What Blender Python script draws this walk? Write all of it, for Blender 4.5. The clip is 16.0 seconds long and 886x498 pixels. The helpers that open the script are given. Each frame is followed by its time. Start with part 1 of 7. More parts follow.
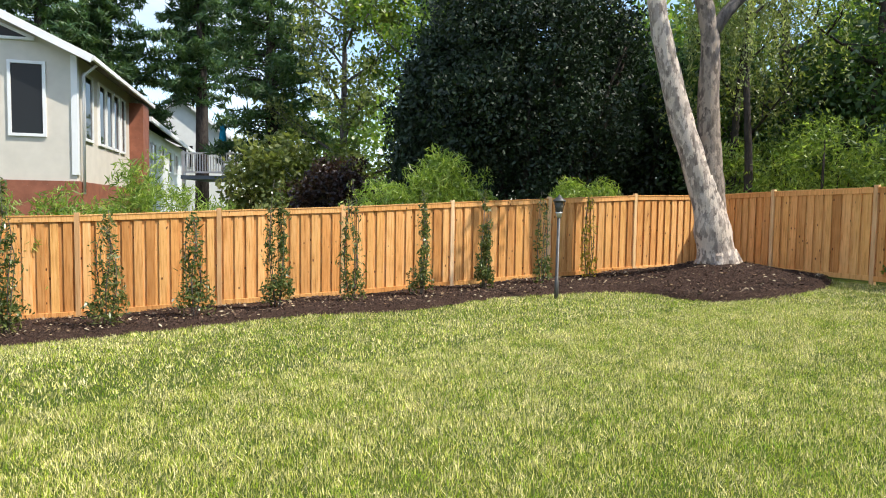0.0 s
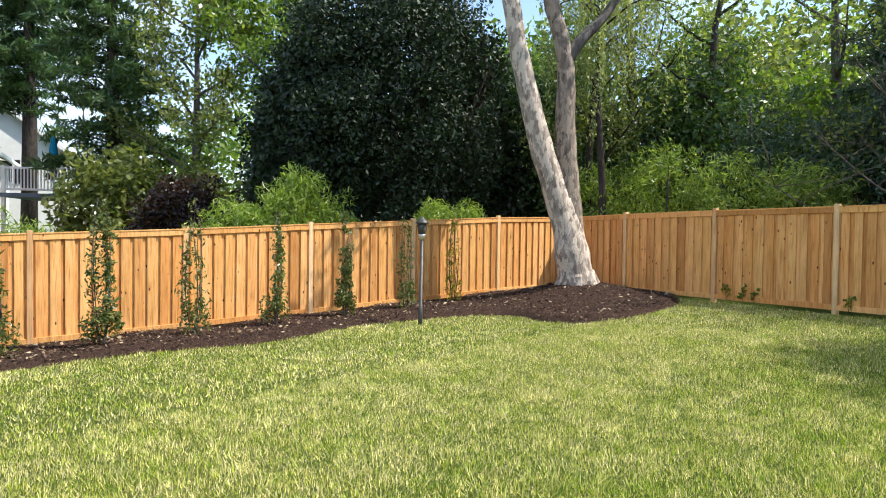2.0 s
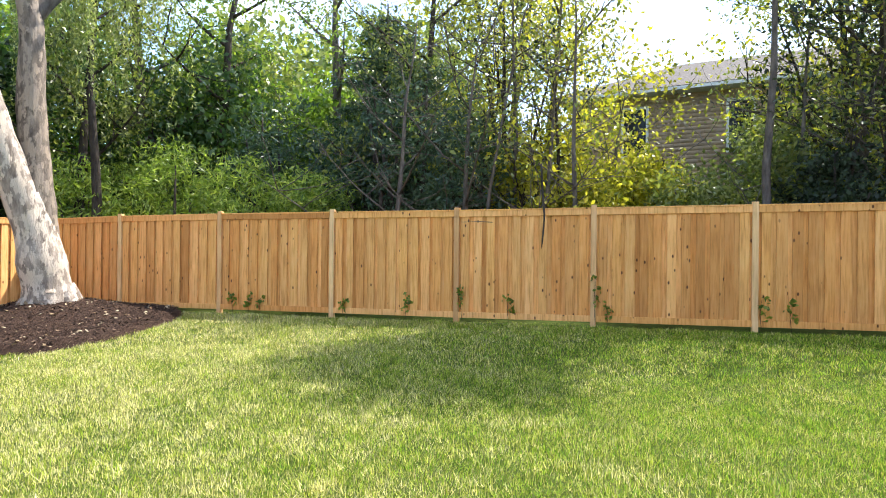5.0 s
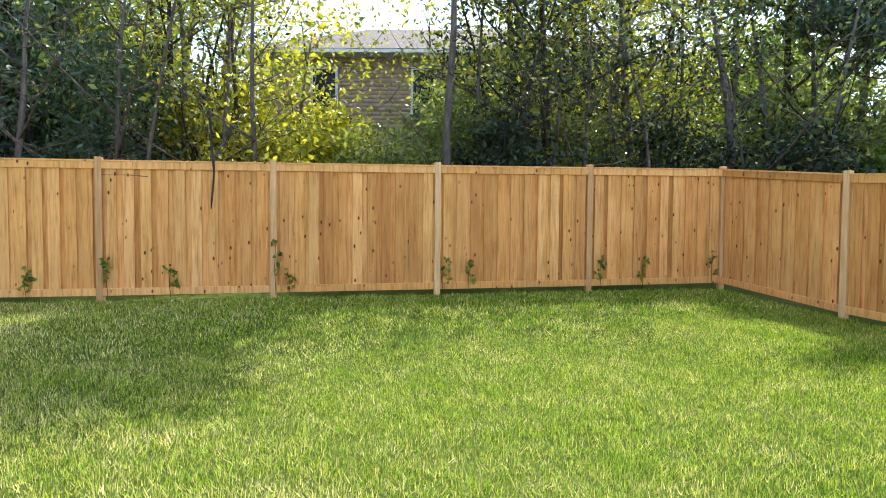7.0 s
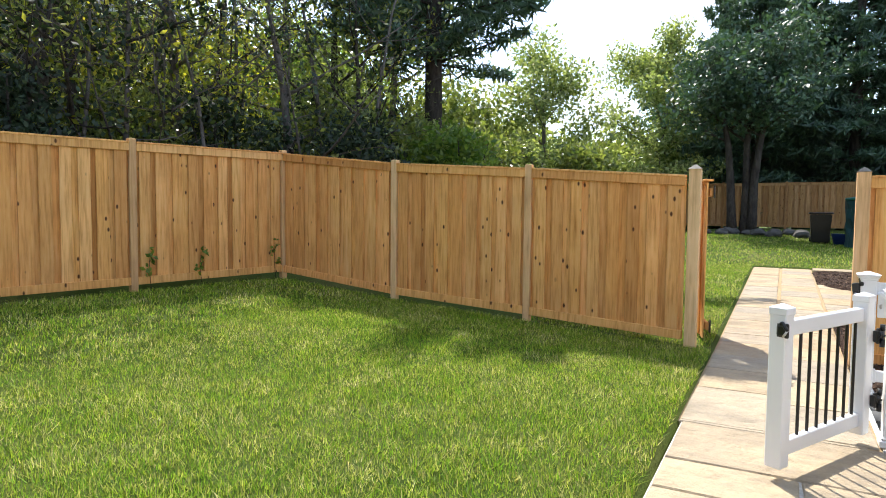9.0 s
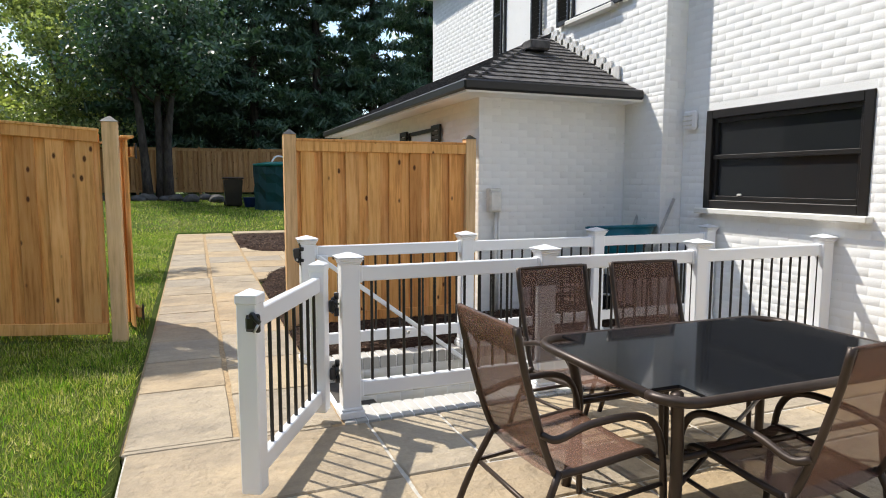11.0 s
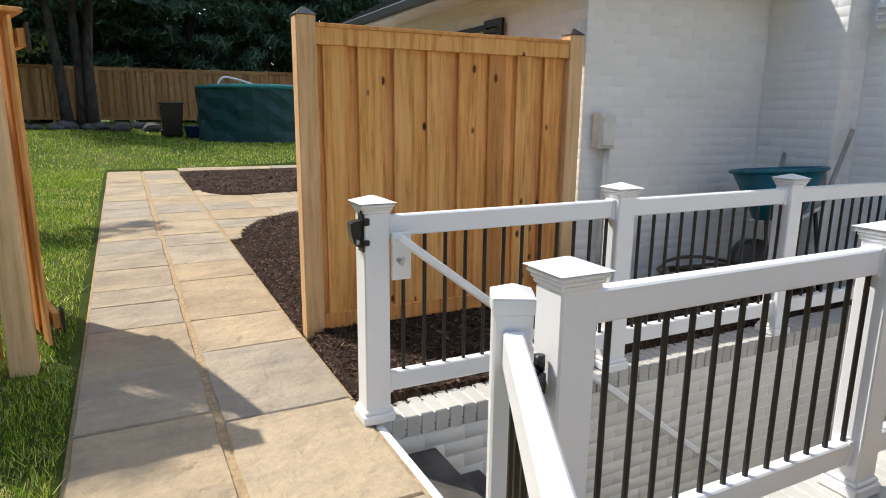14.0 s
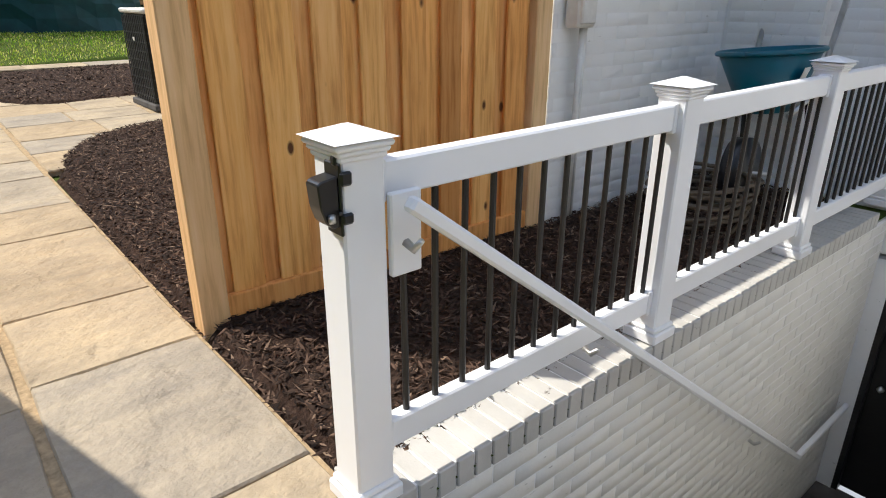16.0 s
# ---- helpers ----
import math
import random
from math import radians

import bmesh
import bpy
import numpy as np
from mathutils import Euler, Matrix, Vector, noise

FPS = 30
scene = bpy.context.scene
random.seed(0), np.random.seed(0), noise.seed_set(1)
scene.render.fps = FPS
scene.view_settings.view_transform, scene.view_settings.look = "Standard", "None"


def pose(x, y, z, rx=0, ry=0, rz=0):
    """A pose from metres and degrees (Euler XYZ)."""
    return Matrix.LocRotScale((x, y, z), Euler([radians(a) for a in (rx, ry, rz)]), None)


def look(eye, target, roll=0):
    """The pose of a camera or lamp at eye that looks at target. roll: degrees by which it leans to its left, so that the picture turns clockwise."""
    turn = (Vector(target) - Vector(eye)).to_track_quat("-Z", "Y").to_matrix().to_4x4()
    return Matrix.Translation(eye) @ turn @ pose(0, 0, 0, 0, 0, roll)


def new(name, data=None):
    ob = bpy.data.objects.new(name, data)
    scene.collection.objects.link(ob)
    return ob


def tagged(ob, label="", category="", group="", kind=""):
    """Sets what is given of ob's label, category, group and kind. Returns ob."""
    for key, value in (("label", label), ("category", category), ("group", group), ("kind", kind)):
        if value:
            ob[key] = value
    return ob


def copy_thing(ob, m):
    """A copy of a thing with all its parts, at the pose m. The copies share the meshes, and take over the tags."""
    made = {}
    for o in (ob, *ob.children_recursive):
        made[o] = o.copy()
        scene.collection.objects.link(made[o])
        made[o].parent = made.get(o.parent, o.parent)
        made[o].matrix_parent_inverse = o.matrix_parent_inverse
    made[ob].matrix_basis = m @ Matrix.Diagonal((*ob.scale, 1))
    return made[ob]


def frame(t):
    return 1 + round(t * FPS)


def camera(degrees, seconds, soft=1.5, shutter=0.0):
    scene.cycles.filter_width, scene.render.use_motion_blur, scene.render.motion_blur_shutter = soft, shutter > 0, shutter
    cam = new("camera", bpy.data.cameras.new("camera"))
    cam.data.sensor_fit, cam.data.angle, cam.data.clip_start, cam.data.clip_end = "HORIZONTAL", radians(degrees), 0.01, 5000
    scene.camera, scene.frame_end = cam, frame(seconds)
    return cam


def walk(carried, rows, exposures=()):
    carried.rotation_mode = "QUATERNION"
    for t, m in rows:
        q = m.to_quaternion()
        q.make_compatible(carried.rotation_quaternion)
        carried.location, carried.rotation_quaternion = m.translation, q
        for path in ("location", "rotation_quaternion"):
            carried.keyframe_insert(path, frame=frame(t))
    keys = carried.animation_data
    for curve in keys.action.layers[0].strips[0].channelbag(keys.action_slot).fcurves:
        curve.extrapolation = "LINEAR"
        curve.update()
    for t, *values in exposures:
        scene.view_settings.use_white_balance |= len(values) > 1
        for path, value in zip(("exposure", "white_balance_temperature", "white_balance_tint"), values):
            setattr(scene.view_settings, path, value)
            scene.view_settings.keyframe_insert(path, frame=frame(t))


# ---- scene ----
# The walk: along the patio's edge past the lawn, then towards the gate and the basement steps.
cam = camera(70.2, 16.0, 1.0)
PATH = [
    (0, (0.201, 1.189, 1.64), (1.305, 2.852, 1.52), 0.9),
    (0.5, (0.253, 1.334, 1.636), (1.425, 2.95, 1.518), 1.0),
    (1, (0.329, 1.465, 1.635), (1.555, 3.042, 1.529), 0.9),
    (1.5, (0.494, 1.539, 1.656), (1.811, 3.043, 1.572), 0.7),
    (2, (0.726, 1.581, 1.658), (2.148, 2.987, 1.612), 0.8),
    (2.5, (0.916, 1.656, 1.68), (2.471, 2.913, 1.641), 0.8),
    (3.5, (1.383, 1.723, 1.689), (3.199, 2.561, 1.671), 0.6),
    (4, (1.641, 1.708, 1.669), (3.551, 2.303, 1.654), 0.6),
    (6.3, (3.03, 1.373, 1.434), (4.982, 0.938, 1.39), 0.6),
    (6.5, (3.138, 1.333, 1.44), (5.064, 0.798, 1.371), 0.7),
    (7, (3.335, 1.201, 1.484), (5.176, 0.424, 1.395), 0.5),
    (7.5, (3.577, 1.097, 1.482), (5.286, 0.063, 1.381), 0.6),
    (8, (3.779, 0.982, 1.468), (5.284, -0.331, 1.366), 0.7),
    (8.5, (3.943, 0.735, 1.476), (5.195, -0.821, 1.361), 0.7),
    (9, (4.12, 0.531, 1.478), (5.07, -1.225, 1.36), 0.6),
    (9.5, (4.23, 0.355, 1.491), (4.724, -1.579, 1.369), 0.6),
    (10, (4.262, 0.1, 1.47), (4.161, -1.893, 1.329), 0.6),
    (10.2, (4.274, -0.021, 1.47), (3.963, -1.992, 1.324), 0.7),
    (12.5, (4.357, -1.857, 1.41), (3.477, -3.617, 1.051), 0.8),
    (13, (4.336, -2.311, 1.402), (3.459, -4.063, 1.001), 0.7),
    (13.5, (4.397, -2.713, 1.402), (3.517, -4.461, 0.988), 0.8),
    (14, (4.429, -3.122, 1.378), (3.551, -4.868, 0.954), 0.6),
    (14.5, (4.434, -3.541, 1.371), (3.55, -5.277, 0.918), 0.5),
    (15, (4.391, -3.928, 1.338), (3.505, -5.65, 0.838), 0.4),
    (15.3, (4.363, -4.111, 1.312), (3.426, -5.785, 0.745), 0.4),
    (15.6, (4.296, -4.276, 1.284), (3.277, -5.868, 0.63), 0.3),
    (16, (4.234, -4.461, 1.288), (3.032, -5.875, 0.543), 0.2),
]
EXPOSURES = [(0.0, 1.0), (2.0, 1.13), (3.5, 1.45), (4.2, 1.57), (6.3, 1.8), (8.0, 1.72), (9.0, 1.38), (10.0, 0.92), (12.3, 0.84), (14.0, 0.78), (16.0, 0.9)]
walk(cam, [(t, look(eye, target, roll)) for t, eye, target, roll in PATH], EXPOSURES)

# ---- world and sun ----
SUN_TO = Vector((0.455, -0.60, 0.97)).normalized()
world = bpy.data.worlds.new("sky")
scene.world = world
world.use_nodes = True
wn, wl = world.node_tree.nodes, world.node_tree.links
wn.clear()
w_out = wn.new("ShaderNodeOutputWorld")
w_bg = wn.new("ShaderNodeBackground")
w_sky = wn.new("ShaderNodeTexSky")
w_sky.sky_type = "NISHITA"
w_sky.sun_disc = False
w_sky.sun_elevation = math.asin(SUN_TO.z)
w_sky.sun_rotation = math.atan2(SUN_TO.x, SUN_TO.y)
w_sky.air_density, w_sky.dust_density, w_sky.ozone_density = 1.0, 0.6, 1.2
w_co = wn.new("ShaderNodeTexCoord")
w_map = wn.new("ShaderNodeMapping")
w_map.inputs["Scale"].default_value = (1.0, 1.0, 2.6)
w_noise = wn.new("ShaderNodeTexNoise")
w_noise.inputs["Scale"].default_value = 2.3
w_noise.inputs["Detail"].default_value = 7.0
w_noise.inputs["Roughness"].default_value = 0.56
w_ramp = wn.new("ShaderNodeValToRGB")
w_ramp.color_ramp.elements[0].position, w_ramp.color_ramp.elements[1].position = 0.46, 0.70
w_mix = wn.new("ShaderNodeMix")
w_mix.data_type = "RGBA"
w_mix.inputs["B"].default_value = (4.0, 4.3, 4.8, 1)
wl.new(w_co.outputs["Generated"], w_map.inputs["Vector"])
wl.new(w_map.outputs["Vector"], w_noise.inputs["Vector"])
wl.new(w_noise.outputs["Fac"], w_ramp.inputs["Fac"])
wl.new(w_ramp.outputs["Color"], w_mix.inputs["Factor"])
wl.new(w_sky.outputs["Color"], w_mix.inputs["A"])
wl.new(w_mix.outputs["Result"], w_bg.inputs["Color"])
w_bg.inputs["Strength"].default_value = 0.15
wl.new(w_bg.outputs["Background"], w_out.inputs["Surface"])
sun_data = bpy.data.lights.new("sun", "SUN")
sun_data.energy, sun_data.angle, sun_data.color = 3.15, radians(0.55), (1.0, 0.94, 0.84)
sun = new("sun", sun_data)
sun.matrix_world = look(Vector((0, 0, 30)) + SUN_TO * 5, Vector((0, 0, 30)))


# ---- materials ----
def mat_base(name, rough=0.8, metal=0.0, spec=0.3):
    m = bpy.data.materials.new(name)
    m.use_nodes = True
    nt = m.node_tree
    b = nt.nodes["Principled BSDF"]
    b.inputs["Roughness"].default_value = rough
    b.inputs["Metallic"].default_value = metal
    b.inputs["Specular IOR Level"].default_value = spec
    return m, nt, b


def coords(nt, scale=(1, 1, 1), source="Object"):
    tc = nt.nodes.new("ShaderNodeTexCoord")
    mp = nt.nodes.new("ShaderNodeMapping")
    mp.inputs["Scale"].default_value = scale
    nt.links.new(tc.outputs[source], mp.inputs["Vector"])
    return mp.outputs["Vector"]


def world_coords(nt, scale=(1, 1, 1)):
    g = nt.nodes.new("ShaderNodeNewGeometry")
    mp = nt.nodes.new("ShaderNodeMapping")
    mp.inputs["Scale"].default_value = scale
    nt.links.new(g.outputs["Position"], mp.inputs["Vector"])
    return mp.outputs["Vector"]


def noise_node(nt, vec, scale, detail=4.0, rough=0.55):
    n = nt.nodes.new("ShaderNodeTexNoise")
    n.inputs["Scale"].default_value = scale
    n.inputs["Detail"].default_value = detail
    n.inputs["Roughness"].default_value = rough
    nt.links.new(vec, n.inputs["Vector"])
    return n.outputs["Fac"]


def ramp(nt, fac, stops):
    r = nt.nodes.new("ShaderNodeValToRGB")
    els = r.color_ramp.elements
    while len(els) < len(stops):
        els.new(0.5)
    for e, (p, c) in zip(els, stops):
        e.position, e.color = p, (*c, 1)
    nt.links.new(fac, r.inputs["Fac"])
    return r.outputs["Color"]


def mixed(nt, fac, a, b, mode="MIX"):
    m = nt.nodes.new("ShaderNodeMix")
    m.data_type, m.blend_type = "RGBA", mode
    for v, key in ((fac, "Factor"), (a, "A"), (b, "B")):
        if isinstance(v, (int, float)):
            m.inputs[key].default_value = v
        elif isinstance(v, tuple):
            m.inputs[key].default_value = (*v, 1)
        else:
            nt.links.new(v, m.inputs[key])
    return m.outputs["Result"]


def bump(nt, b, height, strength=0.3, dist=0.01):
    n = nt.nodes.new("ShaderNodeBump")
    n.inputs["Strength"].default_value, n.inputs["Distance"].default_value = strength, dist
    nt.links.new(height, n.inputs["Height"])
    nt.links.new(n.outputs["Normal"], b.inputs["Normal"])


def object_random(nt):
    return nt.nodes.new("ShaderNodeObjectInfo").outputs["Random"]


def island_random(nt):
    return nt.nodes.new("ShaderNodeNewGeometry").outputs["Random Per Island"]


def offset_by_random(nt, vec, amount=37.0):
    n = nt.nodes.new("ShaderNodeVectorMath")
    n.operation = "MULTIPLY_ADD"
    comb = nt.nodes.new("ShaderNodeCombineXYZ")
    rnd = object_random(nt)
    for k in ("X", "Y", "Z"):
        nt.links.new(rnd, comb.inputs[k])
    nt.links.new(comb.outputs["Vector"], n.inputs[0])
    n.inputs[1].default_value = (amount, amount * 1.7, amount * 0.6)
    nt.links.new(vec, n.inputs[2])
    return n.outputs["Vector"]


def wood_material(name, light, mid, dark, knots=True):
    m, nt, b = mat_base(name, 0.72, 0, 0.25)
    vec = offset_by_random(nt, coords(nt))
    st = nt.nodes.new("ShaderNodeMapping")
    st.inputs["Scale"].default_value = (14, 14, 0.9)
    nt.links.new(vec, st.inputs["Vector"])
    grain = noise_node(nt, st.outputs["Vector"], 2.4, 6, 0.62)
    base = ramp(nt, grain, [(0.28, dark), (0.5, mid), (0.75, light)])
    tint = ramp(nt, object_random(nt), [(0.0, (0.70, 0.58, 0.48)), (0.16, (0.88, 0.80, 0.74)), (0.4, (1.0, 1.0, 1.0)), (0.58, (1.06, 1.05, 0.96)), (0.72, (0.92, 0.78, 0.66)), (0.86, (1.12, 1.08, 1.08)), (1.0, (1.14, 1.18, 1.28))])
    col = mixed(nt, 1.0, base, tint, "MULTIPLY")
    blot = noise_node(nt, vec, 2.1, 3)
    col = mixed(nt, 0.35, col, ramp(nt, blot, [(0.3, (0.62, 0.56, 0.5)), (0.7, (1.1, 1.08, 1.05))]), "MULTIPLY")
    if knots:
        kv = nt.nodes.new("ShaderNodeMapping")
        kv.inputs["Scale"].default_value = (9.0, 9.0, 4.6)
        nt.links.new(vec, kv.inputs["Vector"])
        v = nt.nodes.new("ShaderNodeTexVoronoi")
        v.inputs["Scale"].default_value = 1.0
        v.inputs["Randomness"].default_value = 1.0
        nt.links.new(kv.outputs["Vector"], v.inputs["Vector"])
        spot = ramp(nt, v.outputs["Distance"], [(0.09, (1, 1, 1)), (0.16, (0, 0, 0))])
        some = ramp(nt, v.outputs["Color"], [(0.40, (0, 0, 0)), (0.45, (1, 1, 1))])
        col = mixed(nt, mixed(nt, 1.0, spot, some, "MULTIPLY"), col, (0.11, 0.042, 0.015))
    nt.links.new(col, b.inputs["Base Color"])
    bump(nt, b, grain, 0.4, 0.006)
    return m


def plain_material(name, color, rough=0.5, metal=0.0, spec=0.4, vary=0.12, scale=6.0, relief=0.05):
    m, nt, b = mat_base(name, rough, metal, spec)
    vec = coords(nt)
    n = noise_node(nt, vec, scale, 5)
    lo = tuple(c * (1 - vary) for c in color)
    hi = tuple(min(1.0, c * (1 + vary)) for c in color)
    nt.links.new(ramp(nt, n, [(0.3, lo), (0.7, hi)]), b.inputs["Base Color"])
    if relief:
        bump(nt, b, noise_node(nt, vec, scale * 14, 3), relief, 0.003)
    return m


def leaf_material(name, dark, mid, light, gloss=0.45, through_amount=0.35):
    m, nt, b = mat_base(name, gloss * 0.85, 0, 0.5)
    r = island_random(nt)
    col = ramp(nt, r, [(0.0, dark), (0.5, mid), (1.0, light)])
    big = noise_node(nt, world_coords(nt), 0.7, 2)
    col = mixed(nt, 0.5, col, ramp(nt, big, [(0.3, (0.65, 0.72, 0.6)), (0.7, (1.2, 1.15, 1.0))]), "MULTIPLY")
    nt.links.new(col, b.inputs["Base Color"])
    tr = nt.nodes.new("ShaderNodeBsdfTranslucent")
    nt.links.new(mixed(nt, 1.0, col, (1.5, 1.6, 0.7), "MULTIPLY"), tr.inputs["Color"])
    mx = nt.nodes.new("ShaderNodeMixShader")
    mx.inputs["Fac"].default_value = through_amount
    out = nt.nodes["Material Output"]
    nt.links.new(b.outputs["BSDF"], mx.inputs[1])
    nt.links.new(tr.outputs["BSDF"], mx.inputs[2])
    nt.links.new(mx.outputs["Shader"], out.inputs["Surface"])
    return m


def bark_material(name, dark, light, scale=5.0, patches=None):
    m, nt, b = mat_base(name, 0.9, 0, 0.15)
    vec = coords(nt, (1, 1, 0.3))
    n = noise_node(nt, vec, scale * 2, 7, 0.65)
    col = ramp(nt, n, [(0.3, dark), (0.65, light)])
    if patches:
        p = noise_node(nt, coords(nt, (1, 1, 0.5)), 8.0, 6, 0.62)
        col = mixed(nt, ramp(nt, p, [(0.47, (0, 0, 0)), (0.53, (1, 1, 1))]), col, mixed(nt, n, patches, light))
    nt.links.new(col, b.inputs["Base Color"])
    bump(nt, b, noise_node(nt, vec, scale * 3, 8, 0.7), 0.9, 0.045)
    return m


def brick_material(name, color, dirt, vary=0.05, by_island=True):
    m, nt, b = mat_base(name, 0.6, 0, 0.3)
    vec = world_coords(nt)
    n = noise_node(nt, vec, 3.0, 6, 0.6)
    fine = noise_node(nt, vec, 60.0, 4)
    col = ramp(nt, n, [(0.25, tuple(c * (1 - vary) for c in color)), (0.7, color)])
    spots = noise_node(nt, world_coords(nt, (9, 9, 26)), 1.6, 5, 0.7)
    col = mixed(nt, ramp(nt, spots, [(0.66, (0, 0, 0)), (0.73, (1, 1, 1))]), col, dirt)
    if by_island:
        col = mixed(nt, 1.0, col, ramp(nt, island_random(nt), [(0, (0.965, 0.965, 0.965)), (1, (1.02, 1.02, 1.02))]), "MULTIPLY")
    nt.links.new(col, b.inputs["Base Color"])
    bump(nt, b, fine, 0.35, 0.004)
    return m


def glass_material(name, color, rough=0.03):
    m, nt, b = mat_base(name, rough, 0, 0.4)
    b.inputs["Base Color"].default_value = (*color, 1)
    b.inputs["IOR"].default_value = 1.33
    return m


MAT = {
    "fence": wood_material("new_cedar", (0.88, 0.54, 0.24), (0.80, 0.43, 0.150), (0.52, 0.23, 0.066)),
    "fence_post": wood_material("treated_pine", (0.90, 0.65, 0.39), (0.82, 0.56, 0.30), (0.60, 0.38, 0.18), False),
    # back fence cedar: darker brown, with the trees' shade put into the colour
    "fence_shade": wood_material("shaded_cedar", (0.52, 0.30, 0.14), (0.42, 0.23, 0.095), (0.28, 0.14, 0.055)),
    "vinyl": plain_material("white_vinyl", (0.83, 0.84, 0.86), 0.32, 0, 0.45, 0.02, 1.5, 0.015),
    "black": plain_material("black_aluminium", (0.012, 0.011, 0.011), 0.35, 0.0, 0.5, 0.2, 8, 0.02),
    "latch": plain_material("black_plastic", (0.015, 0.015, 0.016), 0.3, 0, 0.5, 0.2, 12, 0.02),
    "brick_white": brick_material("white_painted_brick", (0.77, 0.755, 0.71), (0.20, 0.18, 0.155), 0.1),
    "coping": brick_material("worn_painted_coping", (0.56, 0.545, 0.51), (0.14, 0.125, 0.11), 0.25),
    "brick_house": brick_material("white_house_brick", (0.86, 0.86, 0.85), (0.6, 0.59, 0.57), 0.03),
    "mortar_white": brick_material("painted_joint", (0.85, 0.85, 0.84), (0.3, 0.28, 0.25), 0.06, False),
    "black_trim": plain_material("black_painted_trim", (0.014, 0.013, 0.013), 0.38, 0, 0.45, 0.2, 5, 0.03),
    "glass": glass_material("dark_window_glass", (0.02, 0.022, 0.024)),
    "shingle": plain_material("grey_shingle", (0.10, 0.095, 0.095), 0.9, 0, 0.2, 0.5, 9, 0.4),
    "soffit": plain_material("white_soffit", (0.78, 0.77, 0.74), 0.6, 0, 0.3, 0.04, 3, 0.02),
    "grey_plastic": plain_material("grey_metal_box", (0.70, 0.69, 0.66), 0.5, 0.2, 0.4, 0.15, 8, 0.05),
    "steel": plain_material("galvanised_steel", (0.55, 0.55, 0.54), 0.38, 0.85, 0.5, 0.15, 10, 0.05),
    "teal": plain_material("teal_plastic", (0.0, 0.11, 0.17), 0.35, 0, 0.45, 0.15, 4, 0.03),
    "green_cover": plain_material("green_tarpaulin", (0.004, 0.045, 0.048), 0.55, 0, 0.35, 0.3, 3, 0.3),
    "bronze": plain_material("bronze_powder_coat", (0.045, 0.03, 0.022), 0.42, 0.3, 0.45, 0.2, 10, 0.05),
    "lamp_grey": plain_material("weathered_grey_metal", (0.09, 0.09, 0.085), 0.5, 0.5, 0.4, 0.3, 14, 0.1),
    "step": plain_material("dark_stone_tread", (0.10, 0.09, 0.08), 0.85, 0, 0.25, 0.35, 5, 0.3),
}


# ---- building helpers ----
def obj(name, verts, faces, material, parent=None, label="", smooth=False):
    me = bpy.data.meshes.new(name)
    me.from_pydata([tuple(v) for v in verts], [], [tuple(f) for f in faces])
    me.materials.append(material)
    if smooth:
        me.polygons.foreach_set("use_smooth", [True] * len(me.polygons))
    me.update()
    ob = new(name, me)
    if parent is not None:
        ob.parent = parent
    if label:
        tagged(ob, label)
    return ob


def array_obj(name, verts, faces, material, parent=None, label="", smooth=False):
    """A mesh from numpy arrays: verts (n, 3), faces (m, 3) or (m, 4)."""
    me = bpy.data.meshes.new(name)
    n, m, k = len(verts), len(faces), faces.shape[1]
    me.vertices.add(n)
    me.vertices.foreach_set("co", verts.astype(np.float32).ravel())
    me.loops.add(m * k)
    me.loops.foreach_set("vertex_index", faces.astype(np.int32).ravel())
    me.polygons.add(m)
    me.polygons.foreach_set("loop_start", np.arange(0, m * k, k, dtype=np.int32))
    if smooth:
        me.polygons.foreach_set("use_smooth", np.ones(m, dtype=bool))
    me.materials.append(material)
    me.update(calc_edges=True)
    ob = new(name, me)
    if parent is not None:
        ob.parent = parent
    if label:
        tagged(ob, label)
    return ob


def part(name, bm, material, parent, label="", smooth=False):
    me = bpy.data.meshes.new(name)
    bm.to_mesh(me)
    bm.free()
    me.materials.append(material)
    if smooth:
        me.polygons.foreach_set("use_smooth", [True] * len(me.polygons))
    ob = new(name, me)
    if parent is not None:
        ob.parent = parent
    if label:
        tagged(ob, label)
    return ob


def thing(name, m, label, category, group="", kind=""):
    ob = new(name)
    ob.empty_display_size = 0.1
    ob.matrix_world = m
    return tagged(ob, label, category, group, kind)


BOXES = {}


def box_mesh(name, sx, sy, sz, material, bevel=0.004):
    """A chamfered box standing on z = 0, centred in x and y; alike boxes share one mesh."""
    key = (name, round(sx, 3), round(sy, 3), round(sz, 3), material.name, bevel)
    if key not in BOXES:
        bm = bmesh.new()
        bmesh.ops.create_cube(bm, size=1.0)
        bmesh.ops.transform(bm, matrix=Matrix.Translation((0, 0, sz / 2)) @ Matrix.Diagonal((sx, sy, sz, 1)), verts=bm.verts)
        if bevel:
            bmesh.ops.bevel(bm, geom=bm.edges[:], offset=bevel, segments=1, affect="EDGES")
        me = bpy.data.meshes.new(name)
        bm.to_mesh(me)
        bm.free()
        me.materials.append(material)
        BOXES[key] = me
    return BOXES[key]


def box(name, m, sx, sy, sz, material, parent=None, bevel=0.004, label=""):
    ob = new(name, box_mesh(name, sx, sy, sz, material, bevel))
    if parent is not None:
        ob.parent = parent
    ob.matrix_basis = m
    if label:
        tagged(ob, label)
    return ob


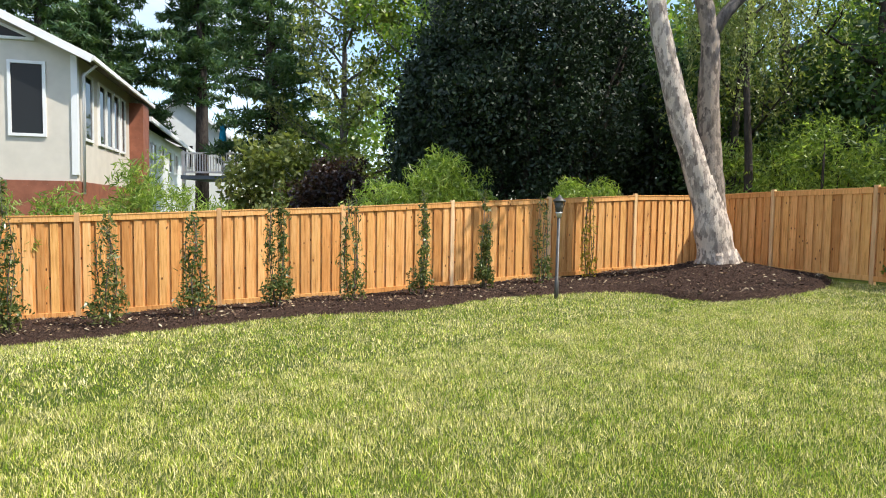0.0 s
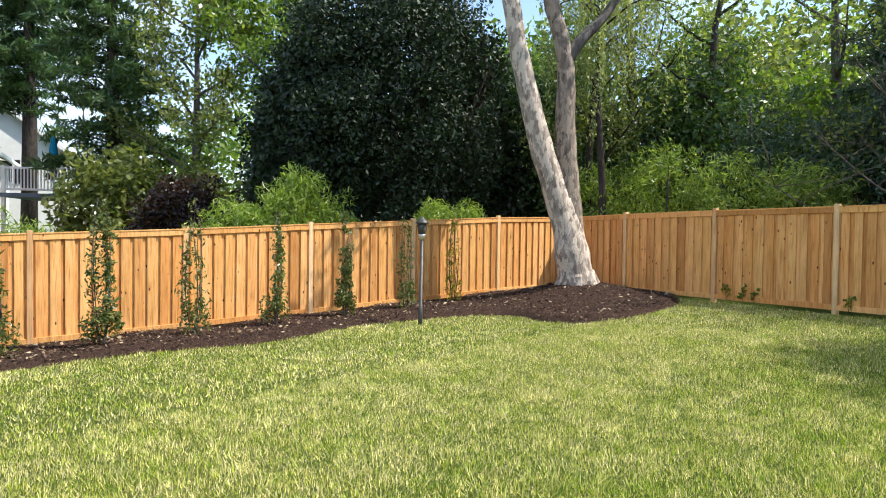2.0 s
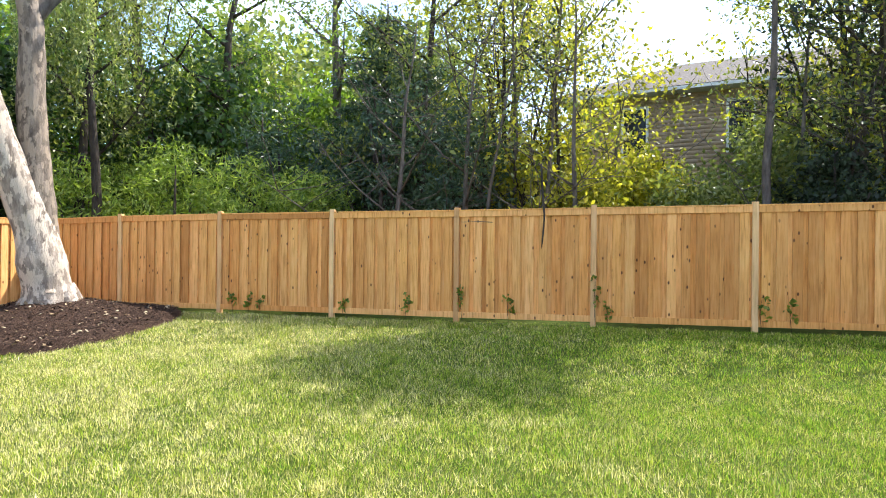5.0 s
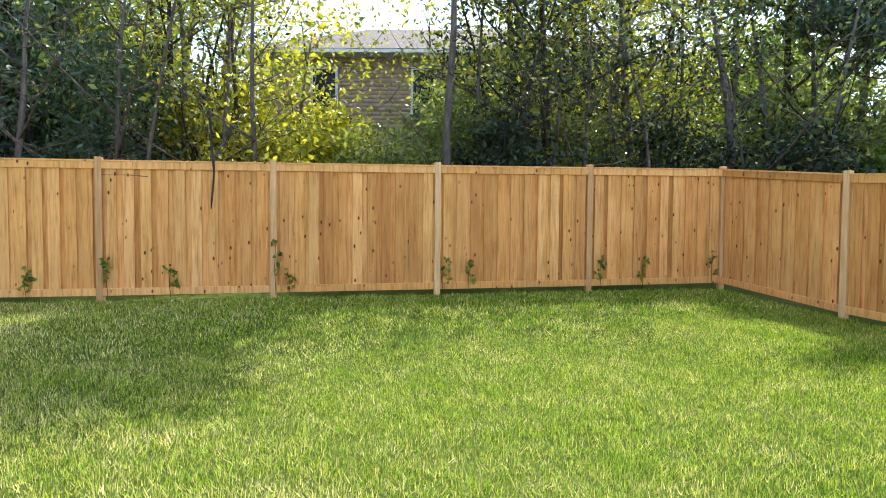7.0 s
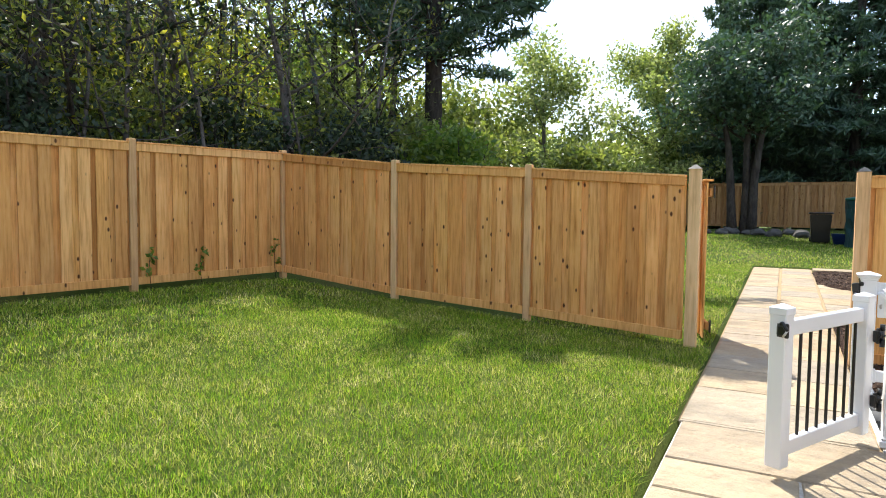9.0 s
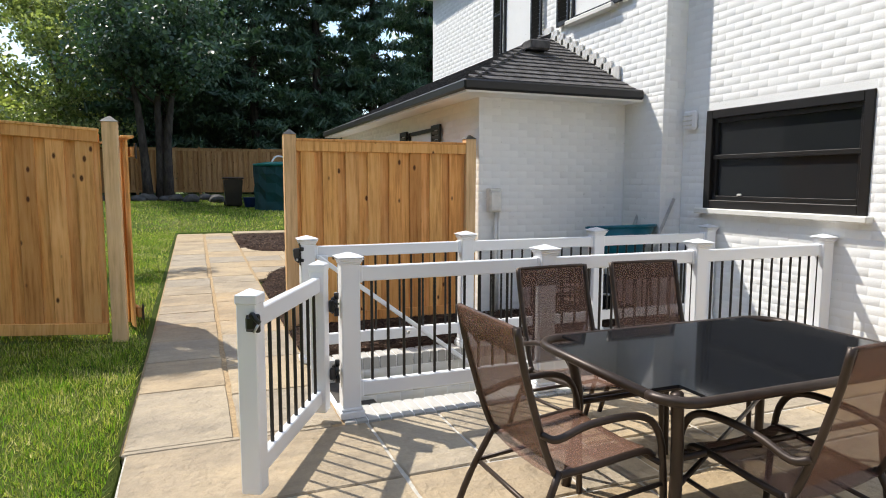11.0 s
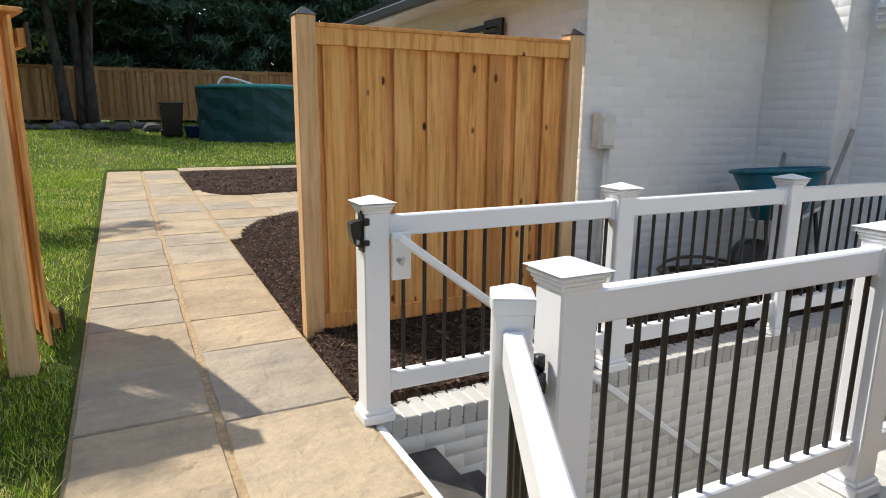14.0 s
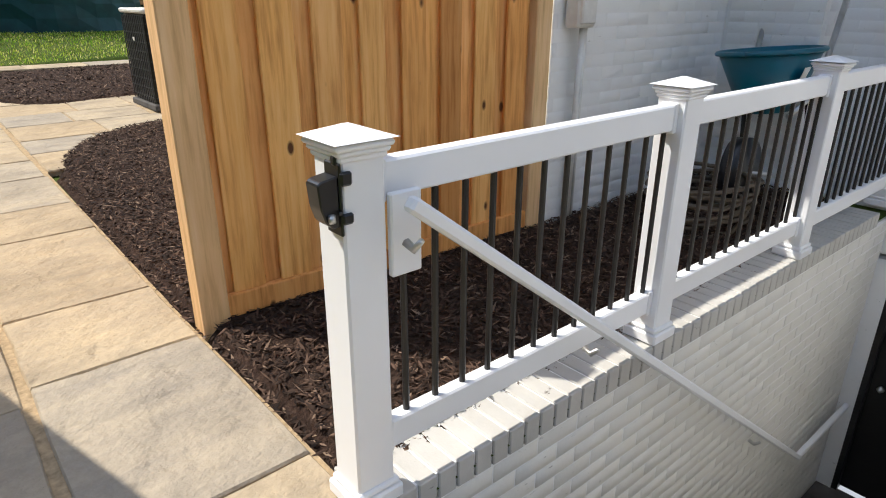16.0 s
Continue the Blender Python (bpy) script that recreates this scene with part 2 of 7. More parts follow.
def beam(name, a, b, w, h, material, parent=None, bevel=0.004, label=""):
    """A bar from a to b, w wide and h high, its top and bottom level across."""
    a, b = Vector(a), Vector(b)
    d = b - a
    yaw, pitch = math.atan2(d.y, d.x), math.atan2(d.z, math.hypot(d.x, d.y))
    m = Matrix.Translation(a) @ Matrix.Rotation(yaw, 4, "Z") @ Matrix.Rotation(-pitch, 4, "Y") @ Matrix.Translation((d.length / 2, 0, -h / 2))
    return box(name, m, d.length, w, h, material, parent, bevel, label)


def tube_data(points, radii, sides=8):
    """Vertices and faces of a tapered tube along the points, closed at both ends."""
    points = [Vector(p) for p in points]
    verts, faces = [], []
    for i, p in enumerate(points):
        d = (points[min(i + 1, len(points) - 1)] - points[max(i - 1, 0)]).normalized()
        side = d.cross(Vector((0.31, 0.27, 0.91)) if abs(d.z) < 0.9 else Vector((1, 0.2, 0))).normalized()
        up = side.cross(d)
        for k in range(sides):
            a = 2 * math.pi * k / sides
            verts.append(p + (side * math.cos(a) + up * math.sin(a)) * radii[i])
    for i in range(len(points) - 1):
        for k in range(sides):
            j = (k + 1) % sides
            faces.append((i * sides + k, i * sides + j, (i + 1) * sides + j, (i + 1) * sides + k))
    faces.append(tuple(range(sides - 1, -1, -1)))
    faces.append(tuple((len(points) - 1) * sides + k for k in range(sides)))
    return verts, faces


def tube(name, points, radii, material, parent=None, sides=8, label=""):
    v, f = tube_data(points, radii, sides)
    return obj(name, v, f, material, parent, label, True)


def joined(chunks):
    """Several (verts, faces) lists as one."""
    verts, faces = [], []
    for v, f in chunks:
        o = len(verts)
        verts.extend(v)
        faces.extend(tuple(i + o for i in q) for q in f)
    return verts, faces


def box_data(x0, x1, y0, y1, z0, z1):
    v = [(x, y, z) for z in (z0, z1) for y in (y0, y1) for x in (x0, x1)]
    f = [(0, 2, 3, 1), (4, 5, 7, 6), (0, 1, 5, 4), (2, 6, 7, 3), (0, 4, 6, 2), (1, 3, 7, 5)]
    return v, f


def smooth_curve(points, steps=6):
    """Catmull-Rom points through the given ones."""
    pts = [Vector(p) for p in points]
    pts = [pts[0] * 2 - pts[1]] + pts + [pts[-1] * 2 - pts[-2]]
    out = []
    for i in range(1, len(pts) - 2):
        a, b, c, d = pts[i - 1], pts[i], pts[i + 1], pts[i + 2]
        for s in range(steps):
            t = s / steps
            out.append(0.5 * (2 * b + (c - a) * t + (2 * a - 5 * b + 4 * c - d) * t * t + (3 * b - a - 3 * c + d) * t ** 3))
    out.append(pts[-2])
    return out


# ---- the lie of the land ----
FENCE_A = [(-8.3, 16.4, -0.55), (-6.02, 15.85, -0.52), (-3.69, 15.31, -0.5), (-1.35, 14.77, -0.47), (0.98, 14.22, -0.40), (3.31, 13.67, -0.28), (5.65, 13.13, -0.17), (7.99, 12.58, -0.03), (10.33, 12.03, 0.10), (12.66, 11.49, 0.23), (14.94, 10.96, 0.29)]
FENCE_B = [(14.94, 10.96, 0.29), (14.53, 9.09, 0.34), (14.02, 6.78, 0.37), (13.50, 4.455, 0.385), (13.00, 2.165, 0.395), (12.505, -0.06, 0.415), (12.00, -2.36, 0.435), (11.48, -4.69, 0.46), (10.99, -6.92, 0.49)]
FENCE_C = [(10.99, -6.92, 0.49), (8.92, -6.92, 0.28), (6.94, -6.92, 0.165), (5.03, -6.92, 0.03)]
LAWN = [(6.2, 4.7, 0.0), (5.2, 4.85, -0.03), (5.3, 11.0, -0.16), (10.0, 9.0, 0.04), (8.5, 9.85, 0.015), (8.3, -0.5, 0.04), (7.3, -1.4, 0.02), (6.6, -2.1, 0.0), (8.1, -2.7, 0.06), (5.4, -4.5, 0.03), (2, 3.2, -0.03), (-2, 3.2, -0.05), (4.9, -2, -0.02), (4.9, 1, -0.02), (0, 7.5, -0.12), (-6, 8, -0.3), (5.0, -9.5, 0.04), (3.3, -8.5, 0.0), (3.0, -11, 0.06), (4.2, -16, 0.18), (2, -22, 0.5), (8, -24, 0.75), (-6, -24, 0.7), (4, -29, 0.92), (11, -14, 0.55), (-8, -12, 0.1), (0, -5, -0.03), (3, -4.6, -0.03), (0, 0, -0.04), (3, 0, -0.04), (-8, 0, -0.1), (16, -14, 0.7), (22, 0, 0.4), (20, 12, 0.1), (5, 22, -0.6), (-10, 24, -0.8), (15, 24, -0.4)]
CTRL = np.array([(x, y, z - 0.05) for x, y, z in FENCE_A + FENCE_B[1:] + FENCE_C[1:]] + [(p[0] + (q[0] - p[0]) * k, p[1] + (q[1] - p[1]) * k, p[2] + (q[2] - p[2]) * k - 0.045) for run in (FENCE_B, FENCE_C) for p, q in zip(run[:-1], run[1:]) for k in (0.33, 0.67)] + LAWN)


def land(x, y):
    """Height of the ground: control heights, blended by distance."""
    x, y = np.atleast_1d(np.asarray(x, float)), np.atleast_1d(np.asarray(y, float))
    out = np.empty(x.shape)
    for s in range(0, len(x.ravel()), 20000):
        d2 = (x.ravel()[s:s + 20000, None] - CTRL[None, :, 0]) ** 2 + (y.ravel()[s:s + 20000, None] - CTRL[None, :, 1]) ** 2
        w = 1.0 / (d2 + 0.35) ** 1.6
        out.ravel()[s:s + 20000] = (w * CTRL[None, :, 2]).sum(1) / w.sum(1)
    paved = ((x > -0.8) & (x < 4.75) & (y > -17.2) & (y < 2.61))
    return np.where(paved, np.maximum(0.0, -7.0 - y) * 0.021 - 0.06, out)


def ground_z(x, y):
    return float(land(x, y)[0])


def hpath(y):
    return max(0.0, -7.0 - y) * 0.021


WELL = (-0.70, 3.48, -5.58, -4.50)
PATIO = (-0.70, 4.72, -4.20, 2.60)


def inside_lawn(x, y):
    """Where grass grows."""
    yard = (y < 14.22 - 0.2337 * (x - 0.98) - 0.1) & (x < 14.53 + 0.2213 * (y - 9.09) - 0.06) & (y > -6.86) & ((x > 4.76) | (y > 2.64)) & (x > -9)
    back = (y < -6.95) & (y > -30) & (x < 11) & (x > 4.80)
    back |= (y < -17.3) & (y > -30) & (x < 11) & (x > -9)
    return yard | back


def fence_a_y(x):
    return 14.22 - 0.2337 * (x - 0.98)


BED_EDGE = [(-9.0, 13.0), (-5.5, 12.7), (-3.0, 12.4), (0.2, 11.85), (1.9, 11.6), (3.65, 11.45), (5.4, 10.95), (7.0, 10.7), (8.6, 10.35), (9.8, 10.05), (10.55, 9.45), (10.45, 8.6), (10.45, 7.8), (11.0, 7.2), (12.0, 6.95), (13.0, 7.15), (14.1, 7.6)]
bed_curve = smooth_curve([(x, y, 0) for x, y in BED_EDGE], 5)
bed_px, bed_py = np.array([p.x for p in bed_curve]), np.array([p.y for p in bed_curve])


def in_polygon(x, y, px, py):
    hit = np.zeros(np.shape(x), bool)
    j = len(px) - 1
    for i in range(len(px)):
        cond = (py[i] > y) != (py[j] > y)
        with np.errstate(divide="ignore", invalid="ignore"):
            cut = (px[j] - px[i]) * (y - py[i]) / (py[j] - py[i] + 1e-12) + px[i]
        hit ^= cond & (x < cut)
        j = i
    return hit


BED_POLY = (np.concatenate([bed_px, [14.45, 14.87, -9.0]]), np.concatenate([bed_py, [9.1, 10.90, 16.5]]))
BED_ONE = smooth_curve([(3.50, -5.72, 0), (3.50, -7.5, 0), (3.49, -9.2, 0), (3.40, -10.1, 0), (3.10, -10.75, 0), (2.55, -11.15, 0), (1.9, -11.4, 0), (1.50, -11.4, 0)], 5)
BED_ONE_POLY = (np.array([p.x for p in BED_ONE] + [1.50, 1.50, -0.42, -0.42]), np.array([p.y for p in BED_ONE] + [-9.0, -6.83, -6.83, -5.76]))
BED_TWO = smooth_curve([(0.2, -13.6, 0), (1.2, -13.3, 0), (2.3, -13.0, 0), (3.0, -12.95, 0), (3.42, -13.4, 0), (3.50, -14.4, 0), (3.52, -15.6, 0), (3.4, -16.1, 0), (1.0, -16.3, 0), (0.2, -16.3, 0)], 4)
BED_TWO_POLY = (np.array([p.x for p in BED_TWO]), np.array([p.y for p in BED_TWO]))


def mound(x, y):
    return 0.30 * np.exp(-(((x - 12.65) ** 2 + (y - 9.25) ** 2) / 1.25 ** 2)) + 0.05


gm, gnt, gb = mat_base("turf_soil", 0.95, 0, 0.1)
g_vec = world_coords(gnt)
g_big = noise_node(gnt, g_vec, 0.55, 4)
g_col = ramp(gnt, g_big, [(0.3, (0.05, 0.085, 0.014)), (0.55, (0.08, 0.11, 0.022)), (0.75, (0.14, 0.15, 0.05))])
g_col = mixed(gnt, 0.8, g_col, ramp(gnt, noise_node(gnt, g_vec, 34, 5, 0.7), [(0.3, (0.55, 0.55, 0.5)), (0.7, (1.25, 1.25, 1.2))]), "MULTIPLY")
gnt.links.new(g_col, gb.inputs["Base Color"])
bump(gnt, gb, noise_node(gnt, g_vec, 50, 5), 0.8, 0.03)
MAT["turf"] = gm

mm, mnt, mb = mat_base("shredded_mulch", 0.95, 0, 0.15)
m_vec = world_coords(mnt)
m_col = ramp(mnt, noise_node(mnt, m_vec, 28, 7, 0.75), [(0.3, (0.022, 0.013, 0.010)), (0.55, (0.078, 0.046, 0.033)), (0.8, (0.21, 0.135, 0.10))])
mnt.links.new(m_col, mb.inputs["Base Color"])
bump(mnt, mb, noise_node(mnt, m_vec, 45, 6, 0.7), 1.0, 0.05)
MAT["mulch"] = mm

# the ground, one sheet to the horizon, open over the stairwell
gx = np.unique(np.round(np.concatenate([np.array([-600, -300, -150, -80, -50, -35, -25, -18]), np.arange(-14, 24, 0.5), np.array([WELL[0], WELL[1], 4.74, 4.76, -0.79, -0.81, 26, 30, 36, 45, 60, 90, 160, 300, 600])]), 3))
gy = np.unique(np.round(np.concatenate([np.array([-600, -300, -150, -90, -60, -45, -36]), np.arange(-32, 22, 0.5), np.array([WELL[2], WELL[3], 2.60, 2.62, -17.19, -17.21, 24, 27, 31, 36, 45, 60, 90, 160, 300, 600])]), 3))
GX, GY = np.meshgrid(gx, gy)
GZ = land(GX.ravel(), GY.ravel())
gverts = np.stack([GX.ravel(), GY.ravel(), GZ], 1)
gf = []
nx = len(gx)
for j in range(len(gy) - 1):
    for i in range(nx - 1):
        cx, cy = (gx[i] + gx[i + 1]) / 2, (gy[j] + gy[j + 1]) / 2
        if WELL[0] < cx < WELL[1] and WELL[2] < cy < WELL[3]:
            continue
        gf.append((j * nx + i, j * nx + i + 1, (j + 1) * nx + i + 1, (j + 1) * nx + i))
ground = array_obj("ground", gverts, np.array(gf), MAT["turf"], None, "green turf lawn sloping gently between wooden fences", True)
tagged(ground, "", "ground", "", "structure")


def mulch_bed(name, poly, label, step=0.12, lift=None):
    px, py = poly
    xs, ys = np.arange(px.min(), px.max() + step, step), np.arange(py.min(), py.max() + step, step)
    X, Y = np.meshgrid(xs, ys)
    inner = in_polygon(X, Y, px, py)
    wob = np.array([noise.noise((a * 3.1, b * 3.1, 0.3)) for a, b in zip(X.ravel(), Y.ravel())]).reshape(X.shape)
    edge = inner.astype(float)
    for _ in range(2):
        pad = np.pad(edge, 1)
        edge = (pad[:-2, 1:-1] + pad[2:, 1:-1] + pad[1:-1, :-2] + pad[1:-1, 2:] + pad[1:-1, 1:-1]) / 5
    Z = land(X.ravel(), Y.ravel()).reshape(X.shape) + edge ** 2 * (0.075 if lift is not None else 0.10) + wob * 0.012 * edge - 0.012
    if lift is not None:
        Z = Z + lift(X, Y) * np.clip(edge * 1.2, 0, 1)
    idx = np.arange(X.size).reshape(X.shape)
    keep = inner[:-1, :-1] | inner[1:, :-1] | inner[:-1, 1:] | inner[1:, 1:]
    f = np.stack([idx[:-1, :-1], idx[:-1, 1:], idx[1:, 1:], idx[1:, :-1]], -1)[keep]
    ob = array_obj(name, np.stack([X.ravel(), Y.ravel(), Z.ravel()], 1), f, MAT["mulch"], None, label, True)
    return tagged(ob, "", "mulch bed", "", "structure"), (X, Y, Z, inner)


bed_main, bed_main_grid = mulch_bed("mulch_bed", BED_POLY, "dark brown shredded mulch bed along the fence with fallen leaves", 0.09, lambda X, Y: mound(X, Y))
bed_one, bed_one_grid = mulch_bed("mulch_bed", BED_ONE_POLY, "dark brown mulch bed between flagstone path and house", 0.045)
bed_two, bed_two_grid = mulch_bed("mulch_bed", BED_TWO_POLY, "dark brown mulch island beside the flagstone path", 0.06)


# ---- board fences ----
def fence_run(name, posts, label, side, post_h=1.91, post_w=0.09, caps=False, skip_first=False, wood="fence", skip_last=False, post_wood="fence_post"):
    """Posts at the given feet, two rails and lapped upright boards; side +1 puts the outer boards to the left of the run."""
    root = thing(name, pose(*posts[0]), label, "wooden fence")
    inv = root.matrix_world.inverted()
    rng = random.Random(len(posts) * 7 + int(posts[0][0] * 10))
    for i, p in enumerate(posts):
        if (i == 0 and skip_first) or (i == len(posts) - 1 and skip_last):
            continue
        q = posts[min(i + 1, len(posts) - 1)]
        o = posts[max(i - 1, 0)]
        yaw = math.degrees(math.atan2(q[1] - o[1], q[0] - o[0]))
        ob = box("post", inv @ pose(p[0], p[1], p[2] - 0.25, 0, 0, yaw), post_w, post_w, post_h + 0.25, MAT[post_wood], root, 0.006)
        if caps:
            bm = bmesh.new()
            bmesh.ops.create_cone(bm, cap_ends=True, segments=4, radius1=post_w * 0.78, radius2=post_w * 0.1, depth=0.045)
            bmesh.ops.rotate(bm, verts=bm.verts, matrix=Matrix.Rotation(radians(45), 3, "Z"))
            bmesh.ops.translate(bm, verts=bm.verts, vec=(0, 0, post_h + 0.25 + 0.022))
            part("post_cap", bm, MAT["lamp_grey"], ob, "dark pyramid post cap")
    for a, b in zip(posts[:-1], posts[1:]):
        A, B = Vector(a), Vector(b)
        d = B - A
        flat = Vector((d.x, d.y, 0))
        u = flat.normalized()
        n = Vector((-u.y, u.x, 0)) * side
        yaw = math.degrees(math.atan2(u.y, u.x))
        length = flat.length
        s0, s1 = post_w / 2, length - post_w / 2
        g = lambda s: A.z + d.z * s / length
        for nm, z, w, h, off in (("top_rail", 1.80, 0.036, 0.10, 0.028), ("bottom_rail", 0.085, 0.036, 0.10, 0.028), ("cap_rail", 1.858, 0.11, 0.024, 0.0), ("back_rail", 1.05, 0.036, 0.09, -0.035)):
            pa, pb = A + u * s0 + n * off, A + u * s1 + n * off
            pa.z, pb.z = g(s0) + z, g(s1) + z
            beam(nm, inv @ pa, inv @ pb, w, h, MAT[wood], root, 0.003)
        count = max(2, round((s1 - s0) / 0.212))
        pitch = (s1 - s0) / count
        for k in range(count):
            spots = [("board", 0.017, s0 + pitch * (k + 0.5)), ("board", -0.012, s0 + pitch * k)]
            if k == count - 1:
                spots.append(("board", -0.012, s1 - 0.055))
            for nm, off, s in spots:
                if off < 0 and k == 0:
                    s = s0 + 0.055
                w = 0.140 if off > 0 else 0.135
                w += rng.choice((-0.012, 0, 0, 0.01))
                h = 1.80 + rng.choice((-0.012, 0, 0.008))
                c = A + u * s + n * off
                tilt = rng.uniform(-0.12, 0.12)
                box(nm, inv @ pose(c.x, c.y, g(s) + 0.035, 0, tilt, yaw), w, 0.018, h, MAT[wood], root, 0.003)
    return root


fence_run("fence", FENCE_A, "orange cedar board fence with treated posts, sunlit", -1)
fence_run("fence", FENCE_B, "cedar board fence with knotty boards in shade", -1, skip_first=True)
fence_run("fence", FENCE_C[:3] + [(5.05, -6.92, 0.04)], "cedar board fence beside the lawn, shaded side", -1, skip_first=True, skip_last=True)
fence_run("fence", [(3.455, -6.86, 0.0), (1.565, -6.84, 0.0)], "cedar fence panel between path and white house", -1, 1.91, 0.115, True)
gate_post = thing("gate_post", pose(5.0, -6.92, 0.0), "thick treated pine gate post with dark cap", "gate post")
gp = box("post", pose(0, 0, -0.3), 0.125, 0.125, 2.28, MAT["fence_post"], gate_post, 0.006)
bm = bmesh.new()
bmesh.ops.create_cone(bm, cap_ends=True, segments=4, radius1=0.105, radius2=0.015, depth=0.05)
bmesh.ops.rotate(bm, verts=bm.verts, matrix=Matrix.Rotation(radians(45), 3, "Z"))
bmesh.ops.translate(bm, verts=bm.verts, vec=(0, 0, 2.0))
part("post_cap", bm, MAT["lamp_grey"], gate_post, "dark pyramid post cap")
# the wooden gate leaf stands open behind its post
leaf = thing("wooden_gate", pose(4.872, -7.05, 0.06, 0, 0, -75), "open cedar board gate swung back from its post", "gate")
for k in range(10):
    box("board", pose(0.06 + 0.128 * k, 0.0 if k % 2 else 0.014, 0.03), 0.13, 0.018, 1.74, MAT["fence"], leaf, 0.003)
for z in (0.12, 1.62):
    beam("rail", (0, -0.03, z + 0.045), (1.27, -0.03, z + 0.045), 0.036, 0.09, MAT["fence"], leaf)
beam("cap_rail", (0, 0, 1.80), (1.27, 0, 1.80), 0.10, 0.024, MAT["fence"], leaf)
for z in (0.1, 1.6):
    box("hinge", pose(-0.01, -0.055, z), 0.06, 0.014, 0.14, MAT["latch"], leaf, 0.002, "black strap hinge")

# fence round the back garden, its wood darkened to stand for tree shade
BACK = [(11.2, -9.2, 0.45), (11.3, -14.0, 0.6), (11.4, -19, 0.75), (11.4, -24.0, 0.9), (11.3, -29.5, 0.95), (8.9, -29.4, 0.95), (6.5, -29.2, 0.95), (4.1, -29.0, 0.95), (1.7, -28.8, 0.95), (-0.7, -28.6, 0.95), (-3.1, -28.4, 0.95), (-5.5, -28.2, 0.9), (-8, -28, 0.9)]
fence_run("fence", BACK[4:], "brown board fence, darkened for shade, at the garden's far end", -1, wood="fence_shade", post_wood="fence_shade")
fence_run("fence", BACK[:5], "brown board fence, darkened for shade, along the back garden", -1, skip_first=True, wood="fence_shade", post_wood="fence_shade")


# ---- flagstones ----
sm, snt, sb = mat_base("sandstone_flag", 0.82, 0, 0.25)
s_vec = offset_by_random(snt, coords(snt), 11.0)
s_n = noise_node(snt, s_vec, 1.8, 6, 0.6)
s_col = ramp(snt, s_n, [(0.3, (0.30, 0.26, 0.205)), (0.5, (0.39, 0.335, 0.26)), (0.72, (0.46, 0.39, 0.29))])
s_tint = ramp(snt, object_random(snt), [(0.0, (0.84, 0.86, 0.90)), (0.25, (0.98, 0.99, 1.0)), (0.45, (1.08, 1.04, 0.96)), (0.65, (1.09, 1.01, 0.88)), (0.8, (1.04, 0.95, 0.81)), (1.0, (0.93, 0.94, 0.95))])
s_col = mixed(snt, 1.0, s_col, s_tint, "MULTIPLY")
s_band = snt.nodes.new("ShaderNodeMapping")
s_band.inputs["Scale"].default_value = (0.8, 5.0, 1)
snt.links.new(s_vec, s_band.inputs["Vector"])
s_col = mixed(snt, 0.45, s_col, ramp(snt, noise_node(snt, s_band.outputs["Vector"], 2.0, 5), [(0.35, (0.82, 0.78, 0.74)), (0.65, (1.12, 1.04, 0.9))]), "MULTIPLY")
s_col = mixed(snt, 0.35, s_col, ramp(snt, noise_node(snt, s_vec, 30.0, 6, 0.75), [(0.34, (0.70, 0.69, 0.68)), (0.62, (1.15, 1.14, 1.12))]), "MULTIPLY")
snt.links.new(s_col, sb.inputs["Base Color"])
s_vor = snt.nodes.new("ShaderNodeTexVoronoi")
s_vor.feature = "SMOOTH_F1"
s_vor.inputs["Scale"].default_value = 7.0
s_warp = mixed(snt, 0.25, s_vec, noise_node(snt, s_vec, 4.0, 5))
snt.links.new(s_warp, s_vor.inputs["Vector"])
s_high = mixed(snt, 0.45, noise_node(snt, s_vec, 5.0, 7, 0.62), s_vor.outputs["Distance"])
bump(snt, sb, s_high, 1.0, 0.075)
MAT["flag"] = sm
MAT["joint_sand"] = plain_material("sandy_joint", (0.40, 0.29, 0.17), 0.95, 0, 0.1, 0.3, 40, 0.6)


def flagstone(parent, x0, x1, y0, y1, z, tilt=0.0, gap=0.007, rng=random):
    """One slab with slightly uneven sides; its top is at z."""
    pts = []
    for a, b in (((x0, y0), (x1, y0)), ((x1, y0), (x1, y1)), ((x1, y1), (x0, y1)), ((x0, y1), (x0, y0))):
        for t in (0.0, 0.35, 0.7):
            pts.append([a[0] + (b[0] - a[0]) * t, a[1] + (b[1] - a[1]) * t])
    cx, cy = (x0 + x1) / 2, (y0 + y1) / 2
    verts, n = [], len(pts)
    for inset, dz in ((0.0, -0.05), (0.0, -0.008), (0.006, 0.0)):
        for k, (x, y) in enumerate(pts):
            j = 0.004 * math.sin(k * 2.3 + x * 7 + y * 5)
            dx, dy = x - cx, y - cy
            sx = 1 - (gap + inset + j) / max(abs(x1 - x0) / 2, 0.01)
            sy = 1 - (gap + inset - j) / max(abs(y1 - y0) / 2, 0.01)
            verts.append((dx * sx, dy * sy, dz + tilt * dy))
    faces = [tuple(2 * n + k for k in range(n))]
    for r in (0, 1):
        for k in range(n):
            q = (k + 1) % n
            faces.append((r * n + k, r * n + q, (r + 1) * n + q, (r + 1) * n + k))
    ob = obj("flagstone", verts, faces, MAT["flag"], parent)
    ob.location = (cx, cy, z + rng.uniform(-0.002, 0.002))
    return ob


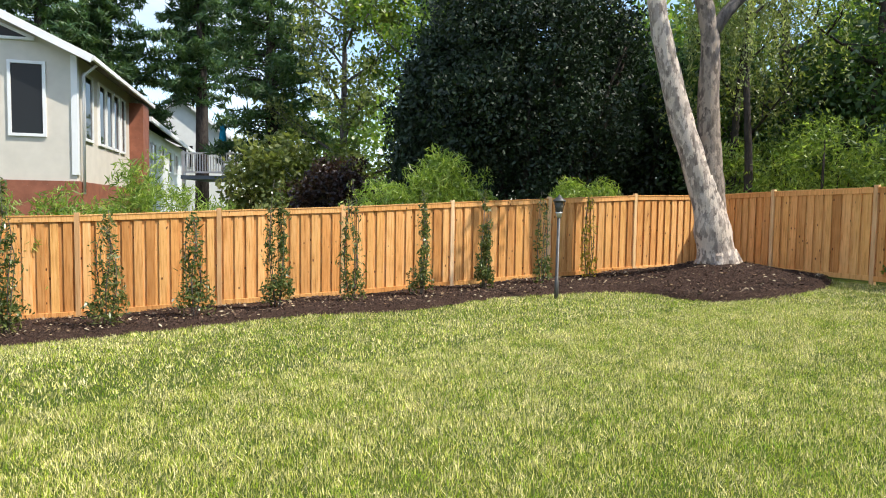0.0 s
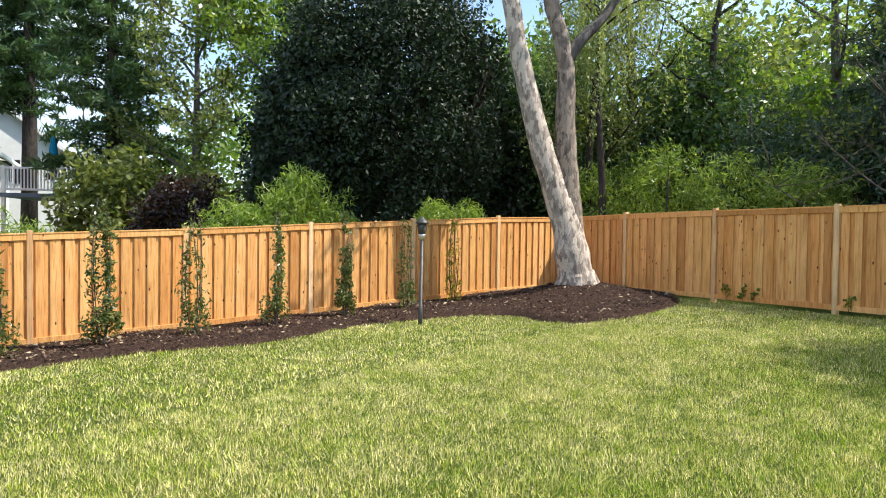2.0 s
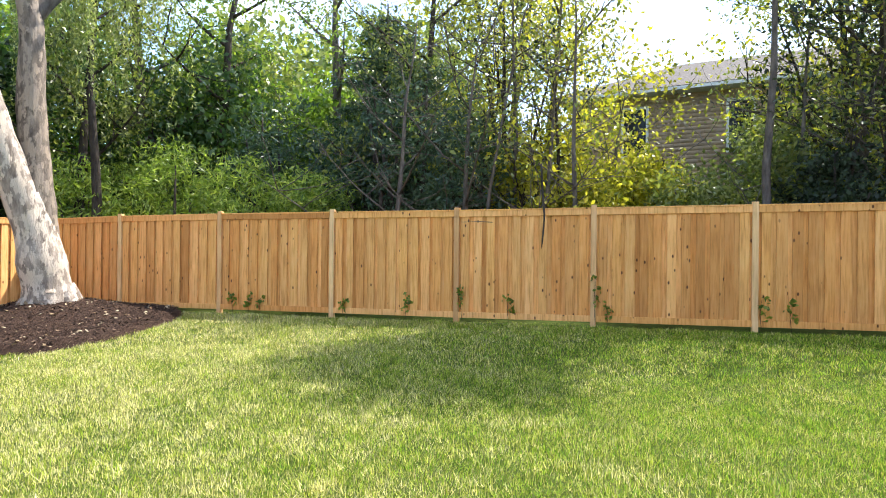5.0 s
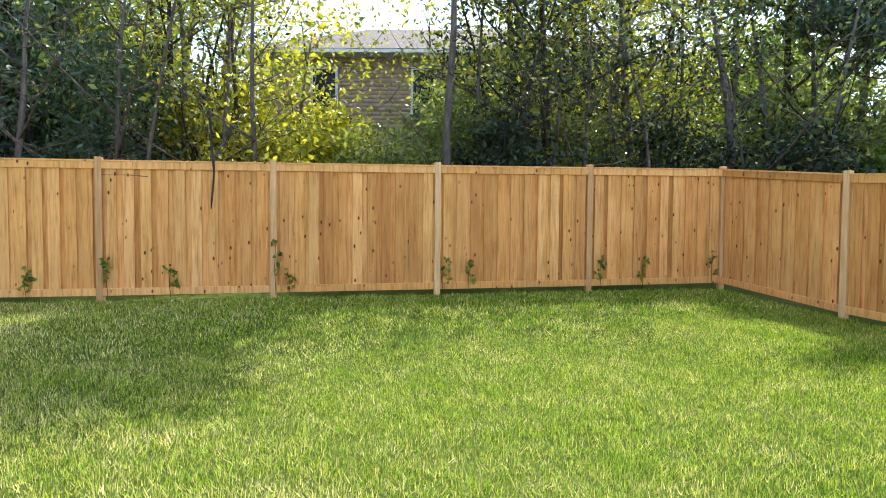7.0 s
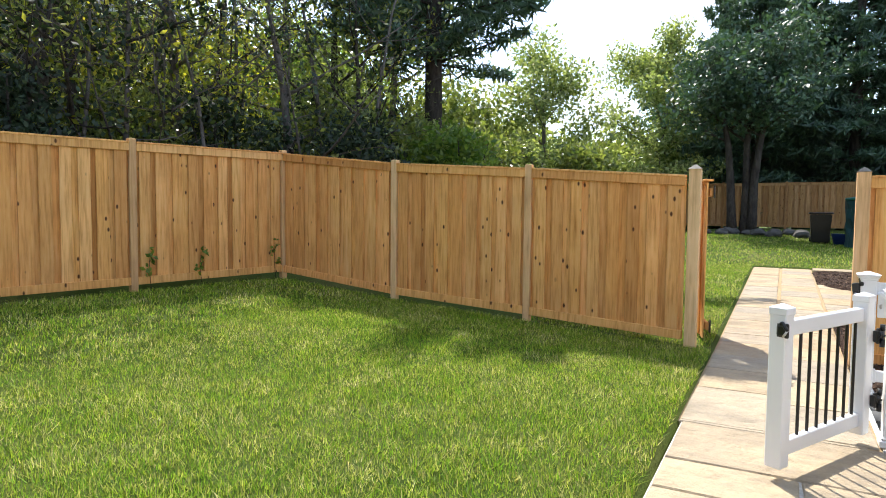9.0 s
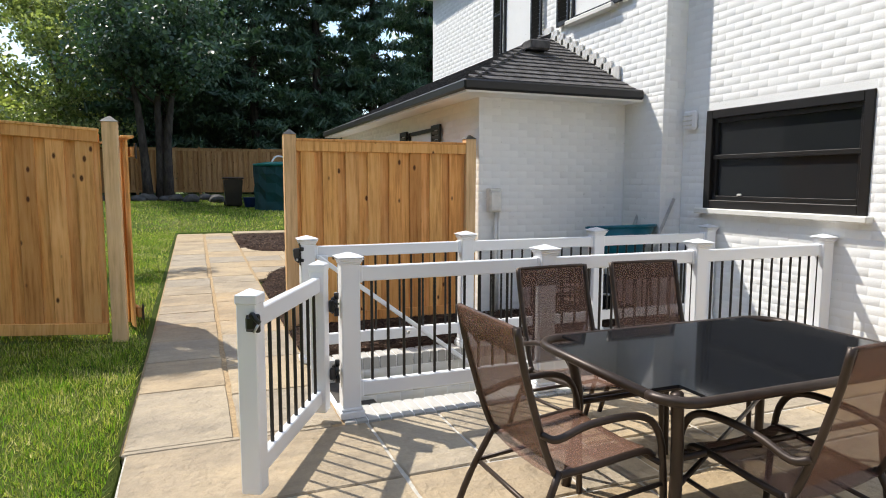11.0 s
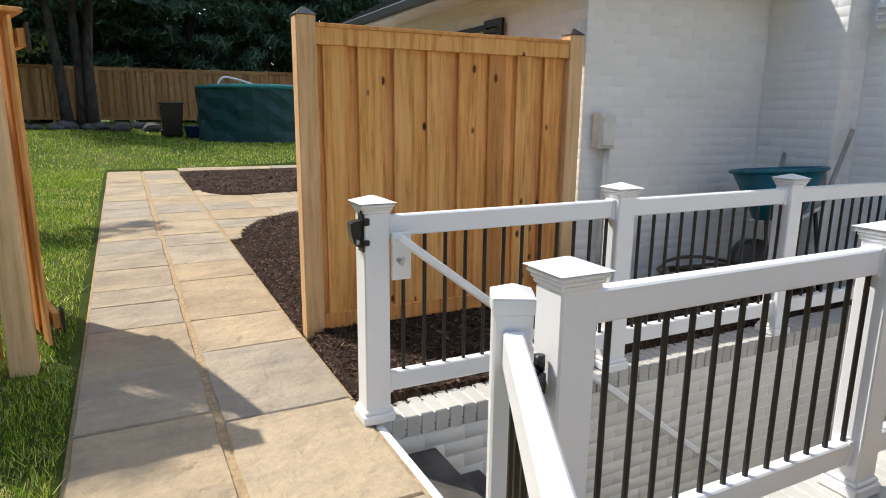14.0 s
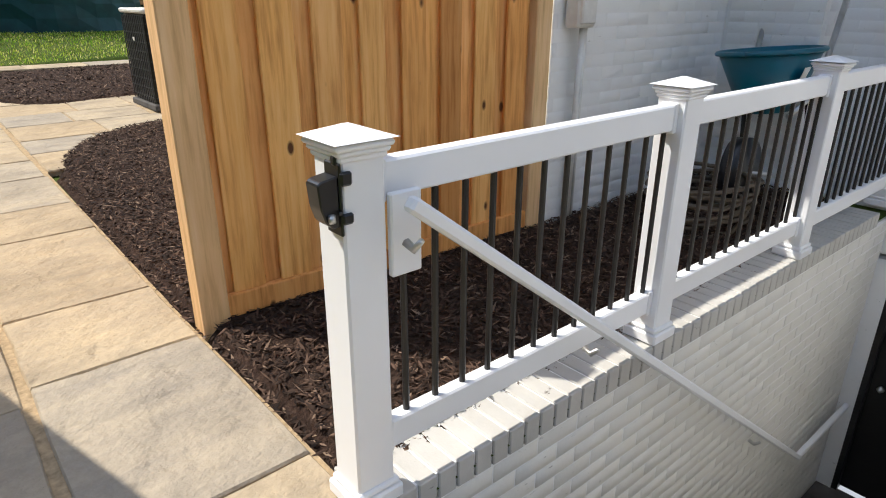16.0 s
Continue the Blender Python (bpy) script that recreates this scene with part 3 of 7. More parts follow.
rng = random.Random(5)
garden_path = thing("path", pose(0, 0, 0), "pale sandstone flagstone garden path with sandy joints", "path", "", "structure")
right_cuts = [-4.25, -5.02, -5.90, -6.83, -7.42, -8.42, -9.0, -9.75, -10.3, -11.1, -11.7, -12.4, -13.2, -13.9, -14.6, -15.4, -16.0, -16.7]
left_cuts = [-4.25, -5.25, -6.03, -6.72, -7.42, -7.95, -8.36, -9.0, -9.6, -10.2, -10.9, -11.5, -12.2, -12.9, -13.5, -14.3, -15.0, -15.8, -16.7]
for cuts, xa, xb in ((right_cuts, 3.53, 4.137), (left_cuts, 4.160, 4.74)):
    for a, b in zip(cuts[:-1], cuts[1:]):
        ym = (a + b) / 2
        flagstone(garden_path, xa + (0.02 if ym < -10 else 0), xb, b, a, hpath(ym), 0.021 * -1 if ym < -7 else 0.0, 0.006, rng)
# the side branch round the first bed, and the far cross walk
by = -9.9
for bh in (0.62, 0.55, 0.7, 0.6, 0.72, 0.6):
    bx_ = 3.525
    while bx_ > 0.3:
        bw = rng.choice((0.6, 0.75, 0.9))
        flagstone(garden_path, bx_ - bw, bx_, by - bh, by, hpath(by - bh / 2) - 0.004, -0.021, 0.008, rng)
        bx_ -= bw
    by -= bh
obj("path_bed", [(-0.4, -9.9, 0.045), (3.52, -9.9, 0.045), (3.52, -13.7, 0.125), (-0.4, -13.7, 0.125)], [(3, 2, 1, 0)], MAT["joint_sand"], garden_path)
for k in range(6):
    flagstone(garden_path, 3.5 - 0.9 * (k + 1), 3.5 - 0.9 * k, -17.1, -16.4, 0.21, 0, 0.008, rng)
jv = [(3.52, -4.22, -0.012), (4.75, -4.22, -0.012), (4.75, -7, -0.012), (3.52, -7, -0.012), (4.75, -16.7, 0.192), (3.52, -16.7, 0.192)]
obj("path_bed", jv, [(3, 2, 1, 0), (5, 4, 2, 3)], MAT["joint_sand"], garden_path, "ochre sand bed between the slabs")

patio = thing("patio", pose(0, 0, 0), "sandstone flagstone patio with pale mortar joints", "patio", "", "structure")
MAT["mortar"] = plain_material("pale_mortar", (0.52, 0.49, 0.43), 0.95, 0, 0.1, 0.2, 30, 0.5)
v, f = box_data(PATIO[0], PATIO[1], PATIO[2], PATIO[3], -0.10, -0.010)
obj("patio_bed", v, f, MAT["mortar"], patio, "pale mortar bed")
y = PATIO[2]
row = 0
while y < PATIO[3] - 0.05:
    h = rng.choice((0.46, 0.6, 0.76))
    y2 = min(y + h, PATIO[3])
    if PATIO[3] - y2 < 0.3:
        y2 = PATIO[3]
    x = PATIO[0]
    while x < PATIO[1] - 0.05:
        w = rng.choice((0.46, 0.6, 0.76, 0.91, 1.05))
        x2 = min(x + w, PATIO[1])
        if PATIO[1] - x2 < 0.3:
            x2 = PATIO[1]
        flagstone(patio, x, x2, y, y2, 0.0, 0, 0.010, rng)
        x = x2
    y = y2
# lawn-side strip between patio corner and path
flagstone(garden_path, 3.60, 4.74, -4.25, -4.20, 0.0, 0, 0.004, rng)


# ---- painted brick ----
def brick_rows(length, z0, z1, holes=(), course=0.075, brick=0.215, joint=0.009):
    """Places (s, z, w, h) of running-bond bricks on a face, clear of the holes (s0, s1, z0, z1)."""
    out = []
    k = 0
    z = z0
    while z < z1 - 0.02:
        h = min(course, z1 - z) - joint
        s = -brick / 2 if k % 2 else 0.0
        while s < length - 0.01:
            a, b = max(s, 0.0), min(s + brick, length)
            pieces = [(a, b)]
            for h0, h1, hz0, hz1 in holes:
                if z + h > hz0 and z < hz1:
                    pieces = [q for p0, p1 in pieces for q in ((p0, min(p1, h0)), (max(p0, h1), p1)) if q[1] - q[0] > 0.02]
            for p0, p1 in pieces:
                if p1 - p0 > 0.03:
                    out.append((p0 + joint / 2, z + joint / 2, p1 - p0 - joint, h))
            s += brick
        z += course
        k += 1
    return out


def brick_skin(name, origin, yaw, rows, depth, material, parent, label=""):
    """All bricks of a face in one mesh: s runs along yaw, the bricks stand proud to the left of it by depth."""
    o, c, s_ = Vector(origin), math.cos(radians(yaw)), math.sin(radians(yaw))
    u, n = np.array((c, s_, 0.0)), np.array((s_, -c, 0.0))
    V, F = [], []
    rr = random.Random(3)
    for s, z, w, h in rows:
        d = depth * rr.uniform(0.6, 1.15)
        e = 0.003
        base = np.array(o) + u * s + np.array((0, 0, z))
        k = len(V)
        for (a, b, t) in ((0, 0, 0), (w, 0, 0), (w, h, 0), (0, h, 0), (e, e, d), (w - e, e, d), (w - e, h - e, d), (e, h - e, d)):
            V.append(base + u * a + np.array((0, 0, b)) + n * t)
        F += [(k + 4, k + 5, k + 6, k + 7), (k, k + 1, k + 5, k + 4), (k + 1, k + 2, k + 6, k + 5), (k + 2, k + 3, k + 7, k + 6), (k + 3, k, k + 4, k + 7)]
    ob = array_obj(name, np.array(V), np.array(F), material, parent, label)
    ob["kind"] = "stuff"
    return ob


# ---- stairwell ----
DEEP = -2.36
well = thing("stairwell", pose(0, 0, 0), "white painted brick stairwell with basement steps", "stairwell", "", "structure")
for nm, b in (("wall", (WELL[0], 3.50, -5.80, -5.588, -2.6, -0.085)), ("wall", (WELL[0], 3.50, -4.492, -4.255, -2.6, -0.085))):
    v, f = box_data(*b)
    obj(nm, v, f, MAT["mortar_white"], well, "white painted brick wall")
v, f = box_data(3.485, 3.52, -5.585, -4.495, -2.6, -0.012)
obj("wall", v, f, MAT["mortar_white"], well)
v, f = box_data(WELL[0] - 0.05, 0.56, -5.585, -4.495, -2.6, DEEP)
obj("landing", v, f, MAT["step"], well, "dark concrete landing")
for k in range(12):
    x1 = 3.485 - 0.245 * k
    zt = -0.18 - 0.1815 * k
    bm = bmesh.new()
    bmesh.ops.create_cube(bm, size=1.0)
    bmesh.ops.transform(bm, matrix=Matrix.Translation((x1 - 0.1325, -5.04, (zt + DEEP - 0.2) / 2)) @ Matrix.Diagonal((0.265, 1.08, zt - DEEP + 0.2, 1)), verts=bm.verts)
    bmesh.ops.bevel(bm, geom=bm.edges[:], offset=0.008, segments=1, affect="EDGES")
    part("step", bm, MAT["step"], well, "dark stone step")
# rowlock coping bricks on both walls
for y0, y1, x_end in ((-5.80, -5.578, -0.42), (-4.505, -4.235, -0.70)):
    x = 3.52
    k = 0
    while x > x_end + 0.05:
        zc = 0.0 - 0.004 * ((k * 37) % 5) / 5
        box("coping_brick", pose(x - 0.036, (y0 + y1) / 2, -0.10), 0.066, y1 - y0, 0.10 + zc, MAT["coping"], well, 0.004)
        x -= 0.0745
        k += 1
v, f = box_data(-0.42, 3.515, -5.79, -5.588, -0.10, -0.008)
obj("coping_joint", v, f, MAT["mortar_white"], well)
v, f = box_data(-0.70, 3.515, -4.495, -4.245, -0.10, -0.008)
obj("coping_joint", v, f, MAT["mortar_white"], well)
# single bricks of the lit wall near the top of the steps, the rest in one skin
rows = brick_rows(4.18, DEEP, -0.10, joint=0.007)
near = [r for r in rows if 4.18 - r[0] - 0.2 > 2.4 and r[1] > -1.45][:290]
rest = [r for r in rows if r not in near]
rb = random.Random(8)
for s, z, w, h in near:
    box("brick", pose(WELL[0] + s + w / 2, -5.594 + rb.uniform(-0.002, 0.001), z), w, 0.02, h, MAT["brick_white"], well, 0.003)
brick_skin("bricks", (WELL[0], -5.588, 0), 0, [(s, z, w, h) for s, z, w, h in rest], -0.004, MAT["brick_white"], well, "white painted bricks")
brick_skin("bricks", (WELL[0], -4.492, 0), 0, brick_rows(4.18, DEEP, -0.10), 0.006, MAT["brick_white"], well, "white painted bricks")

# handrail down the wall
hr = thing("handrail", pose(3.44, -5.52, 0.87), "white painted steel handrail sloping down beside basement steps", "handrail")
beam("rail", (0, 0.01, 0), (-3.21, 0.01, -2.43), 0.036, 0.038, MAT["vinyl"], hr, 0.008)
beam("return_bar", (-3.19, 0.01, -2.425), (-4.08, 0.01, -2.42), 0.036, 0.038, MAT["vinyl"], hr, 0.008)
box("mounting_plate", pose(-0.05, -0.075, -0.21), 0.09, 0.02, 0.21, MAT["vinyl"], hr, 0.004, "white mounting board")
for x, z in ((-0.02, -0.06), (-0.75, -0.62), (-2.4, -1.85)):
    tube("bracket", [(x, -0.03, z - 0.05), (x, 0.0, z - 0.06), (x, 0.028, z - 0.03)], [0.012, 0.01, 0.008], MAT["steel"], hr, 6, "galvanised bracket")


# ---- white railing ----
def rail_post(parent, x, y, z0=0.0, h=0.975, w=0.115, cap=True):
    ob = box("post", pose(x, y, z0), w, w, h, MAT["vinyl"], parent, 0.006)
    if cap:
        for zz, ww, hh in ((h - 0.018, w + 0.012, 0.016), (h - 0.004, w + 0.024, 0.014), (h + 0.009, w + 0.038, 0.014)):
            box("collar", pose(0, 0, zz), ww, ww, hh, MAT["vinyl"], ob, 0.005)
        bm = bmesh.new()
        bmesh.ops.create_cone(bm, cap_ends=True, segments=4, radius1=(w + 0.052) * 0.7071, radius2=0.012, depth=0.026)
        bmesh.ops.rotate(bm, verts=bm.verts, matrix=Matrix.Rotation(radians(45), 3, "Z"))
        bmesh.ops.translate(bm, verts=bm.verts, vec=(0, 0, h + 0.041))
        part("cap", bm, MAT["vinyl"], ob)
        for zz, ww, hh in ((0.0, w + 0.036, 0.045), (0.045, w + 0.02, 0.02)):
            box("skirt", pose(0, 0, zz), ww, ww, hh, MAT["vinyl"], ob, 0.006)
    return ob


def baluster_mesh(h, r=0.0095):
    key = ("baluster", round(h, 3))
    if key not in BOXES:
        v, f = tube_data([(0, 0, 0), (0, 0, h)], [r, r], 10)
        me = bpy.data.meshes.new("baluster")
        me.from_pydata([tuple(p) for p in v], [], f)
        me.materials.append(MAT["black"])
        BOXES[key] = me
    return BOXES[key]


def railing(name, xs, y, label):
    root = thing(name, pose(xs[0], y, 0), label, "railing", "white railings round the stairwell")
    for x in xs:
        rail_post(root, x - xs[0], 0)
    for a, b in zip(xs[:-1], xs[1:]):
        x0, x1 = a - xs[0] - 0.056, b - xs[0] + 0.056
        beam("top_rail", (x0, 0, 0.894), (x1, 0, 0.894), 0.052, 0.092, MAT["vinyl"], root, 0.006)
        beam("bottom_rail", (x0, 0, 0.17), (x1, 0, 0.17), 0.05, 0.09, MAT["vinyl"], root, 0.006)
        for xx, s in ((x0, -1), (x1, 1)):
            for z in (0.84, 0.12):
                box("bracket", pose(xx + s * 0.012, 0, z), 0.024, 0.062, 0.105, MAT["vinyl"], root, 0.004)
        n = 12
        for k in range(n):
            ob = new("baluster", baluster_mesh(0.66))
            ob.parent = root
            ob.location = (x0 - 0.088 - 0.105 * k, 0, 0.20)
    return root


railing("railing", [3.50, 2.115, 0.75, -0.62], -5.65, "white vinyl railing with black round balusters on brick coping")
railing("railing", [3.46, 2.08, 0.73, -0.62], -4.35, "white vinyl railing with black round balusters beside patio")

gate = thing("gate", pose(3.652, -4.306, 0, 0, 0, 62.7), "open white vinyl gate with black balusters and latch", "gate")
GL = 1.005
for x in (0.0, GL):
    g_post = box("gate_post", pose(x, 0, 0.07), 0.092, 0.092, 0.875, MAT["vinyl"], gate, 0.006)
    bm = bmesh.new()
    bmesh.ops.create_cone(bm, cap_ends=True, segments=4, radius1=0.07, radius2=0.006, depth=0.022)
    bmesh.ops.rotate(bm, verts=bm.verts, matrix=Matrix.Rotation(radians(45), 3, "Z"))
    bmesh.ops.translate(bm, verts=bm.verts, vec=(0, 0, 0.875 + 0.036))
    part("cap", bm, MAT["vinyl"], g_post)
    box("cap_collar", pose(0, 0, 0.86), 0.1, 0.1, 0.04, MAT["vinyl"], g_post, 0.004)
beam("top_rail", (0.046, 0, 0.85), (GL - 0.046, 0, 0.85), 0.046, 0.088, MAT["vinyl"], gate, 0.006)
beam("bottom_rail", (0.046, 0, 0.166), (GL - 0.046, 0, 0.166), 0.046, 0.088, MAT["vinyl"], gate, 0.006)
for k in range(8):
    ob = new("baluster", baluster_mesh(0.64))
    ob.parent = gate
    ob.location = (0.046 + (GL - 0.092) * (k + 0.5) / 8, 0, 0.18)
latch_arm = box("latch", pose(GL + 0.046, 0.022, 0.815), 0.022, 0.05, 0.065, MAT["latch"], gate, 0.01, "black gate latch")
box("latch_back", pose(-0.006, 0.006, -0.008), 0.016, 0.066, 0.082, MAT["latch"], latch_arm, 0.006)
tube("latch_lever", smooth_curve([(0.010, 0.0, 0.065), (0.018, 0.015, 0.078), (0.025, 0.034, 0.055), (0.02, 0.048, 0.04)], 3), [0.010] * 10, MAT["latch"], latch_arm, 8)
tube("striker_bar", [(0.018, 0.045, 0.042), (0.027, 0.032, 0.016), (0.032, 0.024, 0.0)], [0.006, 0.006, 0.005], MAT["steel"], latch_arm, 8, "bright steel striker bar")
for z in (0.24, 0.66):
    hg = box("hinge", pose(-0.072, 0.066, z), 0.05, 0.02, 0.10, MAT["latch"], gate, 0.006, "black gate hinge")
    for dx, dz, hh in ((-0.012, -0.02, 0.05), (0.012, 0.035, 0.05), (-0.012, 0.085, 0.04)):
        tube("knuckle", [(dx, 0.016, dz), (dx, 0.016, dz + hh)], [0.015, 0.015], MAT["latch"], hg, 10)
    for dx in (-0.036, 0.034):
        box("leaf_plate", pose(dx, 0.0, 0.012), 0.026, 0.034, 0.075, MAT["latch"], hg, 0.006)
        tube("bolt", [(dx, 0.014, 0.05), (dx, 0.024, 0.05)], [0.008, 0.006], MAT["latch"], hg, 8)
# latch keeper on the far post
keeper = thing("gate_latch", pose(3.558, -5.626, 0.795), "black gate latch keeper on a white post", "latch")
box("plate", pose(0.004, 0.008, 0.0), 0.008, 0.062, 0.165, MAT["latch"], keeper, 0.003)
prof = [(0.008, 0.022), (0.024, 0.022), (0.042, 0.038), (0.05, 0.062), (0.053, 0.072), (0.058, 0.125), (0.048, 0.132), (0.008, 0.138)]
bm = bmesh.new()
front = [bm.verts.new((x, 0.034, z)) for x, z in prof]
back = [bm.verts.new((x, -0.018, z)) for x, z in prof]
bm.faces.new(front[::-1])
bm.faces.new(back)
for k in range(len(prof)):
    q = (k + 1) % len(prof)
    bm.faces.new((front[k], front[q], back[q], back[k]))
bmesh.ops.recalc_face_normals(bm, faces=bm.faces[:])
bmesh.ops.bevel(bm, geom=bm.edges[:], offset=0.003, segments=1, affect="EDGES")
part("body", bm, MAT["latch"], keeper)
for z, h in ((0.115, 0.032), (0.028, 0.026)):
    box("ear", pose(-0.008, 0.040, z), 0.03, 0.012, h, MAT["latch"], keeper, 0.005)
box("top_tab", pose(0.006, 0.02, 0.158), 0.012, 0.018, 0.024, MAT["latch"], keeper, 0.004)
tube("pin", [(0.03, 0.036, 0.055), (0.034, 0.046, 0.042)], [0.009, 0.008], MAT["steel"], keeper, 8, "steel pin")
tube("screw", [(0.012, 0.04, 0.058), (0.012, 0.046, 0.058)], [0.006, 0.005], MAT["latch"], keeper, 8)


# ---- the white house ----
house = thing("house", pose(0, 0, 0), "white painted brick house with black gutters and windows", "house", "", "structure")


def slab(name, b, material, label=""):
    v, f = box_data(*b)
    return obj(name, v, f, material, house, label)


slab("wall", (-0.60, 1.452, -13.6, -6.826, -0.4, 2.42), MAT["mortar_white"], "white brick wing wall")
brick_skin("bricks", (-0.42, -6.826, 0), 0, brick_rows(1.88, -0.30, 2.40, joint=0.006), -0.0016, MAT["brick_house"], house, "white painted bricks")
brick_skin("bricks", (1.452, -13.6, 0), 90, brick_rows(6.78, -0.30, 2.40, [(13.6 - 9.17, 13.6 - 8.2, 1.0, 2.14)], joint=0.006), 0.0016, MAT["brick_house"], house, "white painted bricks")
slab("wall", (-8.0, -0.432, -13.3, -6.17, -0.4, 5.25), MAT["mortar_white"], "two-storey white brick wall")
STOREY = [(13.3 - 9.98, 13.3 - 9.06, 3.40, 4.95), (13.3 - 8.0, 13.3 - 7.08, 3.58, 4.95)]
brick_skin("bricks", (-0.432, -13.3, 0), 90, brick_rows(7.13, 2.44, 5.25, STOREY, joint=0.006), 0.0016, MAT["brick_house"], house, "white painted bricks")
brick_skin("bricks", (-0.432, -6.80, 0), 90, brick_rows(0.63, -0.30, 2.44, joint=0.006), 0.0016, MAT["brick_house"], house, "white painted bricks")
brick_skin("bricks", (-0.72, -6.17, 0), 0, brick_rows(0.285, -0.30, 5.25, joint=0.006), -0.0016, MAT["brick_house"], house, "white painted bricks")
# recessed wall with the kitchen window and the basement door
KW = (-5.82, -4.05, 1.19, 2.20)
BD = (-5.48, -4.60, DEEP, -0.36)
for b in ((-0.98, -0.712, -6.17, KW[0], -0.4, 5.25), (-0.98, -0.712, KW[1], 7.0, -0.4, 5.25), (-0.98, -0.712, KW[0], KW[1], -0.36, KW[2]), (-0.98, -0.712, KW[0], KW[1], KW[3], 5.25), (-0.98, -0.712, -6.17, BD[0], -2.7, -0.4), (-0.98, -0.712, BD[1], 7.0, -2.7, -0.4), (-8, -0.98, 6.9, 7.0, -0.4, 5.25), (-8, -7.9, -6.17, 7, -0.4, 5.25)):
    slab("wall", b, MAT["mortar_white"])
slab("wall", (-0.98, -0.712, BD[0], BD[1], -0.40, -0.36), MAT["mortar_white"])
brick_skin("bricks", (-0.712, -6.16, 0), 90, brick_rows(13.1, -0.05, 5.25, [(6.16 + KW[0], 6.16 + KW[1], KW[2], KW[3])], joint=0.006), 0.0016, MAT["brick_house"], house, "white painted bricks")
# a plain room behind the glass
slab("floor", (-7.9, -0.98, -6.17, 6.9, -0.3, 0.2), MAT["step"])
slab("ceiling", (-8.0, -0.3, -13.5, 7.2, 5.25, 5.35), MAT["soffit"])


def window(y0, y1, z0, z1, x, sashes, label, recess=0.06, frame_w=0.06):
    """A black framed window in a wall facing +x, in the opening y0..y1, z0..z1 of a wall whose face is at x."""
    root = new("window")
    root.parent = house
    tagged(root, label)
    root.location = (x - recess, y0, z0)
    w, h = y1 - y0, z1 - z0
    for nm, m, sy, sz in (("frame", pose(0, frame_w / 2, 0), frame_w, h), ("frame", pose(0, w - frame_w / 2, 0), frame_w, h), ("frame", pose(0, w / 2, 0), w - 2 * frame_w, frame_w), ("frame", pose(0, w / 2, h - frame_w), w - 2 * frame_w, frame_w)):
        box(nm, m, 0.11, sy, sz, MAT["black_trim"], root, 0.006)
    for s0, s1, mid in sashes:
        a, b = s0 * w + frame_w, s1 * w - frame_w
        box("pane", pose(-0.02, (a + b) / 2, frame_w), 0.012, b - a, h - 2 * frame_w, MAT["glass"], root, 0)
        box("meeting_rail", pose(0.0, (a + b) / 2, frame_w + (h - 2 * frame_w) * mid), 0.05, b - a, 0.045, MAT["black_trim"], root, 0.004)
        for yy in (a + 0.022, b - 0.022):
            box("stile", pose(-0.005, yy, frame_w), 0.04, 0.044, h - 2 * frame_w, MAT["black_trim"], root, 0.003)
        for zz in (frame_w, h - frame_w - 0.045):
            box("sash_rail", pose(-0.005, (a + b) / 2, zz), 0.04, b - a - 0.088, 0.045, MAT["black_trim"], root, 0.003)
    return root


kw = window(KW[0], KW[1], KW[2], KW[3], -0.70, [(0.0, 1.0, 0.5)], "wide black framed sash window with dark glass", 0.05, 0.085)
box("sill", pose(0.06, (KW[1] - KW[0]) / 2, -0.055), 0.14, KW[1] - KW[0] + 0.1, 0.055, MAT["brick_white"], kw, 0.008, "white brick sill")
box("sash_lock", pose(0.02, 0.45, 0.135), 0.02, 0.05, 0.02, MAT["grey_plastic"], kw, 0.003)
bd = new("basement_door")
bd.parent = house
tagged(bd, "black basement door in a white brick wall")
bd.location = (-0.80, BD[0], DEEP)
box("door_leaf", pose(0, 0.44, 0.02), 0.045, 0.80, 1.95, MAT["black_trim"], bd, 0.004)
for yy in (0.02, 0.86):
    box("jamb", pose(0.03, yy, 0), 0.11, 0.045, 2.0, MAT["black_trim"], bd, 0.004)
box("head", pose(0.03, 0.44, 1.955), 0.11, 0.8, 0.045, MAT["black_trim"], bd, 0.004)
box("knob", pose(0.05, 0.12, 0.95), 0.06, 0.05, 0.05, MAT["steel"], bd, 0.02, "steel door knob")


def shutter(parent, y, z, h, w=0.30):
    s = new("shutter")
    s.parent = parent
    s.location = (0.075, y, z)
    for m, sy, sz in ((pose(0, -w / 2 + 0.022, 0), 0.044, h), (pose(0, w / 2 - 0.022, 0), 0.044, h), (pose(0, 0, 0), w - 0.088, 0.06), (pose(0, 0, h - 0.06), w - 0.088, 0.06), (pose(0, 0, h * 0.48), w - 0.088, 0.06)):
        box("shutter_frame", m, 0.03, sy, sz, MAT["black_trim"], s, 0.003)
    n = int((h - 0.1) / 0.055)
    for k in range(n):
        box("slat", pose(-0.004, 0, 0.065 + k * (h - 0.13) / n, 0, 35, 0), 0.006, w - 0.088, 0.05, MAT["black_trim"], s, 0)


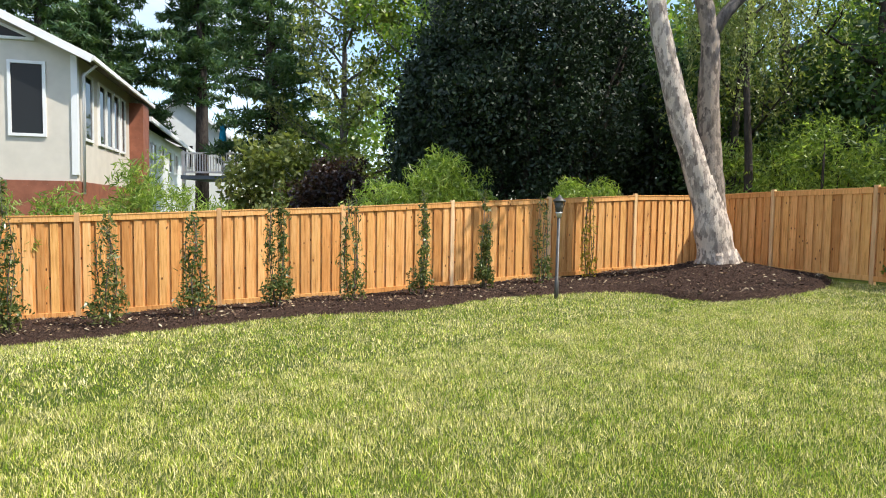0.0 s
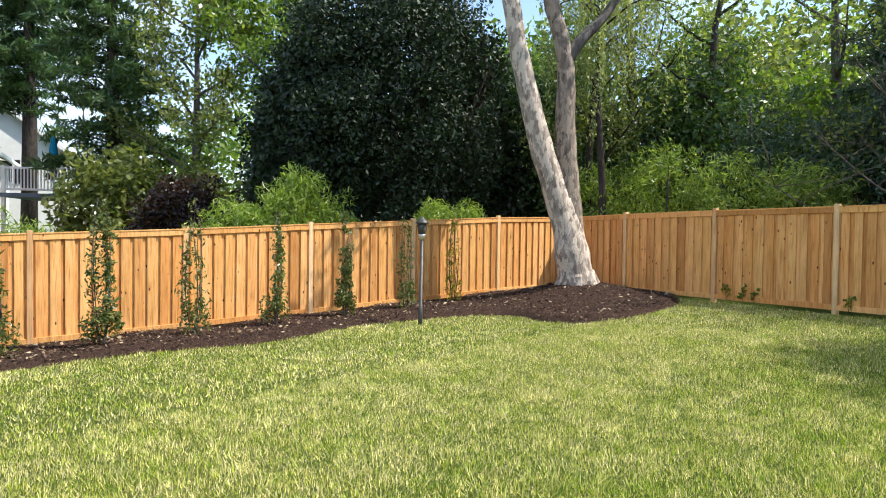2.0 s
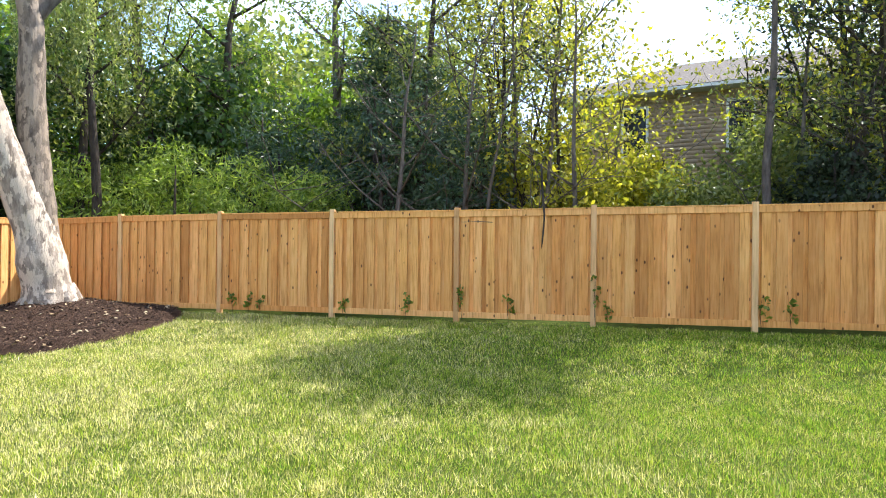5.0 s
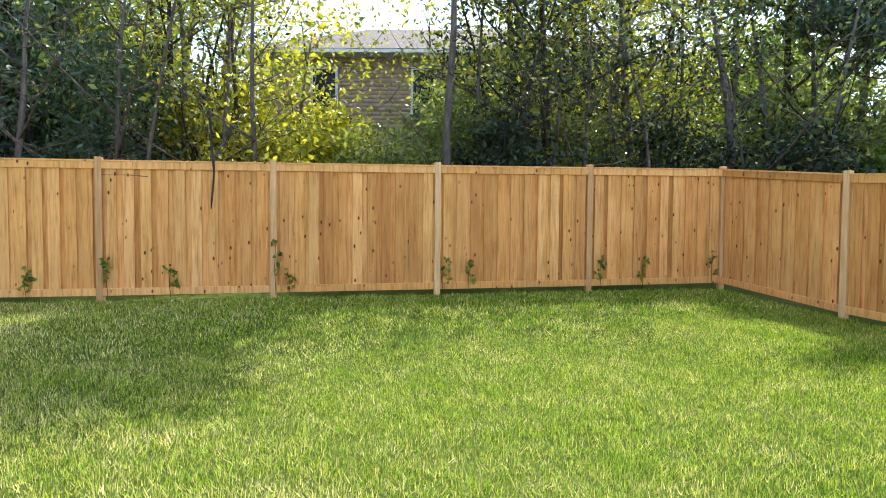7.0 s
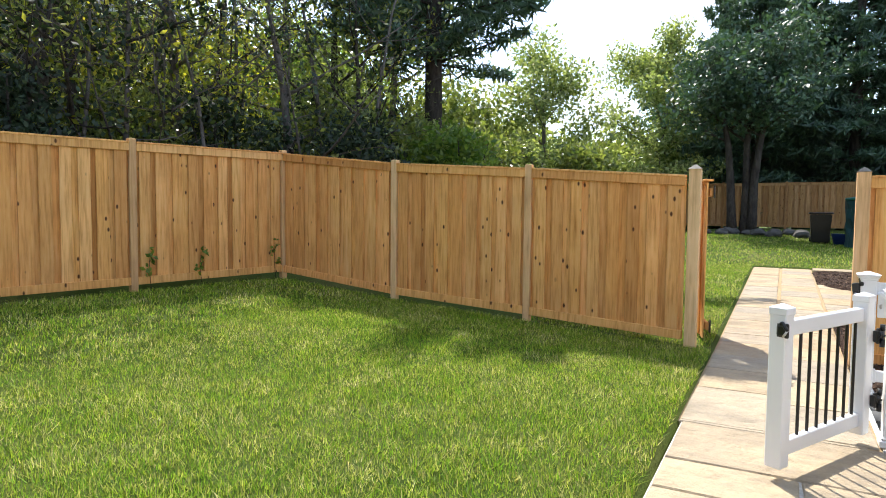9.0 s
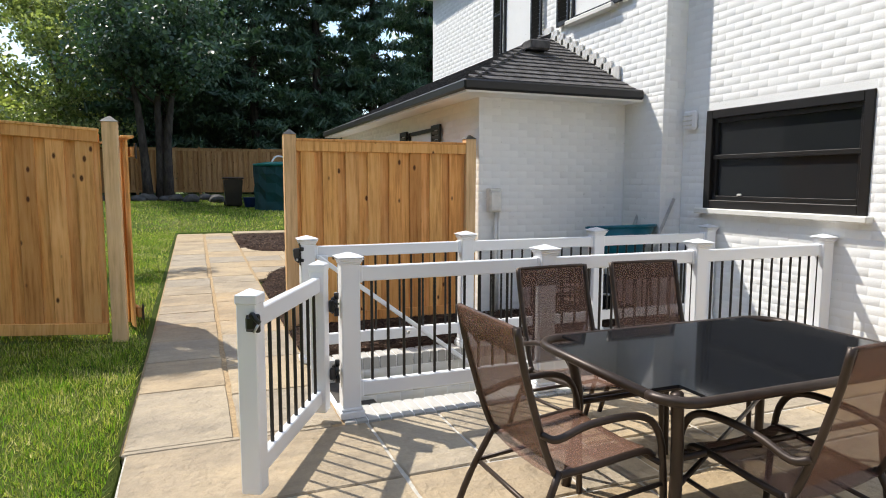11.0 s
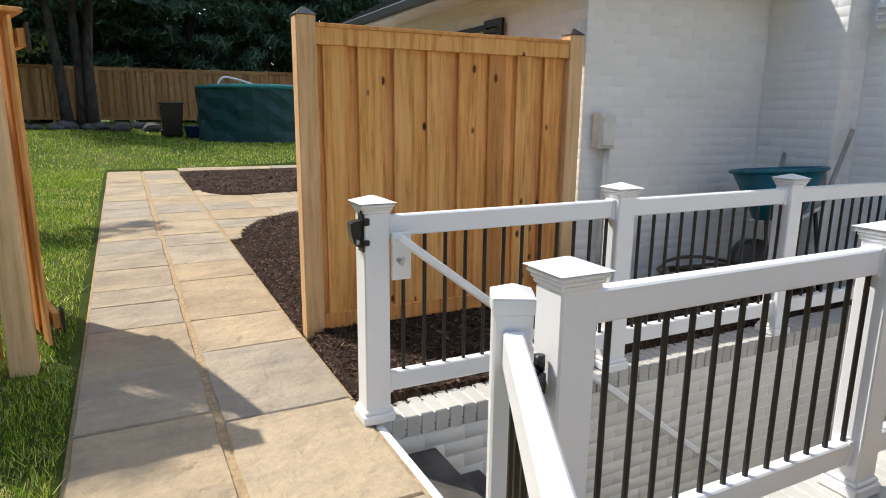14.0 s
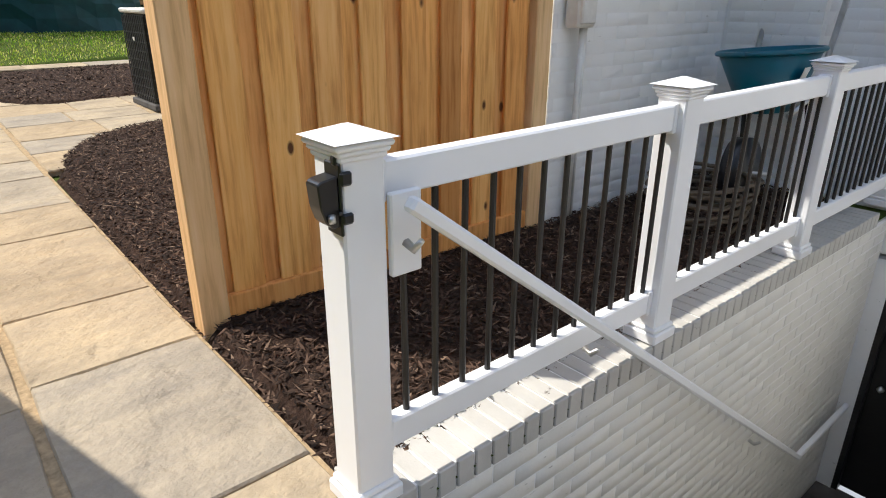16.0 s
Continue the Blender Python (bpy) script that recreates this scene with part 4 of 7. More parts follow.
for (s0, s1, z0, z1) in STOREY:
    w_ob = window(s0 - 13.3, s1 - 13.3, z0, z1, -0.42, [(0.0, 1.0, 0.5)], "upstairs sash window with black louvred shutters", 0.04, 0.05)
    shutter(w_ob, -0.17, -0.02, z1 - z0 + 0.04)
    shutter(w_ob, s1 - s0 + 0.17, -0.02, z1 - z0 + 0.04)
    box("sill", pose(0.06, (s1 - s0) / 2, -0.06), 0.13, s1 - s0 + 0.1, 0.06, MAT["brick_white"], w_ob, 0.008)
w_ob = window(-9.17, -8.2, 1.0, 2.14, 1.46, [(0.0, 1.0, 0.5)], "wing sash window with black louvred shutters", 0.04, 0.05)
shutter(w_ob, 1.14, -0.02, 1.18)
shutter(w_ob, -0.17, -0.02, 1.18)

# roofs: fascia and gutter in black, courses of grey shingle
EX, EY, EZ, RZ = 1.75, -6.50, 2.44, 3.53
ridge_y = EY - (EX + 0.42)
obj("roof", [(EX, EY, EZ), (-0.43, EY, EZ), (-0.43, ridge_y, RZ), (-0.43, -13.9, RZ), (EX, -13.9, EZ)], [(0, 2, 1), (0, 4, 3, 2)], MAT["shingle"], house, "grey shingle hip roof")
V, F = [], []
rs = random.Random(4)


def shingle(p, a, b):
    k = len(V)
    nrm = a.cross(b).normalized()
    if nrm.z < 0:
        nrm = -nrm
    for q in (p, p + a, p + a + b, p + b):
        V.append(q + nrm * (0.004 if q in (p + a + b, p + b) else 0.018))
    F.append((k, k + 1, k + 2, k + 3))
    for i, j in ((0, 1), (1, 2), (3, 0)):
        m_ = len(V)
        V.extend([V[k + i], V[k + j], V[k + j] - nrm * 0.014, V[k + i] - nrm * 0.014])
        F.append((m_, m_ + 1, m_ + 2, m_ + 3))


span = EX + 0.42
courses = 16
for c in range(courses):
    t0, t1 = c / courses, (c + 1) / courses
    x = -0.42
    right = EX - span * t0
    while x < right - 0.05:
        w = min(rs.uniform(0.14, 0.3), right - x)
        shingle(Vector((x, EY - span * t0, EZ + (RZ - EZ) * t0)), Vector((w - 0.006, 0, 0)), Vector((0, -span / courses, (RZ - EZ) / courses)))
        x += w
    yy = -13.8
    front = EY - span * t0
    while yy < front - 0.05:
        w = min(rs.uniform(0.2, 0.45), front - yy)
        shingle(Vector((EX - span * t0, yy, EZ + (RZ - EZ) * t0)), Vector((0, w - 0.008, 0)), Vector((-span / courses, 0, (RZ - EZ) / courses)))
        yy += w
sh = array_obj("shingles", np.array(V), np.array(F), MAT["shingle"], house, "grey roof shingles")
sh["kind"] = "stuff"
slab("soffit", (1.46, EX, -13.9, -6.5, 2.36, 2.40), MAT["soffit"], "white soffit")
slab("soffit", (-0.42, 1.46, -6.82, -6.5, 2.36, 2.40), MAT["soffit"], "white soffit")
beam("gutter", (-0.42, EY - 0.02, 2.435), (EX + 0.03, EY - 0.02, 2.435), 0.10, 0.11, MAT["black_trim"], house, 0.02, "black gutter")
beam("gutter", (EX - 0.02, EY + 0.03, 2.435), (EX - 0.02, -13.95, 2.435), 0.10, 0.11, MAT["black_trim"], house, 0.02, "black gutter")
# stepped flashing where the wing roof meets the tall wall
for k in range(11):
    t = (k + 0.5) / 11
    slab("flashing_step", (-0.424, -0.40, EY - 0.45 - (span - 0.45) * t - 0.10, EY - 0.45 - (span - 0.45) * t + 0.10, EZ + (RZ - EZ) * (0.2 + 0.8 * t) - 0.02, EZ + (RZ - EZ) * (0.2 + 0.8 * t) + 0.13), MAT["grey_plastic"])
beam("gutter", (-0.20, -13.5, 5.30), (-0.20, 7.0, 5.30), 0.11, 0.12, MAT["black_trim"], house, 0.02, "black gutter")
obj("roof", [(-0.15, -13.6, 5.32), (-0.15, 7.2, 5.32), (-4.5, 7.2, 7.6), (-4.5, -13.6, 7.6), (-8.6, -13.6, 5.32), (-8.6, 7.2, 5.32)], [(0, 1, 2, 3), (3, 2, 5, 4), (0, 3, 4), (1, 5, 2)], MAT["shingle"], house, "grey shingle main roof")
# vent cap on the wing roof
box("roof_vent", pose(0.25, -7.75, 3.10, 0, 0, 0), 0.28, 0.24, 0.12, MAT["shingle"], house, 0.02, "dark roof vent")


# ---- trees ----
MAT["bark"] = bark_material("grey_bark", (0.06, 0.05, 0.045), (0.20, 0.175, 0.155))
MAT["bark_dark"] = bark_material("dark_bark", (0.025, 0.02, 0.018), (0.085, 0.07, 0.06))
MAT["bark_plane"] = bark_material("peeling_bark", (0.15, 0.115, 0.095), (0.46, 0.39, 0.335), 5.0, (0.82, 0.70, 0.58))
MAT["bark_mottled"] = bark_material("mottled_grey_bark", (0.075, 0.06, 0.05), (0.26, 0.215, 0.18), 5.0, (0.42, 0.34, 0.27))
MAT["holly"] = leaf_material("holly_leaf", (0.010, 0.021, 0.010), (0.018, 0.038, 0.017), (0.042, 0.074, 0.032), 0.68, 0.12)
MAT["pine"] = leaf_material("pine_needle", (0.03, 0.075, 0.03), (0.06, 0.12, 0.045), (0.11, 0.17, 0.06), 0.5, 0.3)
MAT["spruce"] = leaf_material("spruce_needle", (0.032, 0.066, 0.044), (0.055, 0.105, 0.07), (0.10, 0.16, 0.10), 0.5, 0.2)
MAT["maple"] = leaf_material("broad_leaf", (0.07, 0.13, 0.028), (0.14, 0.22, 0.045), (0.26, 0.33, 0.08), 0.4, 0.52)
MAT["yellow"] = leaf_material("yellowing_leaf", (0.15, 0.17, 0.025), (0.33, 0.32, 0.045), (0.62, 0.54, 0.10), 0.42, 0.5)
MAT["bamboo"] = leaf_material("bamboo_leaf", (0.11, 0.18, 0.04), (0.22, 0.31, 0.07), (0.42, 0.49, 0.15), 0.45, 0.48)
MAT["olive"] = leaf_material("grey_green_leaf", (0.085, 0.12, 0.045), (0.17, 0.20, 0.07), (0.32, 0.34, 0.14), 0.35, 0.48)
MAT["purple"] = leaf_material("purple_leaf", (0.015, 0.008, 0.009), (0.035, 0.016, 0.015), (0.07, 0.035, 0.02), 0.4, 0.25)
MAT["pale"] = leaf_material("pale_leaf", (0.12, 0.16, 0.07), (0.24, 0.28, 0.13), (0.46, 0.47, 0.28), 0.4, 0.5)
nprng = np.random.default_rng(11)


def leaves(centres, spread, per, size, aspect=0.5, droop=0.0, rg=nprng):
    """Rhombic leaves scattered round the centres: arrays of vertices and quads."""
    c = np.repeat(np.asarray(centres, float), per, 0)
    sp = np.repeat(np.broadcast_to(np.asarray(spread, float), (len(centres), 3)), per, 0)
    n = len(c)
    d = rg.normal(size=(n, 3))
    d /= np.linalg.norm(d, axis=1, keepdims=True)
    c = c + d * sp * np.cbrt(rg.random((n, 1)))
    a = rg.normal(size=(n, 3))
    a[:, 2] -= droop
    a /= np.linalg.norm(a, axis=1, keepdims=True)
    b = np.cross(a, rg.normal(size=(n, 3)))
    b /= np.linalg.norm(b, axis=1, keepdims=True) + 1e-9
    s = size * rg.uniform(0.6, 1.35, (n, 1))
    verts = np.stack([c - a * s, c + b * s * aspect, c + a * s, c - b * s * aspect], 1).reshape(-1, 3)
    return verts, np.arange(n * 4).reshape(n, 4)


def limb_path(rg, start, heading, length, wiggle=0.12, rise=0.25, n=6):
    pts = [Vector(start)]
    d = Vector(heading).normalized()
    for _ in range(n):
        d = (d + Vector((rg.uniform(-wiggle, wiggle), rg.uniform(-wiggle, wiggle), rg.uniform(-wiggle, wiggle) + rise * 0.25))).normalized()
        pts.append(pts[-1] + d * (length / n))
    return pts


def broadleaf(name, x, y, height, r, crown_r, mat, label, seed, n_limbs=9, per=90, leaf=0.07, crown_base=0.3, lean=(0, 0), bark="bark", bare=False, group="", spread=0.75, aspect=0.5, twigs=3):
    rg, nr = random.Random(seed), np.random.default_rng(seed)
    z0 = ground_z(x, y) - 0.1
    root = thing(name, pose(x, y, z0), label, "tree" if height > 2.5 else "shrub", group)
    trunk = [Vector((lean[0] * t * t * height + rg.uniform(-0.05, 0.05) * height * 0.12, lean[1] * t * t * height + rg.uniform(-0.05, 0.05) * height * 0.12, t * height * 0.92)) for t in (0, 0.12, 0.3, 0.5, 0.7, 0.86, 1.0)]
    trunk[0].x = trunk[0].y = 0
    tube("trunk", trunk, [r * 1.25, r, r * 0.85, r * 0.68, r * 0.48, r * 0.3, r * 0.1], MAT[bark], root, 9)
    chunks, centres = [], []
    for k in range(n_limbs):
        t = crown_base + (0.95 - crown_base) * (k + rg.random() * 0.6) / n_limbs
        i = min(int(t * 6), 5)
        p = trunk[i].lerp(trunk[i + 1], t * 6 - i)
        a = k * 2.4 + rg.uniform(-0.4, 0.4)
        length = crown_r * (1.1 - 0.55 * max(0, (t - 0.45)) / 0.55) * rg.uniform(0.75, 1.15)
        path = limb_path(rg, p, (math.cos(a), math.sin(a), rg.uniform(0.15, 0.75)), length)
        rr = r * (0.5 - 0.3 * t)
        chunks = []
        chunks.append(tube_data(path, [rr * (1 - 0.85 * q / 6) for q in range(7)], 5))
        for q in (2, 3, 4, 5, 6):
            centres.append(path[q])
        for _ in range(twigs):
            q = rg.randint(2, 5)
            sub = limb_path(rg, path[q], (rg.uniform(-1, 1), rg.uniform(-1, 1), rg.uniform(-0.2, 0.8)), length * 0.45, 0.25, 0.2, 4)
            chunks.append(tube_data(sub, [rr * 0.4, rr * 0.33, rr * 0.26, rr * 0.18, rr * 0.1], 4))
            centres += [sub[2], sub[4]]
        v, f = joined(chunks)
        obj("limb", v, f, MAT[bark], root, "", True)
    if not bare and per:
        cs = np.array([tuple(c) for c in centres])
        V_, F_ = leaves(cs, (spread, spread, spread * 0.7), per, leaf, aspect, 0.3, nr)
        array_obj("crown", V_, F_, MAT[mat], root)
    return root


def conifer(name, x, y, height, r, reach, mat, label, seed, base=0.12, per=26, leaf=0.13, layers=26, gap=0.0, droop=0.15, group="", flat=0.28):
    rg, nr = random.Random(seed), np.random.default_rng(seed)
    z0 = ground_z(x, y) - 0.1
    root = thing(name, pose(x, y, z0), label, "tree", group)
    tube("trunk", [(0, 0, 0), (0.05, 0.02, height * 0.4), (0, 0.05, height * 0.75), (0.02, 0, height)], [r, r * 0.8, r * 0.45, r * 0.08], MAT["bark_dark"], root, 9)
    chunks, centres, spreads = [], [], []
    for k in range(layers):
        t = base + (0.98 - base) * k / layers
        L = reach * (1 - t) ** 0.75 * (0.55 + 0.45 * min(1, (t - base) * 6)) + 0.25
        for j in range(rg.randint(4, 6)):
            if rg.random() < gap:
                continue
            a = rg.uniform(0, 6.283)
            l = L * rg.uniform(0.6, 1.15)
            p = Vector((0, 0, t * height))
            d = Vector((math.cos(a), math.sin(a), rg.uniform(-0.1, 0.35)))
            pts = [p + d * l * q / 4 - Vector((0, 0, droop * l * (q / 4) ** 2)) for q in range(5)]
            chunks.append(tube_data(pts, [0.045 * (1 - t) + 0.012, 0.03, 0.022, 0.015, 0.006], 4))
            for q in np.linspace(0.3, 1.0, max(2, int(l / 0.45))):
                c = p + d * l * q - Vector((0, 0, droop * l * q * q))
                centres.append(tuple(c))
                s = 0.2 + 0.2 * l * (1.15 - q)
                spreads.append((s, s, s * flat + 0.05))
    v, f = joined(chunks)
    obj("branches", v, f, MAT["bark_dark"], root, "", True)["kind"] = "stuff"
    V_, F_ = leaves(np.array(centres), np.array(spreads), per, leaf, 0.16, droop * 1.5, nr)
    array_obj("needles", V_, F_, MAT[mat], root)
    return root


def hedge_cloud(name, x, y, size, mat, label, seed, n, per, leaf, aspect=0.5, spread=0.5, category="shrub", stems=10, droop=0.2, group="", bark="bark_dark"):
    """A dense bush: stems from the ground and clumps of leaves in an uneven ellipsoid shell."""
    rg, nr = random.Random(seed), np.random.default_rng(seed)
    z0 = ground_z(x, y) - 0.05
    root = thing(name, pose(x, y, z0), label, category, group)
    sx, sy, sz = size
    cs = []
    for _ in range(n):
        a, u = rg.uniform(0, 6.283), rg.uniform(-0.95, 1)
        q = math.sqrt(1 - u * u)
        k = rg.uniform(0.55, 1.02) * (0.86 + 0.22 * noise.noise((math.cos(a) * 2 + seed, math.sin(a) * 2, u * 2.5)))
        cs.append((sx * q * math.cos(a) * k, sy * q * math.sin(a) * k, sz * (0.5 + 0.5 * u * k)))
    chunks = []
    for _ in range(stems):
        c = rg.choice(cs)
        b = (c[0] * 0.2 + rg.uniform(-0.2, 0.2) * sx, c[1] * 0.2 + rg.uniform(-0.2, 0.2) * sy, 0)
        m_ = Vector(b).lerp(Vector(c), 0.5) + Vector((rg.uniform(-0.1, 0.1), rg.uniform(-0.1, 0.1), 0.1))
        w = 0.012 + 0.012 * sz
        tube("stem", [b, m_, c], [w, w * 0.7, w * 0.25], MAT[bark], root, 5)
    V_, F_ = leaves(np.array(cs), (spread, spread, spread * 0.8), per, leaf, aspect, droop, nr)
    V_[:, 2] = np.maximum(V_[:, 2], 0.02)
    array_obj("leaves", V_, F_, MAT[mat], root)
    return root


# the two-stemmed tree in the mulch mound
big = thing("tree", pose(12.68, 9.22, 0.32), "tall two-stemmed tree with pale peeling bark in mulch", "tree")
main = smooth_curve([(0, 0, -0.2), (-0.02, 0.01, 0.25), (-0.11, 0.08, 0.9), (-0.17, 0.16, 1.5), (-0.24, 0.24, 2.15)], 4)
tube("trunk", main, [0.66 - 0.28 * min(1, k / 6) ** 0.6 - 0.02 * max(0, k - 9) for k in range(len(main))], MAT["bark_plane"], big, 18)
left_stem = smooth_curve([(-0.14, 0.11, 0.9), (-0.27, 0.23, 1.75), (-0.49, 0.41, 2.6), (-0.79, 0.64, 3.8), (-1.07, 0.85, 5.2), (-1.28, 1.01, 6.6), (-1.5, 1.2, 8.4), (-2.1, 1.5, 11.0)], 5)
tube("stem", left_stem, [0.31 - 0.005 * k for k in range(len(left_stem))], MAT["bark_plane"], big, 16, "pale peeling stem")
right_stem = smooth_curve([(-0.08, 0.08, 0.8), (-0.10, 0.14, 1.75), (-0.13, 0.22, 2.6), (-0.17, 0.27, 3.6), (-0.19, 0.28, 5.0), (-0.28, 0.36, 5.7), (-0.50, 0.55, 7.0), (-0.4, 0.5, 10.5)], 5)
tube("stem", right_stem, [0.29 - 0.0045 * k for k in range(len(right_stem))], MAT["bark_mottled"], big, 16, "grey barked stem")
tube("branch", smooth_curve([(-0.17, 0.26, 5.2), (0.12, 0.07, 5.7), (0.56, -0.22, 6.25), (1.15, -0.6, 7.3), (2.3, -1.2, 9.0)], 4), [0.15 - 0.006 * k for k in range(17)], MAT["bark"], big, 12)
cc_ = []
rt = random.Random(21)
for k in range(26):
    a = rt.uniform(0, 6.283)
    p = Vector((-0.6 + rt.uniform(-0.8, 1.0), 0.4 + rt.uniform(-0.6, 0.6), rt.uniform(7.0, 11.0)))
    path_ = limb_path(rt, p, (math.cos(a), math.sin(a), rt.uniform(-0.1, 0.5)), rt.uniform(2.0, 4.2))
    tube("limb", path_, [0.07 - 0.01 * q for q in range(7)], MAT["bark"], big, 5)
    cc_ += [tuple(q) for q in path_[2:]]
V_, F_ = leaves(np.array(cc_), (0.7, 0.7, 0.5), 30, 0.085, 0.55, 0.4)
array_obj("crown", V_, F_, MAT["maple"], big)

for part_ in big.children:
    if part_.name.startswith(("trunk", "stem")):
        for vv in part_.data.vertices:
            c_ = vv.co
            k_ = 0.035 * noise.noise(c_ * 2.3) + 0.018 * noise.noise(c_ * 7.0)
            vv.co = c_ + Vector((c_.x, c_.y, 0)).normalized() * k_
for ang, rr_ in ((0.3, 0.75), (1.5, 0.7), (2.6, 0.78), (3.7, 0.7), (4.6, 0.8), (5.6, 0.72)):
    tube("root", smooth_curve([(0.22 * math.cos(ang), 0.22 * math.sin(ang), 0.55), (0.42 * math.cos(ang), 0.42 * math.sin(ang), 0.16), (rr_ * math.cos(ang), rr_ * math.sin(ang), -0.08)], 3), [0.16, 0.17, 0.17, 0.16, 0.14, 0.12, 0.09], MAT["bark_plane"], big, 9)
# a weeping tree whose light strands hang beside the two-stemmed tree
wt = thing("weeping_tree", pose(16.4, 10.9, ground_z(16.4, 10.9)), "weeping tree with light green hanging strands behind the fence", "tree")
wt_trunk = smooth_curve([(0, 0, -0.1), (0.1, 0.0, 2.5), (-0.05, 0.1, 5.5), (0.05, 0.0, 9.0)], 4)
tube("trunk", wt_trunk, [0.14 - 0.008 * k for k in range(len(wt_trunk))], MAT["bark_dark"], wt, 9)
rw, w_cs = random.Random(57), []
for k in range(13):
    a = k * 2.4
    top = Vector((0, 0, rw.uniform(6.6, 8.8)))
    reach = rw.uniform(1.0, 2.1)
    arch = smooth_curve([top, top + Vector((math.cos(a) * reach * 0.5, math.sin(a) * reach * 0.5, 0.5)), top + Vector((math.cos(a) * reach, math.sin(a) * reach, 0.1))], 4)
    tube("limb", arch, [0.035 - 0.003 * q for q in range(len(arch))], MAT["bark_dark"], wt, 5)
    for q in range(2, len(arch)):
        drop = rw.uniform(1.2, 3.4)
        sway = Vector((rw.uniform(-0.25, 0.25), rw.uniform(-0.25, 0.25), 0))
        w_cs += [tuple(arch[q] + sway * (j / 12) - Vector((0, 0, drop * j / 12))) for j in range(13)]
V_, F_ = leaves(np.array(w_cs), (0.10, 0.10, 0.14), 9, 0.055, 0.32, 1.6)
array_obj("crown", V_, F_, MAT["pale"], wt)
# dark holly behind the far fence
hedge_cloud("holly_tree", 13.7, 16.4, (4.2, 3.2, 11.0), "holly", "huge dark glossy evergreen holly behind the fence", 3, 900, 115, 0.074, 0.5, 0.66, "tree", 16, 0.2)
hedge_cloud("holly_tree", 11.4, 18.2, (1.8, 1.8, 8.0), "holly", "dark glossy evergreen holly behind the fence", 4, 330, 100, 0.09, 0.5, 0.6, "tree", 8, 0.2)
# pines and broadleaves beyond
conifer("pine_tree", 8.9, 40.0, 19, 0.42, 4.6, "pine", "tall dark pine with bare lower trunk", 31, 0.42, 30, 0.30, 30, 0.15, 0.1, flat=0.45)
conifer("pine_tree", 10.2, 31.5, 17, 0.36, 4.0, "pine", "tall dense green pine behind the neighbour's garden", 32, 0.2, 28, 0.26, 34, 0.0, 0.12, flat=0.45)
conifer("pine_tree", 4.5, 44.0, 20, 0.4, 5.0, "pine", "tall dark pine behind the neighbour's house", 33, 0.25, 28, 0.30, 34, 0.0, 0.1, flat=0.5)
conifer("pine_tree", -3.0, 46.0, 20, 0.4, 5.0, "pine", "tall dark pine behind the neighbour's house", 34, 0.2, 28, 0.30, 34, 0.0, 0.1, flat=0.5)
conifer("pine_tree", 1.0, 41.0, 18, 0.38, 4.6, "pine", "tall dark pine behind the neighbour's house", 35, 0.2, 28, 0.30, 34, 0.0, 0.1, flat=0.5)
broadleaf("tree", 12.2, 27.5, 13.5, 0.22, 4.0, "olive", "tall thin tree with sparse yellow-green leaves", 41, 12, 70, 0.11, 0.3)
broadleaf("tree", 14.5, 24.5, 14.0, 0.25, 4.2, "maple", "tall broadleaf tree arching over the garden", 42, 14, 80, 0.11, 0.45)
# woods beyond the long fence
WOODS = [(18.0, 12.4, 11, 0.14, "olive", 62), (20.8, 12.1, 13, 0.22, "maple", 42), (20.7, 9.8, 13, 0.2, "maple", 42), (22.0, 6.5, 13, 0.2, "maple", 42), (19.6, 3.6, 11, 0.16, "olive", 45), (21.4, 1.2, 12, 0.14, "olive", 55), (19.8, 1.2, 10.5, 0.12, "yellow", 50), (17.2, 0.3, 8.5, 0.13, "yellow", 26), (17.6, 1.3, 8.5, 0.09, "olive", 14), (16.6, -1.0, 5.6, 0.07, "yellow", 20), (14.7, -6.0, 8.0, 0.13, "holly", 24), (15.3, -5.9, 8.5, 0.10, "olive", 14), (16.4, -5.9, 8.5, 0.11, "yellow", 24), (14.4, -7.8, 8.0, 0.12, "olive", 10), (17.9, -7.0, 10, 0.15, "olive", 45), (13.1, -9.6, 8.0, 0.11, "olive", 10), (15.7, -9.8, 9.0, 0.13, "yellow", 28), (19.5, -10.5, 12, 0.18, "olive", 65), (14.8, -12.8, 9, 0.14, "olive", 22), (18.0, -14.5, 12, 0.18, "maple", 70), (22.5, -15.0, 13, 0.2, "holly", 75), (16.0, -17.5, 11, 0.16, "olive", 55), (12.4, -10.9, 8.0, 0.07, "olive", 8), (13.8, -6.2, 7.0, 0.06, "holly", 10)]
for i, (x, y, h, r, mt, per) in enumerate(WOODS):
    broadleaf("tree", x, y, h, r, 2.4 + 0.05 * h, mt, "slender woodland tree with thin leafy branches beyond the fence", 60 + i, 11, per, 0.062, 0.22, (random.Random(i).uniform(-0.12, 0.12), random.Random(i + 9).uniform(-0.12, 0.12)), "bark" if i % 2 else "bark_dark", group="woodland trees beyond the fence", twigs=4)
broadleaf("tree", 14.4, -3.6, 10.4, 0.09, 2.3, "olive", "tall thin tree with a high leafy crown beyond the fence", 71, 14, 80, 0.08, 0.68, (0.0, 0.0), "bark", twigs=5)
conifer("fir_tree", 20.2, 4.6, 8.5, 0.2, 3.0, "spruce", "dark evergreen fir behind the long fence", 88, 0.04, 34, 0.14, 26, 0.0, 0.25)
rsap = random.Random(17)
